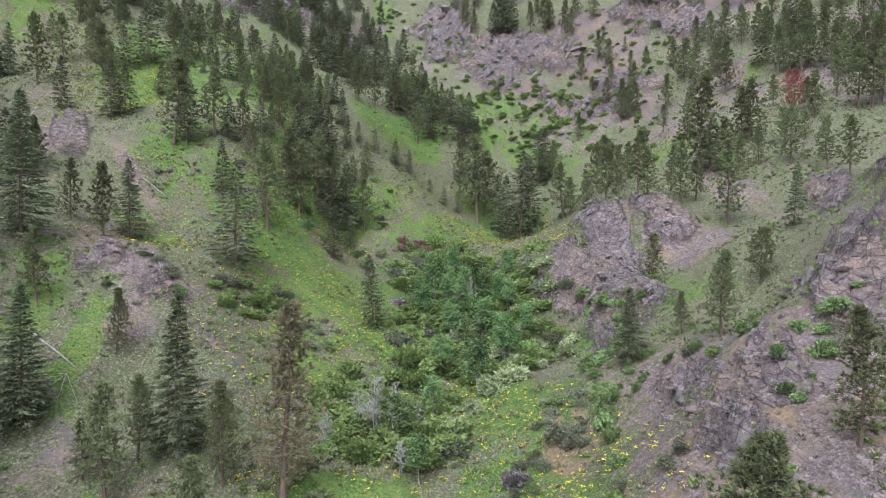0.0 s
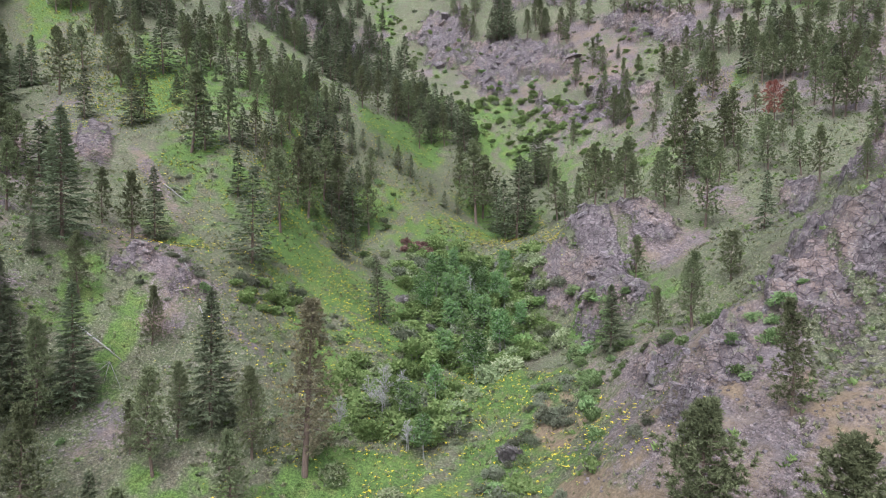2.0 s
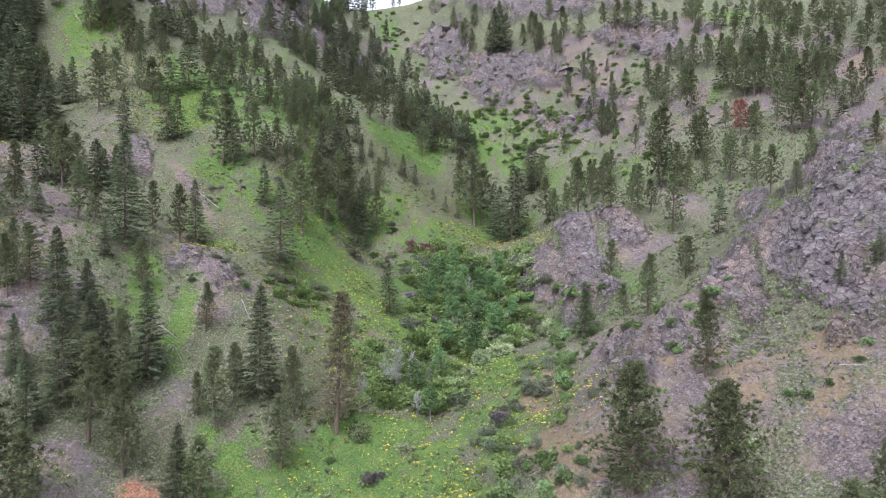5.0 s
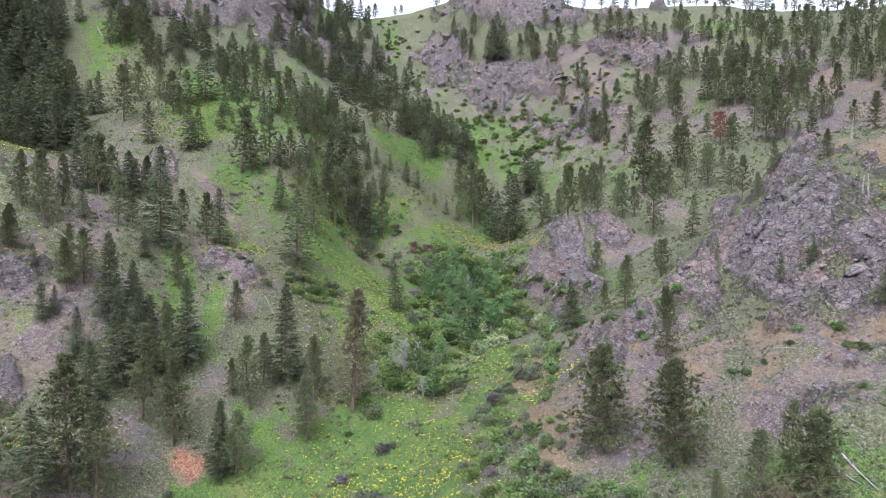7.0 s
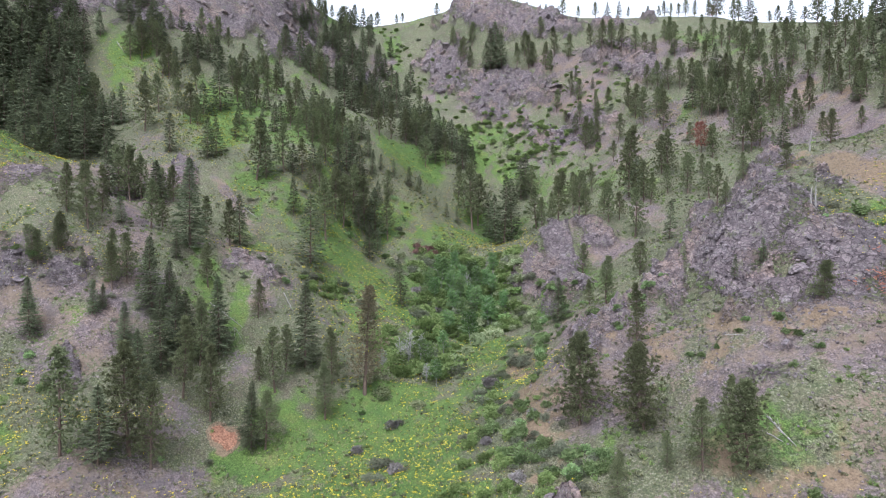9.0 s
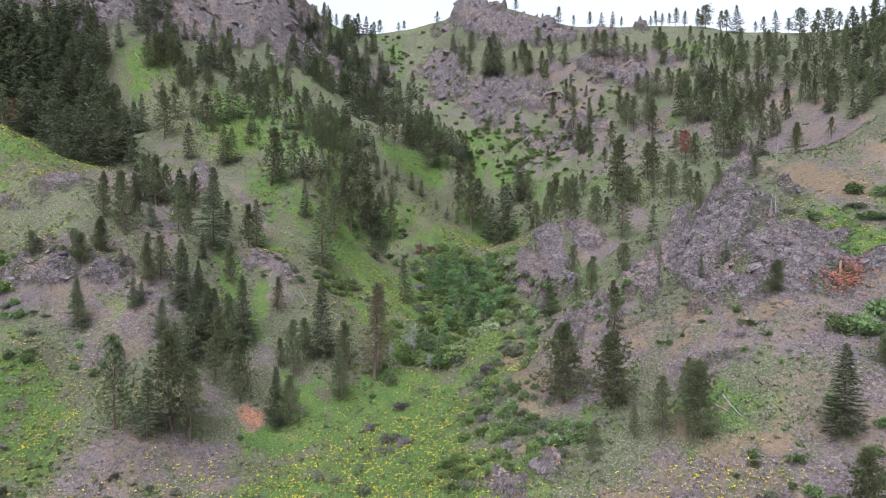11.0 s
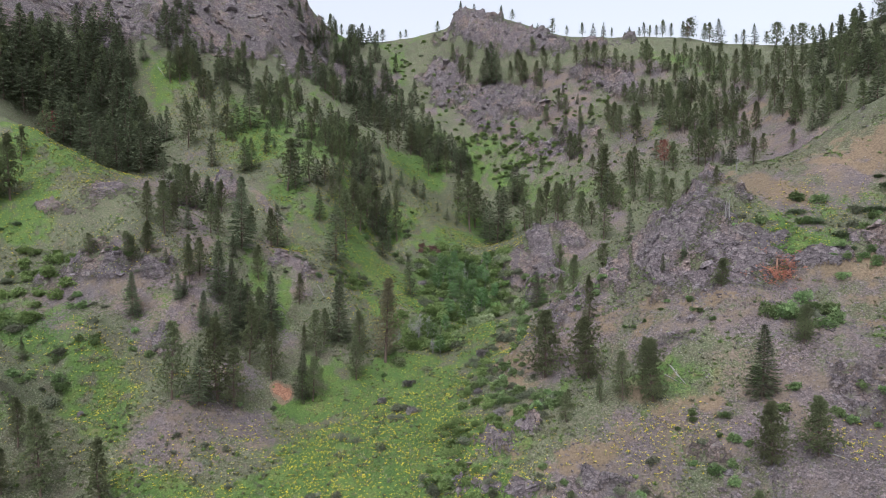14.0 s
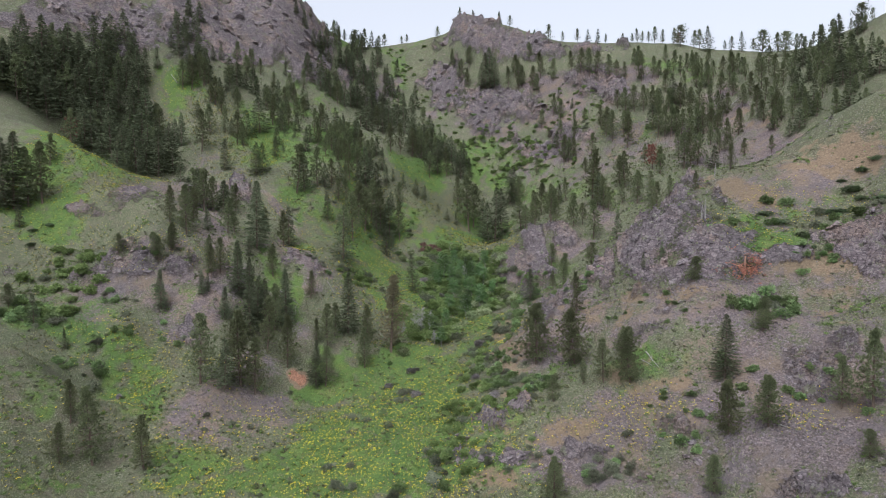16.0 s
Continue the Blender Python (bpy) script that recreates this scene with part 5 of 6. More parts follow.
THICKETS += [(4.6, 23.7, 10.5, 5.3, -65, 22, 1.4, 'g'), (-0.6, 11.5, 9.4, 3.4, -86, 22, 1.6, 'g'), (-8.7, 30.9, 5.0, 2.9, -68, 5, 1.6, 'a'), (-14.2, 22.7, 5.1, 3.5, -56, 5, 1.5, 'a'), (-17.4, 6.4, 4.8, 3.6, -39, 7, 1.6, 'a'), (-2.4, 5.4, 4.8, 3.2, -75, 12, 1.7, 'a'), (20.3, -1.7, 4.4, 2.6, -2, 14, 1.8, 'a'), (29.6, 3.3, 6.1, 5.7, -69, 14, 1.5, 'g'), (70.7, 37.3, 10.4, 7.7, -51, 12, 2.0, 'g'), (45.9, 1.3, 10.8, 8.6, -68, 16, 1.3, 'g'), (36.9, 23.3, 11.3, 6.2, -29, 12, 1.1, 'g'), (46.1, 143.2, 36.9, 12.3, -85, 26, 1.4, 'g'), (-24.6, 78.3, 7.2, 3.9, 76, 10, 2.0, 'a'), (-62.6, 37.9, 11.8, 9.3, 23, 18, 1.3, 'g')]
THICKETS += [(-42.7, 41.4, 20.9, 12.7, -86, 16, 1.2, 'a'), (-17.4, 121.1, 17.3, 6.0, 71, 16, 1.8, 'g'), (-38.3, 94.7, 13.0, 8.7, 76, 10, 1.3, 'a'), (-67.2, 64.0, 25.8, 18.3, 87, 12, 1.2, 'g'), (24.4, 155.6, 36.5, 11.4, -88, 14, 1.7, 'g'), (-2.3, 115.9, 11.3, 6.0, 18, 14, 2.0, 'b'), (5.5, 86.9, 27.0, 12.3, 88, 14, 2.0, 'b'), (-34.7, 13.5, 12.8, 6.8, 5, 7, 1.2, 'a'), (64.2, 24.8, 5.9, 2.5, -38, 10, 1.5, 'g'), (7.4, 4.6, 7.0, 3.4, -32, 10, 1.4, 'a'), (-8.6, 0.3, 4.7, 1.0, -7, 4, 1.5, 'a'), (-63.2, 23.0, 8.0, 1.6, -71, 3, 2, 'a'), (12.9, 20.5, 6.9, 2.8, 88, 6, 1.6, 'g'), (53.9, 41.3, 3.5, 3.1, 43, 6, 1.6, 'g')]
THICKETS += [(55.0, 185.1, 18.7, 9.6, -60, 40, 1.7, 'g'), (56.1, 203.0, 21.5, 8.6, -48, 20, 1.6, 'a'), (-59.1, 46.1, 13.2, 7.2, 27, 14, 1.3, 'a'), (15.5, 56.8, 7.5, 2.6, 81, 16, 1.5, 'g'), (12.0, 57.0, 3.7, 2.0, -88, 10, 1.5, 'a'), (21.6, 54.0, 8.1, 1.9, -84, 10, 1.3, 'g'), (25.8, 45.6, 11.6, 2.4, 74, 10, 1.3, 'g'), (29.3, 44.1, 5.5, 1.9, 65, 8, 1.4, 'g'), (8.3, 30.0, 5.9, 3.5, -62, 14, 1.6, 'g'), (10.0, 24.9, 4.0, 2.3, -44, 12, 1.5, 'a'), (5.9, 39.2, 11.0, 3.3, -87, 12, 1.5, 'a'), (12.8, 19.6, 3.8, 2.0, -27, 8, 1.5, 'g'), (53.5, 139.4, 39.6, 15.5, -84, 30, 1.4, 'a'), (33.5, 172.8, 24.4, 12.6, -47, 36, 2.0, 'g'), (10.3, 30.9, 17.2, 6.0, -88, 16, 1.3, 'a'), (24.5, 179.5, 20.9, 8.9, -19, 60, 2.1, 'g'), (-2.8, 213.6, 26.1, 13.7, -84, 30, 1.5, 'g'), (-12.2, 242.5, 22.0, 8.9, -85, 24, 1.6, 'g'), (-16.5, 77.0, 4.8, 3.7, 56, 8, 1.3, 'a'), (-25.1, 76.4, 4.9, 3.6, 68, 24, 1.8, 'g'), (16.8, 57.0, 7.9, 2.1, 78, 12, 1.3, 'g'), (10.6, 56.1, 5.3, 3.0, -87, 7, 1.6, 'a'), (21.5, 75.6, 3.7, 2.0, -67, 8, 1.6, 'g'), (-34.6, 67.7, 5.7, 4.2, -66, 10, 1.4, 'a'), (23.3, 72.0, 6.7, 2.5, -88, 8, 1.2, 'g')]


def near(rows):
    return [p for p in rows if p[1] < 68]


def off(rows):
    return [p for p in rows if p[1] >= 68]


FIR_LABELS = ("dark green fir with dense drooping boughs on the slope", "slim grey-green fir with short boughs on the slope", "young bushy green fir standing in grass")
PINE_LABELS = ("olive-green pine with an open crown and bare lower trunk", "bushy olive pine with a rounded crown on stony ground", "tall narrow pine with layered boughs and reddish trunk")
# firs: broad and dark, with boughs to the ground
def stock(count, name, label, category, group, make, leaf):
    return [tree(name, label, category, group, make(i), leaf) for i in range(count)]


SLOPE_FIRS, SLOPE_PINES = "firs on the slopes", "pines on the slopes"
broad = stock(4, "fir_tree", FIR_LABELS[0], "fir tree", SLOPE_FIRS, lambda i: fir(13, 2.75 + 0.22 * i, 10 + i, 170, 56, 0.03, 0.88, 0.44, 0.066), FIR)
broad_off = stock(5, "fir_tree", FIR_LABELS[0], "fir tree", SLOPE_FIRS, lambda i: fir(13, 2.75 + 0.24 * i, 20 + i, 100, 27, 0.04, 0.86, 0.58, 0.12), FIR)
plant_out(broad, near(FIRS), 13.0)
plant_out(broad_off, off(FIRS), 13.0)
slim = stock(3, "fir_tree", FIR_LABELS[1], "fir tree", SLOPE_FIRS, lambda i: fir(10, 1.85 + 0.2 * i, 30 + i, 120, 40, 0.08, 0.78, 0.4, 0.062, 0.06), FIR)
slim_off = stock(4, "fir_tree", FIR_LABELS[1], "fir tree", SLOPE_FIRS, lambda i: fir(10, 1.9 + 0.18 * i, 40 + i, 80, 22, 0.08, 0.78, 0.52, 0.115, 0.06), FIR)
plant_out(slim, near(SLIM_FIRS), 10.0)
plant_out(slim_off, off(SLIM_FIRS), 10.0)
young = stock(2, "fir_sapling", FIR_LABELS[2], "fir sapling", "saplings", lambda i: fir(4, 1.2 + 0.15 * i, 50 + i, 80, 30, 0.03, 0.8, 0.28, 0.055), FIR)
plant_out(young, SAPLINGS, 4.0)
# pines: olive, open, with the trunk showing below
open_pines = stock(5, "pine_tree", PINE_LABELS[0], "pine tree", SLOPE_PINES, lambda i: pine(9, 2.15 + 0.14 * i, 70 + i, 100, 6, 14, 0.12 + 0.05 * (i % 3), 0.34, 0.052, 0.82), PINE)
open_off = stock(6, "pine_tree", PINE_LABELS[0], "pine tree", SLOPE_PINES, lambda i: pine(9, 2.15 + 0.13 * i, 80 + i, 64, 4, 10, 0.14 + 0.05 * (i % 3), 0.44, 0.1, 0.85), PINE)
plant_out(open_pines, near(PINES), 9.0)
plant_out(open_off, off(PINES), 9.0)
round_pines = stock(3, "pine_tree", PINE_LABELS[1], "pine tree", SLOPE_PINES, lambda i: pine(8, 2.6 + 0.2 * i, 90 + i, 75, 5, 14, 0.2, 0.42, 0.075, 0.62, 0.6), PINE)
close_pines = stock(3, "pine_tree", PINE_LABELS[1], "pine tree", SLOPE_PINES, lambda i: pine(8, 2.55 + 0.2 * i, 100 + i, 120, 8, 24, 0.1, 0.29, 0.054, 0.7, 0.3), PINE)
plant_out(round_pines, [p for p in ROUND_PINES if p[1] >= 42], 8.0)
plant_out(close_pines, [p for p in ROUND_PINES if p[1] < 42], 8.0)
tall_pines = stock(2, "pine_tree", PINE_LABELS[2], "pine tree", SLOPE_PINES, lambda i: pine(15, 2.7, 110 + i, 150, 6, 16, 0.16, 0.36, 0.05, 0.6), TAN_PINE)
plant_out(tall_pines, TALL_PINES, 15.0)


def scatter(row, count, seed):
    """Random places within an oval."""
    cx, cy, ra, rb, turn = row[:5]
    g = np.random.default_rng(seed)
    r, a = np.sqrt(g.random(count)) * 1.05, g.random(count) * 2 * math.pi
    u, v = r * np.cos(a) * ra, r * np.sin(a) * rb
    c, s = math.cos(radians(turn)), math.sin(radians(turn))
    return np.c_[cx + u * c - v * s, cy + u * s + v * c]


far_firs = stock(4, "fir_tree", "dark conifer in dense woods on the upper slope", "fir tree", "woods on the upper slopes", lambda i: fir(11, 2.7 + 0.3 * i, 130 + i, 64, 13, 0.05, 0.85, 0.85, 0.22), FIR)
far_pines = stock(4, "pine_tree", "olive pine in open woods on the upper slope", "pine tree", "woods on the upper slopes", lambda i: pine(10, 2.2 + 0.2 * i, 150 + i, 44, 3, 8, 0.18, 0.62, 0.17, 0.85), PINE)
taken = [(p[0], p[1]) for p in FIRS + SLIM_FIRS + PINES + ROUND_PINES]


def joined(name, label, category, pieces, material):
    """One mesh of many plants: pieces are (mesh, matrix)."""
    vs, fs, base = [], [], 0
    for me, m in pieces:
        co = np.empty(len(me.vertices) * 3)
        me.vertices.foreach_get("co", co)
        a = np.array(m)
        vs.append(co.reshape(-1, 3) @ a[:3, :3].T + a[:3, 3])
        me.calc_loop_triangles()
        tri = np.empty(len(me.loop_triangles) * 3, np.int32)
        me.loop_triangles.foreach_get("vertices", tri)
        fs.append(tri.reshape(-1, 3) + base)
        base += len(me.vertices)
    return sheet(name, np.concatenate(vs), np.concatenate(fs), [material])


wood_parts = {"fir": [], "pine": [], "trunk": []}
for i, row in enumerate(WOODS):
    for x, y in scatter(row, row[5], 300 + i):
        if min((x - a) ** 2 + (y - b) ** 2 for a, b in taken) < 2.2:
            continue
        taken.append((x, y))
        kind = "fir" if rng.random() < (0.85 if x < 10 else 0.4) else "pine"
        k = (far_firs if kind == "fir" else far_pines)[int(rng.integers(4))]
        s = row[6] * rng.uniform(0.6, 1.15) / (11.0 if kind == "fir" else 10.0)
        m = pose(x, y, float(land(x, y)[0]), rng.uniform(-2, 2), rng.uniform(-2, 2), rng.uniform(0, 360)) @ Matrix.Diagonal((s * rng.uniform(0.85, 1.2), s * rng.uniform(0.85, 1.2), s, 1))
        for o in k.children:
            wood_parts["trunk" if o.name.startswith("trunk") else kind].append((o.data, m))
woods = tagged(new("conifer_woods"), "dense dark conifer woods on the upper slopes", "woods", kind="stuff")
for kind, leaf in (("fir", FIR), ("pine", PINE), ("trunk", BARK)):
    tagged(part({"fir": "fir_crowns", "pine": "pine_crowns", "trunk": "trunks"}[kind], joined(kind, "", "", wood_parts[kind], leaf), woods), kind="stuff")
store(broad + broad_off + slim + slim_off + young + open_pines + open_off + close_pines + round_pines + tall_pines + far_firs + far_pines)


# shrubs
def shrub_mesh(name, seed, material, lobes=9, leaves=46, leaf=0.085, tall=0.8):
    """A bush one metre wide: lobes of small leaves with gaps between."""
    g = random.Random(seed)
    v, f = [], []
    for _ in range(lobes):
        a, d = g.uniform(0, 2 * math.pi), 0.36 * g.random() ** 0.6
        c = Vector((d * math.cos(a), d * math.sin(a), g.uniform(0.12, tall - 0.2 - 0.5 * d)))
        rad = g.uniform(0.14, 0.27)
        for _ in range(leaves):
            n = Vector((g.gauss(0, 1), g.gauss(0, 1), g.gauss(0.35, 0.9))).normalized()
            p = c + n * rad * g.uniform(0.6, 1.1)
            p.z = max(p.z, 0.0)
            along = (n * 0.6 + Vector((g.uniform(-1, 1), g.uniform(-1, 1), g.uniform(-0.6, 0.9)))).normalized()
            needle(v, f, p, along, along.orthogonal().normalized(), leaf * g.uniform(0.9, 1.7), leaf * 0.5)
    return mesh_of(name, v, f, material)


def stems_mesh(seed):
    g = random.Random(seed)
    v = [Vector((0.03 * math.cos(q * 2.1), 0.03 * math.sin(q * 2.1), -0.15)) for q in range(3)]
    f = [(2, 1, 0)]
    for k in range(9):
        a, d = k * 0.7 + g.uniform(-0.2, 0.2), g.uniform(0.15, 0.4)
        i = len(v)
        v += [Vector((d * 0.5 * math.cos(a) + 0.018 * math.cos(q * 2.1), d * 0.5 * math.sin(a) + 0.018 * math.sin(q * 2.1), 0.2)) for q in range(3)]
        v.append(Vector((d * math.cos(a), d * math.sin(a), g.uniform(0.35, 0.62))))
        for q in range(3):
            r = (q + 1) % 3
            f += [(q, r, i + r), (q, i + r, i + q), (i + q, i + r, i + 3)]
    return mesh_of("woody_base", v, f, TWIG)


STEMS = [stems_mesh(i) for i in range(3)]
BUSHES = {
    "g": [("green_shrub", "leafy bright green shrub among the grass", shrub_mesh("foliage", 400 + i, SHRUB, 12, 46, 0.1)) for i in range(5)],
    "s": [("green_shrub", "dull green leafy shrub on dry ground", shrub_mesh("foliage", 410 + i, SLOPE_SHRUB, 12, 46, 0.1)) for i in range(4)],
    "a": [("sagebrush", "grey-green sagebrush clump on the grass", shrub_mesh("foliage", 420 + i, SAGE, 12, 50, 0.075, 0.65)) for i in range(3)],
    "b": [("blossom_shrub", "shrub with pale cream blossom in the creek brush", shrub_mesh("foliage", 440 + i, BLOSSOM, 12, 44, 0.1)) for i in range(3)],
}
brush = {"g": [], "a": [], "b": [], "stems": []}
for i, row in enumerate(THICKETS):
    spots = scatter(row, row[5], 500 + i)
    for (x, y), z in zip(spots, land(spots[:, 0], spots[:, 1])):
        kind = row[7] if rng.random() < 0.8 else ("g", "a")[int(rng.integers(2))]
        kind = "s" if kind == "g" and row[5] < 20 else kind
        name, label, me = BUSHES[kind][int(rng.integers(len(BUSHES[kind])))]
        s = row[6] * rng.uniform(0.55, 1.4)
        m = pose(x, y, z - 0.08 * s, 0, 0, rng.uniform(0, 360)) @ Matrix.Diagonal((s * rng.uniform(0.9, 1.4), s * rng.uniform(0.9, 1.3), s * rng.uniform(0.75, 1.15), 1))
        if row[5] >= 20:
            brush[kind].append((me, m))
            brush["stems"].append((STEMS[int(rng.integers(3))], m))
            continue
        ob = tagged(new(name), label, "shrub", "shrubs on the slopes")
        part("foliage", me, ob)
        part("woody_base", STEMS[int(rng.integers(3))], ob)
        ob.matrix_basis = m
thicket = tagged(new("creek_brush"), "dense green creekside brush with pale blossom", "brush", kind="stuff")
for kind, material in (("g", SHRUB), ("a", SAGE), ("b", BLOSSOM), ("stems", TWIG)):
    if brush[kind]:
        tagged(part("brush_stems" if kind == "stems" else "brush_leaves", joined(kind, "", "", brush[kind], material), thicket), kind="stuff")


# single bushes of the creek: leafless grey, pale willow, bright and dull green
BUSHES["t"] = [("twiggy_shrub", "grey-purple twiggy shrub, almost leafless, in the creek brush", shrub_mesh("foliage", 450 + i, BARE_TWIG, 12, 46, 0.11, 0.75)) for i in range(3)]
BUSHES["w"] = [("willow_shrub", "pale grey-green willow shrub in the creek brush", shrub_mesh("foliage", 456 + i, WILLOW, 14, 54, 0.085, 0.85)) for i in range(4)]
CREEK_BUSHES = [(11.8, 112.7, 3.0, 't'), (17.5, 115.6, 3.0, 't'), (1.8, 77.8, 1.8, 't'), (6.3, 50.4, 2.8, 't'), (-2.2, 67.8, 2.4, 't'), (12.6, 86.1, 2.4, 't'), (-7.2, 96.0, 2.4, 't'), (-2.6, 88.2, 2.6, 't'), (-14.4, 108.1, 3.0, 'w'), (-6.8, 111.5, 3.6, 'w'), (-5.3, 97.2, 3.8, 'w'), (0.8, 90.1, 3.2, 'w'), (5.8, 69.1, 3.6, 'w'), (2.9, 63.1, 3.2, 'w'), (14.2, 101.1, 3.4, 'w'), (15.5, 82.0, 3.4, 'w'), (9.6, 77.4, 3.2, 'w'), (-11.7, 65.1, 3.0, 'w'), (-8.2, 68.2, 3.2, 'w'), (1.0, 58.5, 3.0, 'w'), (9.8, 95.1, 2.8, 'w'), (-10.7, 70.5, 2.6, 'w'), (-4.3, 77.5, 5.4, 'g'), (-2.1, 76.8, 3.4, 'g'), (-7.2, 106.5, 3.0, 'g'), (11.8, 82.5, 3.6, 'g'), (-11.4, 55.3, 2.6, 'g'), (7.4, 110.1, 3.0, 'g'), (15.2, 88.0, 3.0, 'g'), (10.8, 55.0, 3.2, 'a'), (19.9, 83.9, 3.0, 's'), (13.7, 59.1, 2.4, 'a'), (7.3, 53.0, 2.0, 'a')]
CREEK_BUSHES += [(6.2, 50.5, 2.2, 't'), (10.7, 55.5, 2.2, 'a'), (8.1, 28.9, 3.0, 's'), (11.3, 29.5, 2.0, 'a'), (9.9, 31.5, 1.8, 't'), (10.1, 25.3, 2.8, 's'), (7.6, 24.3, 2.2, 's'), (12.1, 18.5, 2.6, 's'), (4.1, 30.3, 1.8, 't'), (7.0, 21.7, 2.0, 't'), (-7.2, 29.1, 2.2, 't'), (-12.5, 36.1, 1.8, 't'), (-8.2, 41.1, 2.6, 't'), (5.0, 42.5, 2.4, 'a'), (6.2, 32.9, 2.2, 'a'), (1.5, 33.4, 2.2, 'a'), (12.2, 15.2, 2.0, 'a')]
for i, (x, y, w, kind) in enumerate(CREEK_BUSHES):
    name, label, me = BUSHES[kind][i % len(BUSHES[kind])]
    ob = tagged(new(name), label, "shrub", "shrubs along the creek")
    part("foliage", me, ob)
    part("woody_base", STEMS[i % 3], ob)
    ob.matrix_basis = pose(x, y, float(land(x, y)[0]) - 0.08 * w, 0, 0, 61 * i) @ Matrix.Diagonal((w * rng.uniform(0.9, 1.1), w * rng.uniform(0.8, 1.05), w * rng.uniform(0.7, 1.0), 1))


# low junipers on the bench and the knoll
JUNIPERS = [(62.5, 39.5, 4.2), (64.2, 36.0, 4.1), (65.2, 31.3, 4.6), (74.2, 35.6, 5.0), (79.6, 39.9, 6.2), (79.0, 35.9, 3.6), (80.8, 32.7, 3.5), (86.6, 42.1, 4.5), (64.9, 27.7, 1.8), (83.6, 42.6, 3.8), (79.7, 42.8, 2.5), (-95.9, 58.5, 2.9), (-94.3, 55.1, 3.3), (-93.8, 60.4, 3.4)]
juniper_mesh = [shrub_mesh("foliage", 470 + i, JUNIPER, 16, 70, 0.06, 0.55) for i in range(3)]
for i, (x, y, w) in enumerate(JUNIPERS):
    ob = tagged(new("juniper_shrub"), "low spreading dark green juniper on dry grass", "juniper", "low junipers")
    part("foliage", juniper_mesh[i % 3], ob)
    part("woody_base", STEMS[i % 3], ob)
    ob.matrix_basis = pose(x, y, float(land(x, y)[0]) - 0.15, 0, 0, 53 * i) @ Matrix.Diagonal((w * 0.85, w * 0.7, 0.34 * w + 0.6, 1))


# yellow balsamroot, bunchgrass and stones: too many to count
def many(name, label, category, spots, make, materials):
    """One object of many small pieces. make(g) gives (verts, faces, material index) for a piece at the origin; spots: x, y, size."""
    zs = land(spots[:, 0], spots[:, 1])
    g = random.Random(len(spots))
    shapes = [make(g) for _ in range(12)]
    vs, fs, ms, base = [], [], [], 0
    for (x, y, s), z in zip(spots, zs):
        v, f, mi = shapes[g.randrange(12)]
        t = g.uniform(0, 2 * math.pi)
        c, sn = math.cos(t) * s, math.sin(t) * s
        w = np.c_[v[:, 0] * c - v[:, 1] * sn + x, v[:, 0] * sn + v[:, 1] * c + y, v[:, 2] * s + z]
        vs.append(w)
        fs.append(f + base)
        ms.append(mi)
        base += len(v)
    me = sheet(name, np.concatenate(vs), np.concatenate(fs), materials, np.concatenate(ms))
    return tagged(new(name, me), label, category, kind="stuff")


def flower_piece(g):
    v, f, m = [], [], []
    for k in range(5):
        a = k * 1.26 + g.uniform(-0.3, 0.3)
        along = Vector((math.cos(a), math.sin(a), g.uniform(0.3, 0.9))).normalized()
        needle(v, f, Vector((0, 0, -0.05)), along, Vector((-along.y, along.x, 0)).normalized(), g.uniform(0.5, 0.75), 0.13)
        m.append(0)
    for k in range(g.randint(4, 7)):
        c = Vector((g.uniform(-0.38, 0.38), g.uniform(-0.38, 0.38), g.uniform(0.38, 0.62)))
        i = len(v)
        r = g.uniform(0.1, 0.155)
        tilt = Vector((g.uniform(-0.5, 0.5), -0.5 + g.uniform(-0.4, 0.4), 1)).normalized()
        a, b = tilt.orthogonal().normalized(), tilt.cross(tilt.orthogonal()).normalized()
        v += [c + a * r * math.cos(q * 1.5708) + b * r * math.sin(q * 1.5708) for q in range(4)]
        f += [(i, i + 1, i + 2), (i, i + 2, i + 3)]
        m += [1] * 2
    return np.array([tuple(p) for p in v]), np.array(f), np.array(m)


def tuft_piece(g):
    v, f = [], []
    for k in range(4):
        a = g.uniform(0, 6.28)
        along = Vector((math.cos(a) * 1.1, math.sin(a) * 1.1, 1)).normalized()
        i = len(v)
        w = Vector((-math.sin(a), math.cos(a), 0)) * 0.13
        v += [w - Vector((0, 0, 0.05)), -w - Vector((0, 0, 0.05)), along * g.uniform(0.5, 0.9)]
        f.append((i, i + 1, i + 2))
    return np.array([tuple(p) for p in v]), np.array(f), np.zeros(len(f))


def stone_piece(g):
    v = [Vector((x * g.uniform(0.6, 1.3), y * g.uniform(0.6, 1.3), (z + 0.3) * g.uniform(0.5, 0.9))) * 0.5 for x in (-0.7, 0.7) for y in (-0.7, 0.7) for z in (-0.7, 0.7)]
    q = [(0, 1, 3, 2), (4, 6, 7, 5), (0, 4, 5, 1), (2, 3, 7, 6), (1, 5, 7, 3)]
    f = [t for a, b, c, d in q for t in ((a, b, c), (a, c, d))]
    return np.array([tuple(p) for p in v]), np.array(f), np.zeros(len(f))


def spread(ovals, per_metre, cap, sizes, seed):
    g = np.random.default_rng(seed)
    out = []
    for i, o in enumerate(ovals):
        n = int(min(cap, per_metre * o[2] * o[3] * 3.1 * o[5]))
        p = scatter((o[0], o[1], o[2] * 1.1, o[3] * 1.1, o[4]), n, seed + i)
        keep = fbm(p[:, 0], p[:, 1], 5, 3, 77) + 0.25 * g.random(len(p)) > 0.52
        p = p[keep]
        out.append(np.c_[p, g.uniform(*sizes, len(p))])
    return np.concatenate(out)


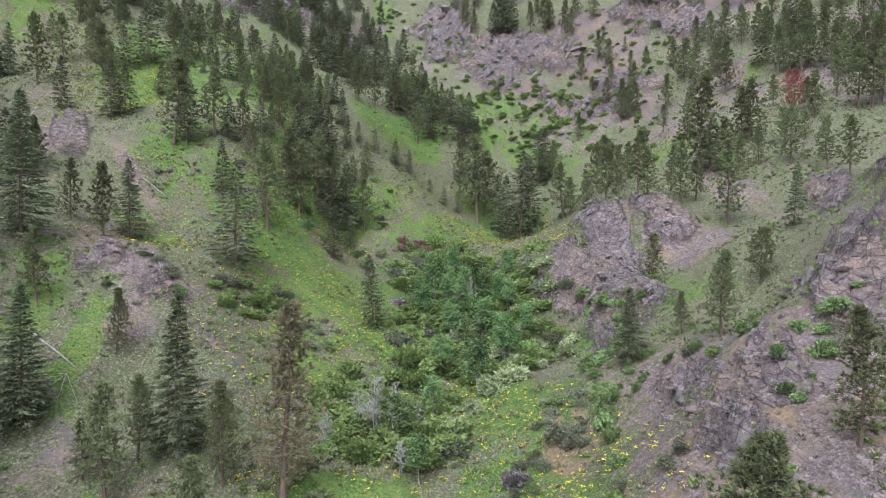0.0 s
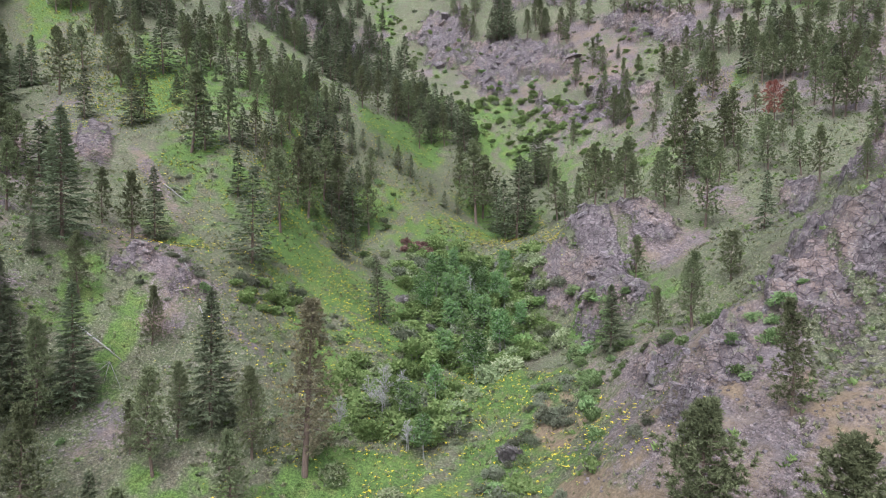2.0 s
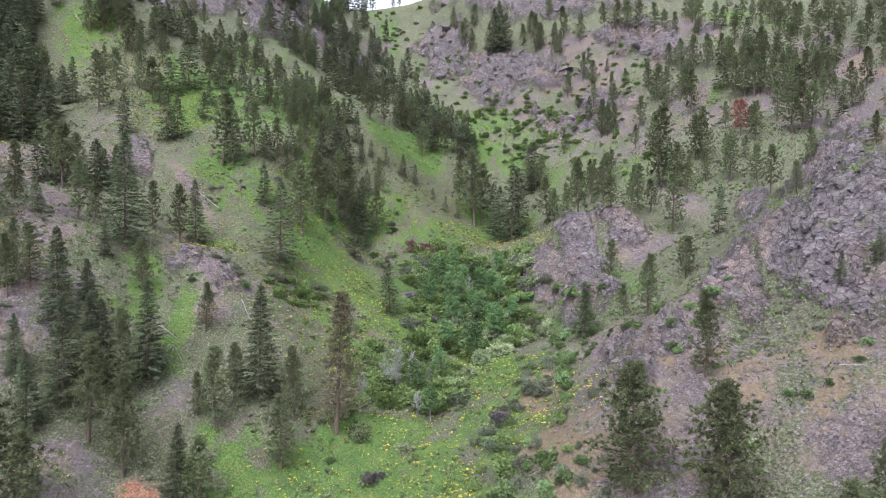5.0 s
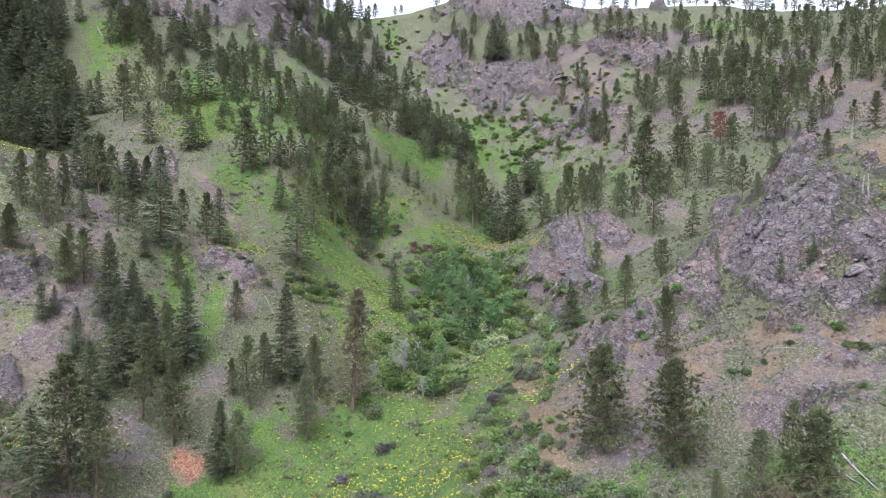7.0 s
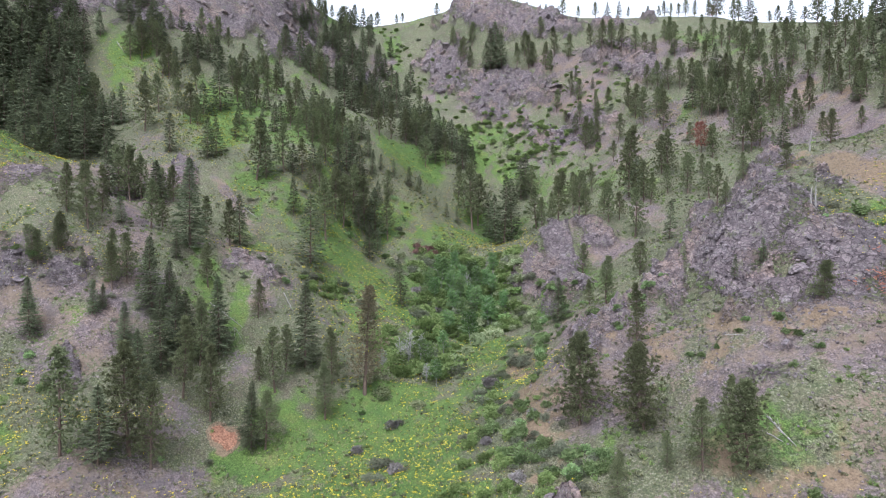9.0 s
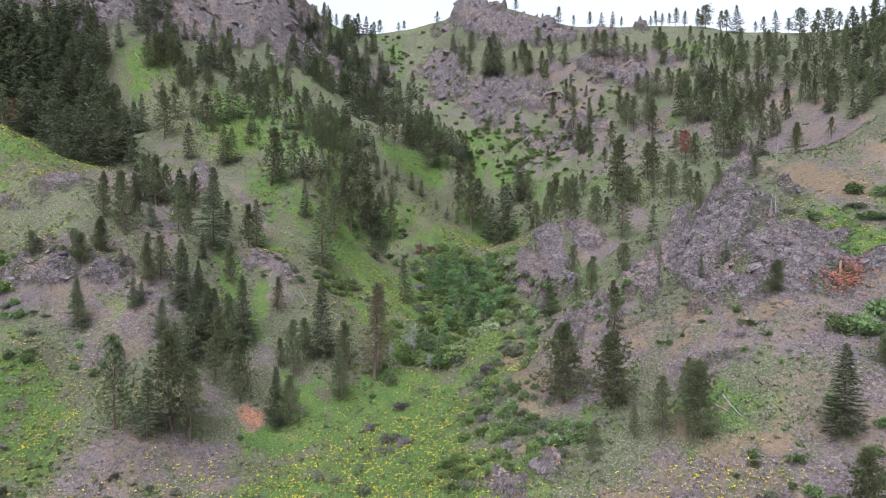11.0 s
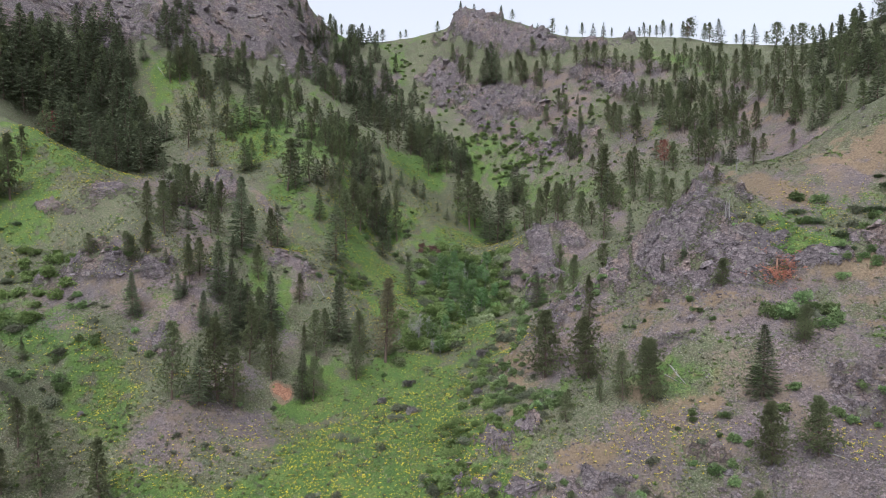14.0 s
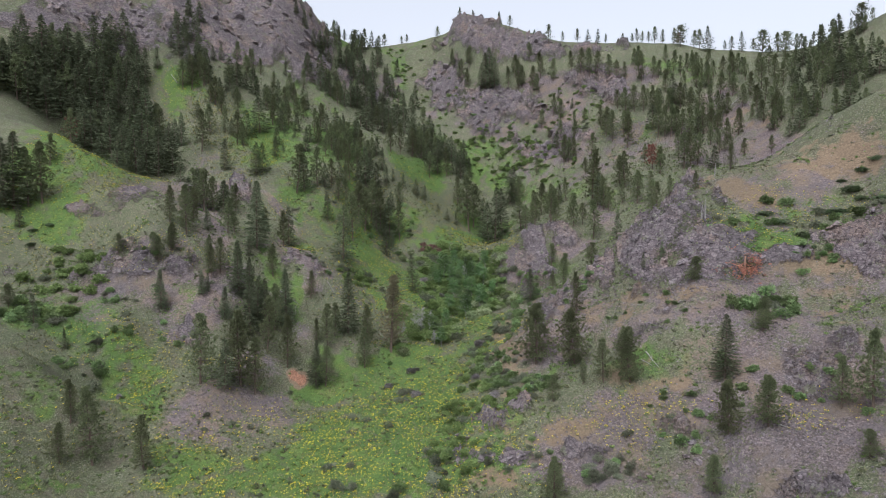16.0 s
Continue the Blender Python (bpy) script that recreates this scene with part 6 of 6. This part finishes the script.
g0 = np.random.default_rng(5)
fx, fy = g0.uniform(-112, 85, 170000), -20 + 190 * g0.random(170000) ** 1.25
want = blobs(fx, fy, FLOWERS) * (0.3 + 0.7 * smooth(0.36, 0.58, fbm(fx, fy, 3.2, 3, 77, 0.6)))
ok = g0.random(len(fx)) < np.minimum(1.15 * want, 0.75 - 0.35 * smooth(30, 42, fy) + 0.35 * smooth(66, 80, fy))
many("balsamroot_flowers", "yellow balsamroot flowers in leafy green clumps on the meadow", "wildflowers", np.c_[fx, fy, g0.uniform(0.28, 0.5, len(fx))][ok], flower_piece, [SHRUB, PETAL])
tx, ty = g0.uniform(-95, 85, 90000), -12 + 150 * g0.random(90000) ** 1.4
rk = covers(tx, ty)[0]
ok = (rk < 0.4) & (fbm(tx, ty, 6, 3, 44) + 0.3 * g0.random(len(tx)) - 0.22 * smooth(0.3, 0.8, covers(tx, ty)[2]) - 0.1 * smooth(0.3, 0.8, covers(tx, ty)[3]) > 0.62)
many("bunchgrass_tufts", "pale dry bunchgrass tufts over the slopes", "grass", np.c_[tx, ty, g0.uniform(0.25, 0.7, len(tx))][ok], tuft_piece, [TUFT])
def clump_piece(g):
    v, f = [], []
    for k in range(13):
        a = g.uniform(0, 6.28)
        along = Vector((math.cos(a) * g.uniform(0.5, 1.6), math.sin(a) * g.uniform(0.5, 1.6), 1)).normalized()
        needle(v, f, Vector((g.uniform(-0.25, 0.25), g.uniform(-0.25, 0.25), g.uniform(-0.05, 0.15))), along, along.orthogonal().normalized(), g.uniform(0.3, 0.5), 0.09)
    return np.array([tuple(p) for p in v]), np.array(f), np.full(len(f), g.randrange(3))


cx, cy = g0.uniform(-105, 95, 40000), -15 + 200 * g0.random(40000) ** 1.3
ok = (covers(cx, cy)[0] < 0.7) & (fbm(cx, cy, 7, 3, 71, 0.6) + 0.35 * g0.random(len(cx)) - 0.24 * smooth(0.3, 0.8, covers(cx, cy)[2]) > 0.72)
many("low_scrub", "low grey-green scrub and forbs dotted over the slopes", "scrub", np.c_[cx, cy, g0.uniform(0.5, 1.3, len(cx))][ok], clump_piece, [SAGE, SHRUB, TUFT])
many("loose_stones", "loose grey angular stones on scree and below ledges", "stones", np.concatenate([spread(SCREES, 1.3, 1300, (0.1, 0.4), 1200), spread(OUTCROPS, 1.6, 320, (0.15, 0.6), 1300)]), stone_piece, [ROCK])


# ---- dead and broadleaf trees ----
red_pine = [tree("dead_pine", "dead standing pine with rust-red needles", "dead tree", "dead red pines", pine(8, 2.9, 600 + i, 60, 5, 12, 0.25, 0.5, 0.06, 0.62, 0.8), RED_NEEDLES) for i in range(2)]
plant_out(red_pine, [(65.7, 113, 7.6), (-119, 112, 8), (113, 214, 5.5)], 8.0)
store(red_pine)


def broadleaf(h, seed, leafy=True):
    """A slender pale-barked tree: forked limbs and a loose crown of small leaves."""
    g = random.Random(seed)
    tv, tf, v, f = [], [], [], []
    for stem in range(g.randint(1, 2)):
        lean = Vector((g.uniform(-0.12, 0.12), g.uniform(-0.12, 0.12), 1))
        foot = Vector((0.25 * stem, 0.1 * stem, -0.3))
        tube(tv, tf, [foot, foot + lean * h * 0.4, foot + lean * h * 0.75, foot + lean * h * 0.97], [0.05, 0.042, 0.028, 0.01], 6)
        for k in range(26):
            u = g.uniform(0.3, 0.95)
            a = k * 2.4
            out = Vector((math.cos(a), math.sin(a), g.uniform(0.4, 1.1))).normalized()
            root = foot + lean * h * u
            length = h * 0.34 * g.uniform(0.5, 1.1) * (1.25 - u)
            tip = root + out * length
            bend = root + out * length * 0.5 + Vector((g.uniform(-0.1, 0.1), g.uniform(-0.1, 0.1), 0.08))
            tube(tv, tf, [root, bend, tip], [0.028, 0.018, 0.008], 3)
            for q in range(6):
                twig = (out + Vector((g.uniform(-1, 1), g.uniform(-1, 1), g.uniform(-0.3, 0.6)))).normalized()
                tube(tv, tf, [bend, bend + twig * length * 0.55], [0.012, 0.006], 3)
            if leafy:
                for q in range(26):
                    p = bend.lerp(tip, g.random()) + Vector((g.gauss(0, 1), g.gauss(0, 1), g.gauss(0, 0.8))) * h * 0.05
                    along = Vector((g.uniform(-1, 1), g.uniform(-1, 1), g.uniform(-0.7, 0.5))).normalized()
                    blade(v, f, p, along, along.orthogonal().normalized(), 0.3 * g.uniform(0.7, 1.3), 0.12)
    return tv, tf, v, f


aspens = [tree("aspen_tree", "slender aspen with pale trunk and blue-green leaves by the creek", "aspen tree", "aspens by the creek", broadleaf(6, 620 + i), ASPEN, PALE_BARK) for i in range(3)]
plant_out(aspens, [(8.1, 80.2, 6.9), (9, 81.3, 6.6), (0.6, 101.5, 7.5), (3.6, 98.5, 7.7), (-1.4, 102.5, 8.7), (4.1, 70.2, 6.7), (-2.5, 109.6, 6.2), (6.3, 87.3, 6.6), (-2.2, 52, 4.5), (1.3, 87.3, 5.6), (11.9, 85.4, 5),
                   (6, 104, 7), (9, 96, 6), (3, 93, 6), (-4, 98, 6), (11, 101, 5.5), (2, 112, 6), (-1, 62, 5), (-4, 58, 5), (7, 99, 6.5), (1, 96, 6.5), (-3, 92, 6), (5, 90, 6), (10, 92, 5.5), (3, 84, 5.5), (0, 78, 5)], 6.0)
store(aspens)
for i, (x, y, h) in enumerate([(-7, 59, 6.6), (-5.2, 58.1, 6.3), (-8.3, 60, 5), (-10.9, 55, 4.3), (-3.7, 53, 3.6), (5, 97, 6)]):
    tv, tf, v, f = broadleaf(h, 650 + i, False)
    ob = tagged(new("bare_aspen", mesh_of("bare_aspen", tv, tf, PALE_BARK, True)), "leafless pale grey aspen with fine forked twigs", "bare tree", "bare aspens")
    ob.matrix_basis = pose(x, y, float(land(x, y)[0]), 0, 0, 50 * i)

# grey snags above the ledge
for i, (x, y, h) in enumerate([(52.1, 43.2, 4.2), (51.4, 43.1, 3.2), (62.3, 61.6, 3.7)]):
    g2 = np.random.default_rng(680 + i)
    tv, tf, core = stem(h, 0.13, 0.12, g2)
    u = g2.uniform(0.3, 0.97, 26)
    az = g2.uniform(0, 6.28, 26)
    way = np.stack([np.cos(az), np.sin(az), g2.uniform(-0.3, 0.35, 26)], 1) * (h * 0.16 * (1.15 - u) * g2.uniform(0.5, 1.2, 26))[:, None]
    lv, lf = sticks(core(u), core(u) + way, np.full(26, 0.03))
    ob = tagged(new("dead_snag"), "standing dead grey snag with short broken branches", "dead tree", "grey snags")
    part("trunk", sheet("trunk", tv, tf, [GREY_WOOD]), ob)
    part("branches", sheet("branches", lv, lf, [GREY_WOOD]), ob)
    ob.matrix_basis = pose(x, y, float(land(x, y)[0]), 2 * i, 3, 40 * i)

# russet brush at the top of the creek
for i in range(9):
    x, y = -5.5 + 1.25 * (i % 5) - 2.5, 118 + 1.6 * (i // 5) + 0.4 * (i % 3)
    ob = tagged(new("russet_shrub"), "russet-brown twiggy shrub at the meadow edge", "shrub", "russet shrubs")
    part("foliage", shrub_mesh("foliage", 700 + i, RED_BRUSH, 10, 36, 0.1, 0.8) if i < 3 else bpy.data.objects["russet_shrub"].children[0].data, ob)
    part("woody_base", STEMS[i % 3], ob)
    ob.matrix_basis = pose(x, y, float(land(x, y)[0]) - 0.1, 0, 0, 70 * i) @ Matrix.Diagonal((2.3, 2.3, 2.3, 1))


def log(a, b, radius, label, name="fallen_log", twigs=5, wood=GREY_WOOD, lift=0.0, seed=1):
    """A fallen trunk between two places on the ground, with broken branch stubs."""
    g = random.Random(seed)
    za, zb = land([a[0], b[0]], [a[1], b[1]])
    p, q = Vector((a[0], a[1], za + radius * 0.8)), Vector((b[0], b[1], zb + radius * 0.6 + lift))
    radius *= 0.6
    v, f = [], []
    mids = [p.lerp(q, t) + Vector((g.uniform(-1, 1), g.uniform(-1, 1), g.uniform(0, 0.6))) * radius * 0.6 * (0 < t < 1) for t in (0, 0.25, 0.5, 0.75, 1)]
    tube(v, f, [tuple(m) for m in mids], [radius, radius * 0.9, radius * 0.75, radius * 0.6, radius * 0.3], 7)
    ob = tagged(new(name), label, "log", "fallen logs")
    part("stem", mesh_of("stem", [w - p for w in v], f, wood, True), ob)
    for k in range(twigs):
        at = p.lerp(q, 0.2 + 0.75 * k / max(twigs, 1))
        way = Vector((g.uniform(-1, 1), g.uniform(-1, 1), g.uniform(0.1, 1))).normalized()
        v, f = [], []
        tube(v, f, [tuple(at), tuple(at + way * radius * 5), tuple(at + way * radius * 9 + Vector((0, 0, -0.1)))], [radius * 0.28, radius * 0.18, 0.01], 4)
        part("branch", mesh_of("branch", [w - p for w in v], f, wood, True), ob)
    ob.location = p


log((-103.6, 150), (-100.4, 148.3), 0.3, "long bleached log lying on the green slope", twigs=1, seed=2)
log((30.9, 16), (31.8, 12.6), 0.22, "bleached grey log lying beside scrub", twigs=3, seed=3)
log((29.8, 15), (31, 13.4), 0.16, "broken grey log beside another log", twigs=2, seed=4)
log((-47.1, 94.3), (-42.3, 93), 0.22, "curved bleached log lying on grass", twigs=3, seed=5)
log((-40.1, 57.6), (-34.3, 56.3), 0.2, "dead grey log with bare branches on the slope", twigs=7, seed=6)
for k, end in enumerate([(-35.9, 54.0), (-33.2, 53.8), (-34.9, 53.6), (-36.8, 54.6)]):
    log((-35.3, 55.6), end, 0.07, "forked bare grey branch lying on grass", "dead_branch", 2, seed=10 + k)
log((19.3, 113), (20.6, 106), 0.25, "grey log lying at the meadow edge", twigs=2, seed=7)
log((-120, 167.6), (-120.1, 171.5), 0.3, "bleached log lying under the cliff", twigs=1, seed=8)
log((92.6, 130.2), (107, 130.7), 0.3, "long dead leaning trunk in the open woods", twigs=5, lift=3.0, seed=9)
log((-35.4, 72.9), (-32.4, 69.6), 0.14, "weathered log lying among shrubs", twigs=4, seed=20)
log((-4.5, 90.6), (-0.8, 90.4), 0.16, "grey driftwood log in the creek brush", twigs=4, seed=21)
log((41.5, -3.2), (42.9, -4.5), 0.12, "short grey log on stony ground", twigs=3, seed=22)
log((32.5, 28.5), (34.2, 27.4), 0.1, "dark fallen branch on bare soil", "dead_branch", 4, seed=23)
log((-30, 66), (-27.5, 62.5), 0.12, "bleached branch among stones", "dead_branch", 5, seed=24)

# a pine snapped off below the ledge, its red crown at its foot
snag = tagged(new("snapped_pine"), "snapped pine with split brown trunk and fallen red crown", "dead tree")
sx, sy = 53.2, 29.0
sz = float(land(sx, sy)[0])
v, f = [], []
tube(v, f, [(0, 0, -0.4), (0.05, 0, 1.1), (0.15, 0.1, 2.2), (0.22, 0.1, 2.6)], [0.18, 0.16, 0.13, 0.05], 7)
part("trunk", mesh_of("trunk", v, f, RED_WOOD, True), snag)
v, f = [], []
tube(v, f, [(0.0, 0, 2.5), (0.5, 0.1, 2.5), (0.8, 0.1, 2.4)], [0.13, 0.14, 0.04], 6)
tube(v, f, [(0.3, 0, 2.45), (-0.3, 0.1, 2.4)], [0.1, 0.04], 6)
part("broken_top", mesh_of("broken_top", v, f, BARK, True), snag)
v, f = [], []
g1 = random.Random(77)
for k in range(900):
    p = Vector((g1.gauss(0, 1.7), g1.gauss(-0.7, 0.9), 0))
    p.z = float(land(sx + p.x, sy + p.y)[0]) - sz + abs(g1.gauss(0.3, 0.45)) if k % 9 == 0 else p0.z + g1.gauss(0, 0.25)
    if k % 9 == 0:
        p0 = p
    else:
        p.x, p.y = p0.x + g1.gauss(0, 0.3), p0.y + g1.gauss(0, 0.3)
    along = Vector((g1.uniform(-1, 1), g1.uniform(-1, 1), g1.uniform(-0.5, 0.8))).normalized()
    blade(v, f, p, along, along.orthogonal().normalized(), 0.45, 0.08)
part("fallen_crown", mesh_of("fallen_crown", v, f, RED_NEEDLES), snag, "rust-red dead needles")
snag.location = (sx, sy, sz)


# ---- rock: jointed blocks standing out of the ground ----
def block_mesh(seed, cuts=3):
    """A rock with flat broken faces, ledges and worn edges, about two metres across."""
    g = random.Random(seed)
    bm = bmesh.new()
    bmesh.ops.create_icosphere(bm, subdivisions=cuts, radius=1.0)
    planes = []
    for k in range(15):
        n = Vector((g.uniform(-1, 1), g.uniform(-1, 1), g.uniform(-0.7, 0.9))).normalized()
        planes.append((n, g.uniform(0.34, 0.66)))
    for vert in bm.verts:
        p = vert.co.copy()
        for n, d in planes:
            e = p.dot(n) - d
            if e > 0:
                p -= n * e
        tread = p.z * 2.6 + 0.4 * noise.noise(p * 1.3 + Vector((0, 0, seed)))
        p *= 1 - 0.13 * max(0.0, tread - math.floor(tread) - 0.62)
        vert.co = p + p.normalized() * (0.07 * noise.noise(p * 2.9 + Vector((0, seed, 0))) + 0.055 * noise.noise(p * 7))
    me = bpy.data.meshes.new("rock")
    bm.to_mesh(me)
    bm.free()
    me.materials.append(ROCK)
    return me


BLOCKS = [block_mesh(800 + i) for i in range(9)]
SLABS = [block_mesh(820 + i, 2) for i in range(9)]
for i, (cx, cy, ra, rb, turn, amp) in enumerate(OUTCROPS):
    if amp < 0.6:
        continue
    far = cy > 150
    n = int(min(30, 5 + ra * rb * 0.09) if far else min(34, 6 + ra * rb * 0.6))
    spots = scatter((cx, cy, ra * 0.95, rb * 0.95, turn), n, 1500 + i)
    g = np.random.default_rng(1700 + i)
    zs = land(spots[:, 0], spots[:, 1])
    zx, zy = land(spots[:, 0] + 1, spots[:, 1]) - land(spots[:, 0] - 1, spots[:, 1]), land(spots[:, 0], spots[:, 1] + 1) - land(spots[:, 0], spots[:, 1] - 1)
    top = tagged(new("rock_outcrop"), "grey-purple jointed rock outcrop on the slope", "rock outcrop", "rock outcrops")
    top.location = (cx, cy, float(land(cx, cy)[0]))
    for (x, y), z, dx, dy in zip(spots, zs, zx, zy):
        s = (1.0 + 1.6 * g.random() ** 2 if far else 0.26 + 0.95 * g.random() ** 2.4) * (0.55 + 0.6 * min(amp, 1.0))
        ob = new("rock", (BLOCKS if s > 1.3 and not far else SLABS)[int(g.integers(9))])
        ob.parent = top
        tilt = Matrix.Rotation(math.atan2(dy, 2) * 0.6, 4, "X") @ Matrix.Rotation(-math.atan2(dx, 2) * 0.6, 4, "Y")
        ob.matrix_basis = Matrix.Translation((x - cx, y - cy, z - s * (0.4 if far else 0.34) - top.location.z)) @ tilt @ pose(0, 0, 0, g.normal(0, 8), g.normal(-12, 8), g.normal(20, 16)) @ Matrix.Diagonal((s * g.uniform(1.1, 2.1), s * g.uniform(0.8, 1.3), s * (g.uniform(0.8, 1.5) if far else g.uniform(0.4, 0.75)), 1))

for i, (x, y, s) in enumerate([(30.5, -1.5, 0.7), (31.4, -2.6, 0.8), (-58.3, 23, 0.9), (-35.4, 20.7, 0.4), (26.5, 46.5, 0.5), (-33, 22, 0.35), (-38, 24, 0.3), (12, 20, 0.4), (-13, 82, 0.35), (-15, 78, 0.3), (36, 84, 0.5)]):
    ob = tagged(new("boulder", BLOCKS[i % 9]), "rounded grey boulder lying on the slope", "boulder", "boulders")
    ob.matrix_basis = pose(x, y, float(land(x, y)[0]) + 0.15 * s, 10 * i, 7 * i, 40 * i) @ Matrix.Diagonal((s * 1.2, s, s * 0.8, 1))
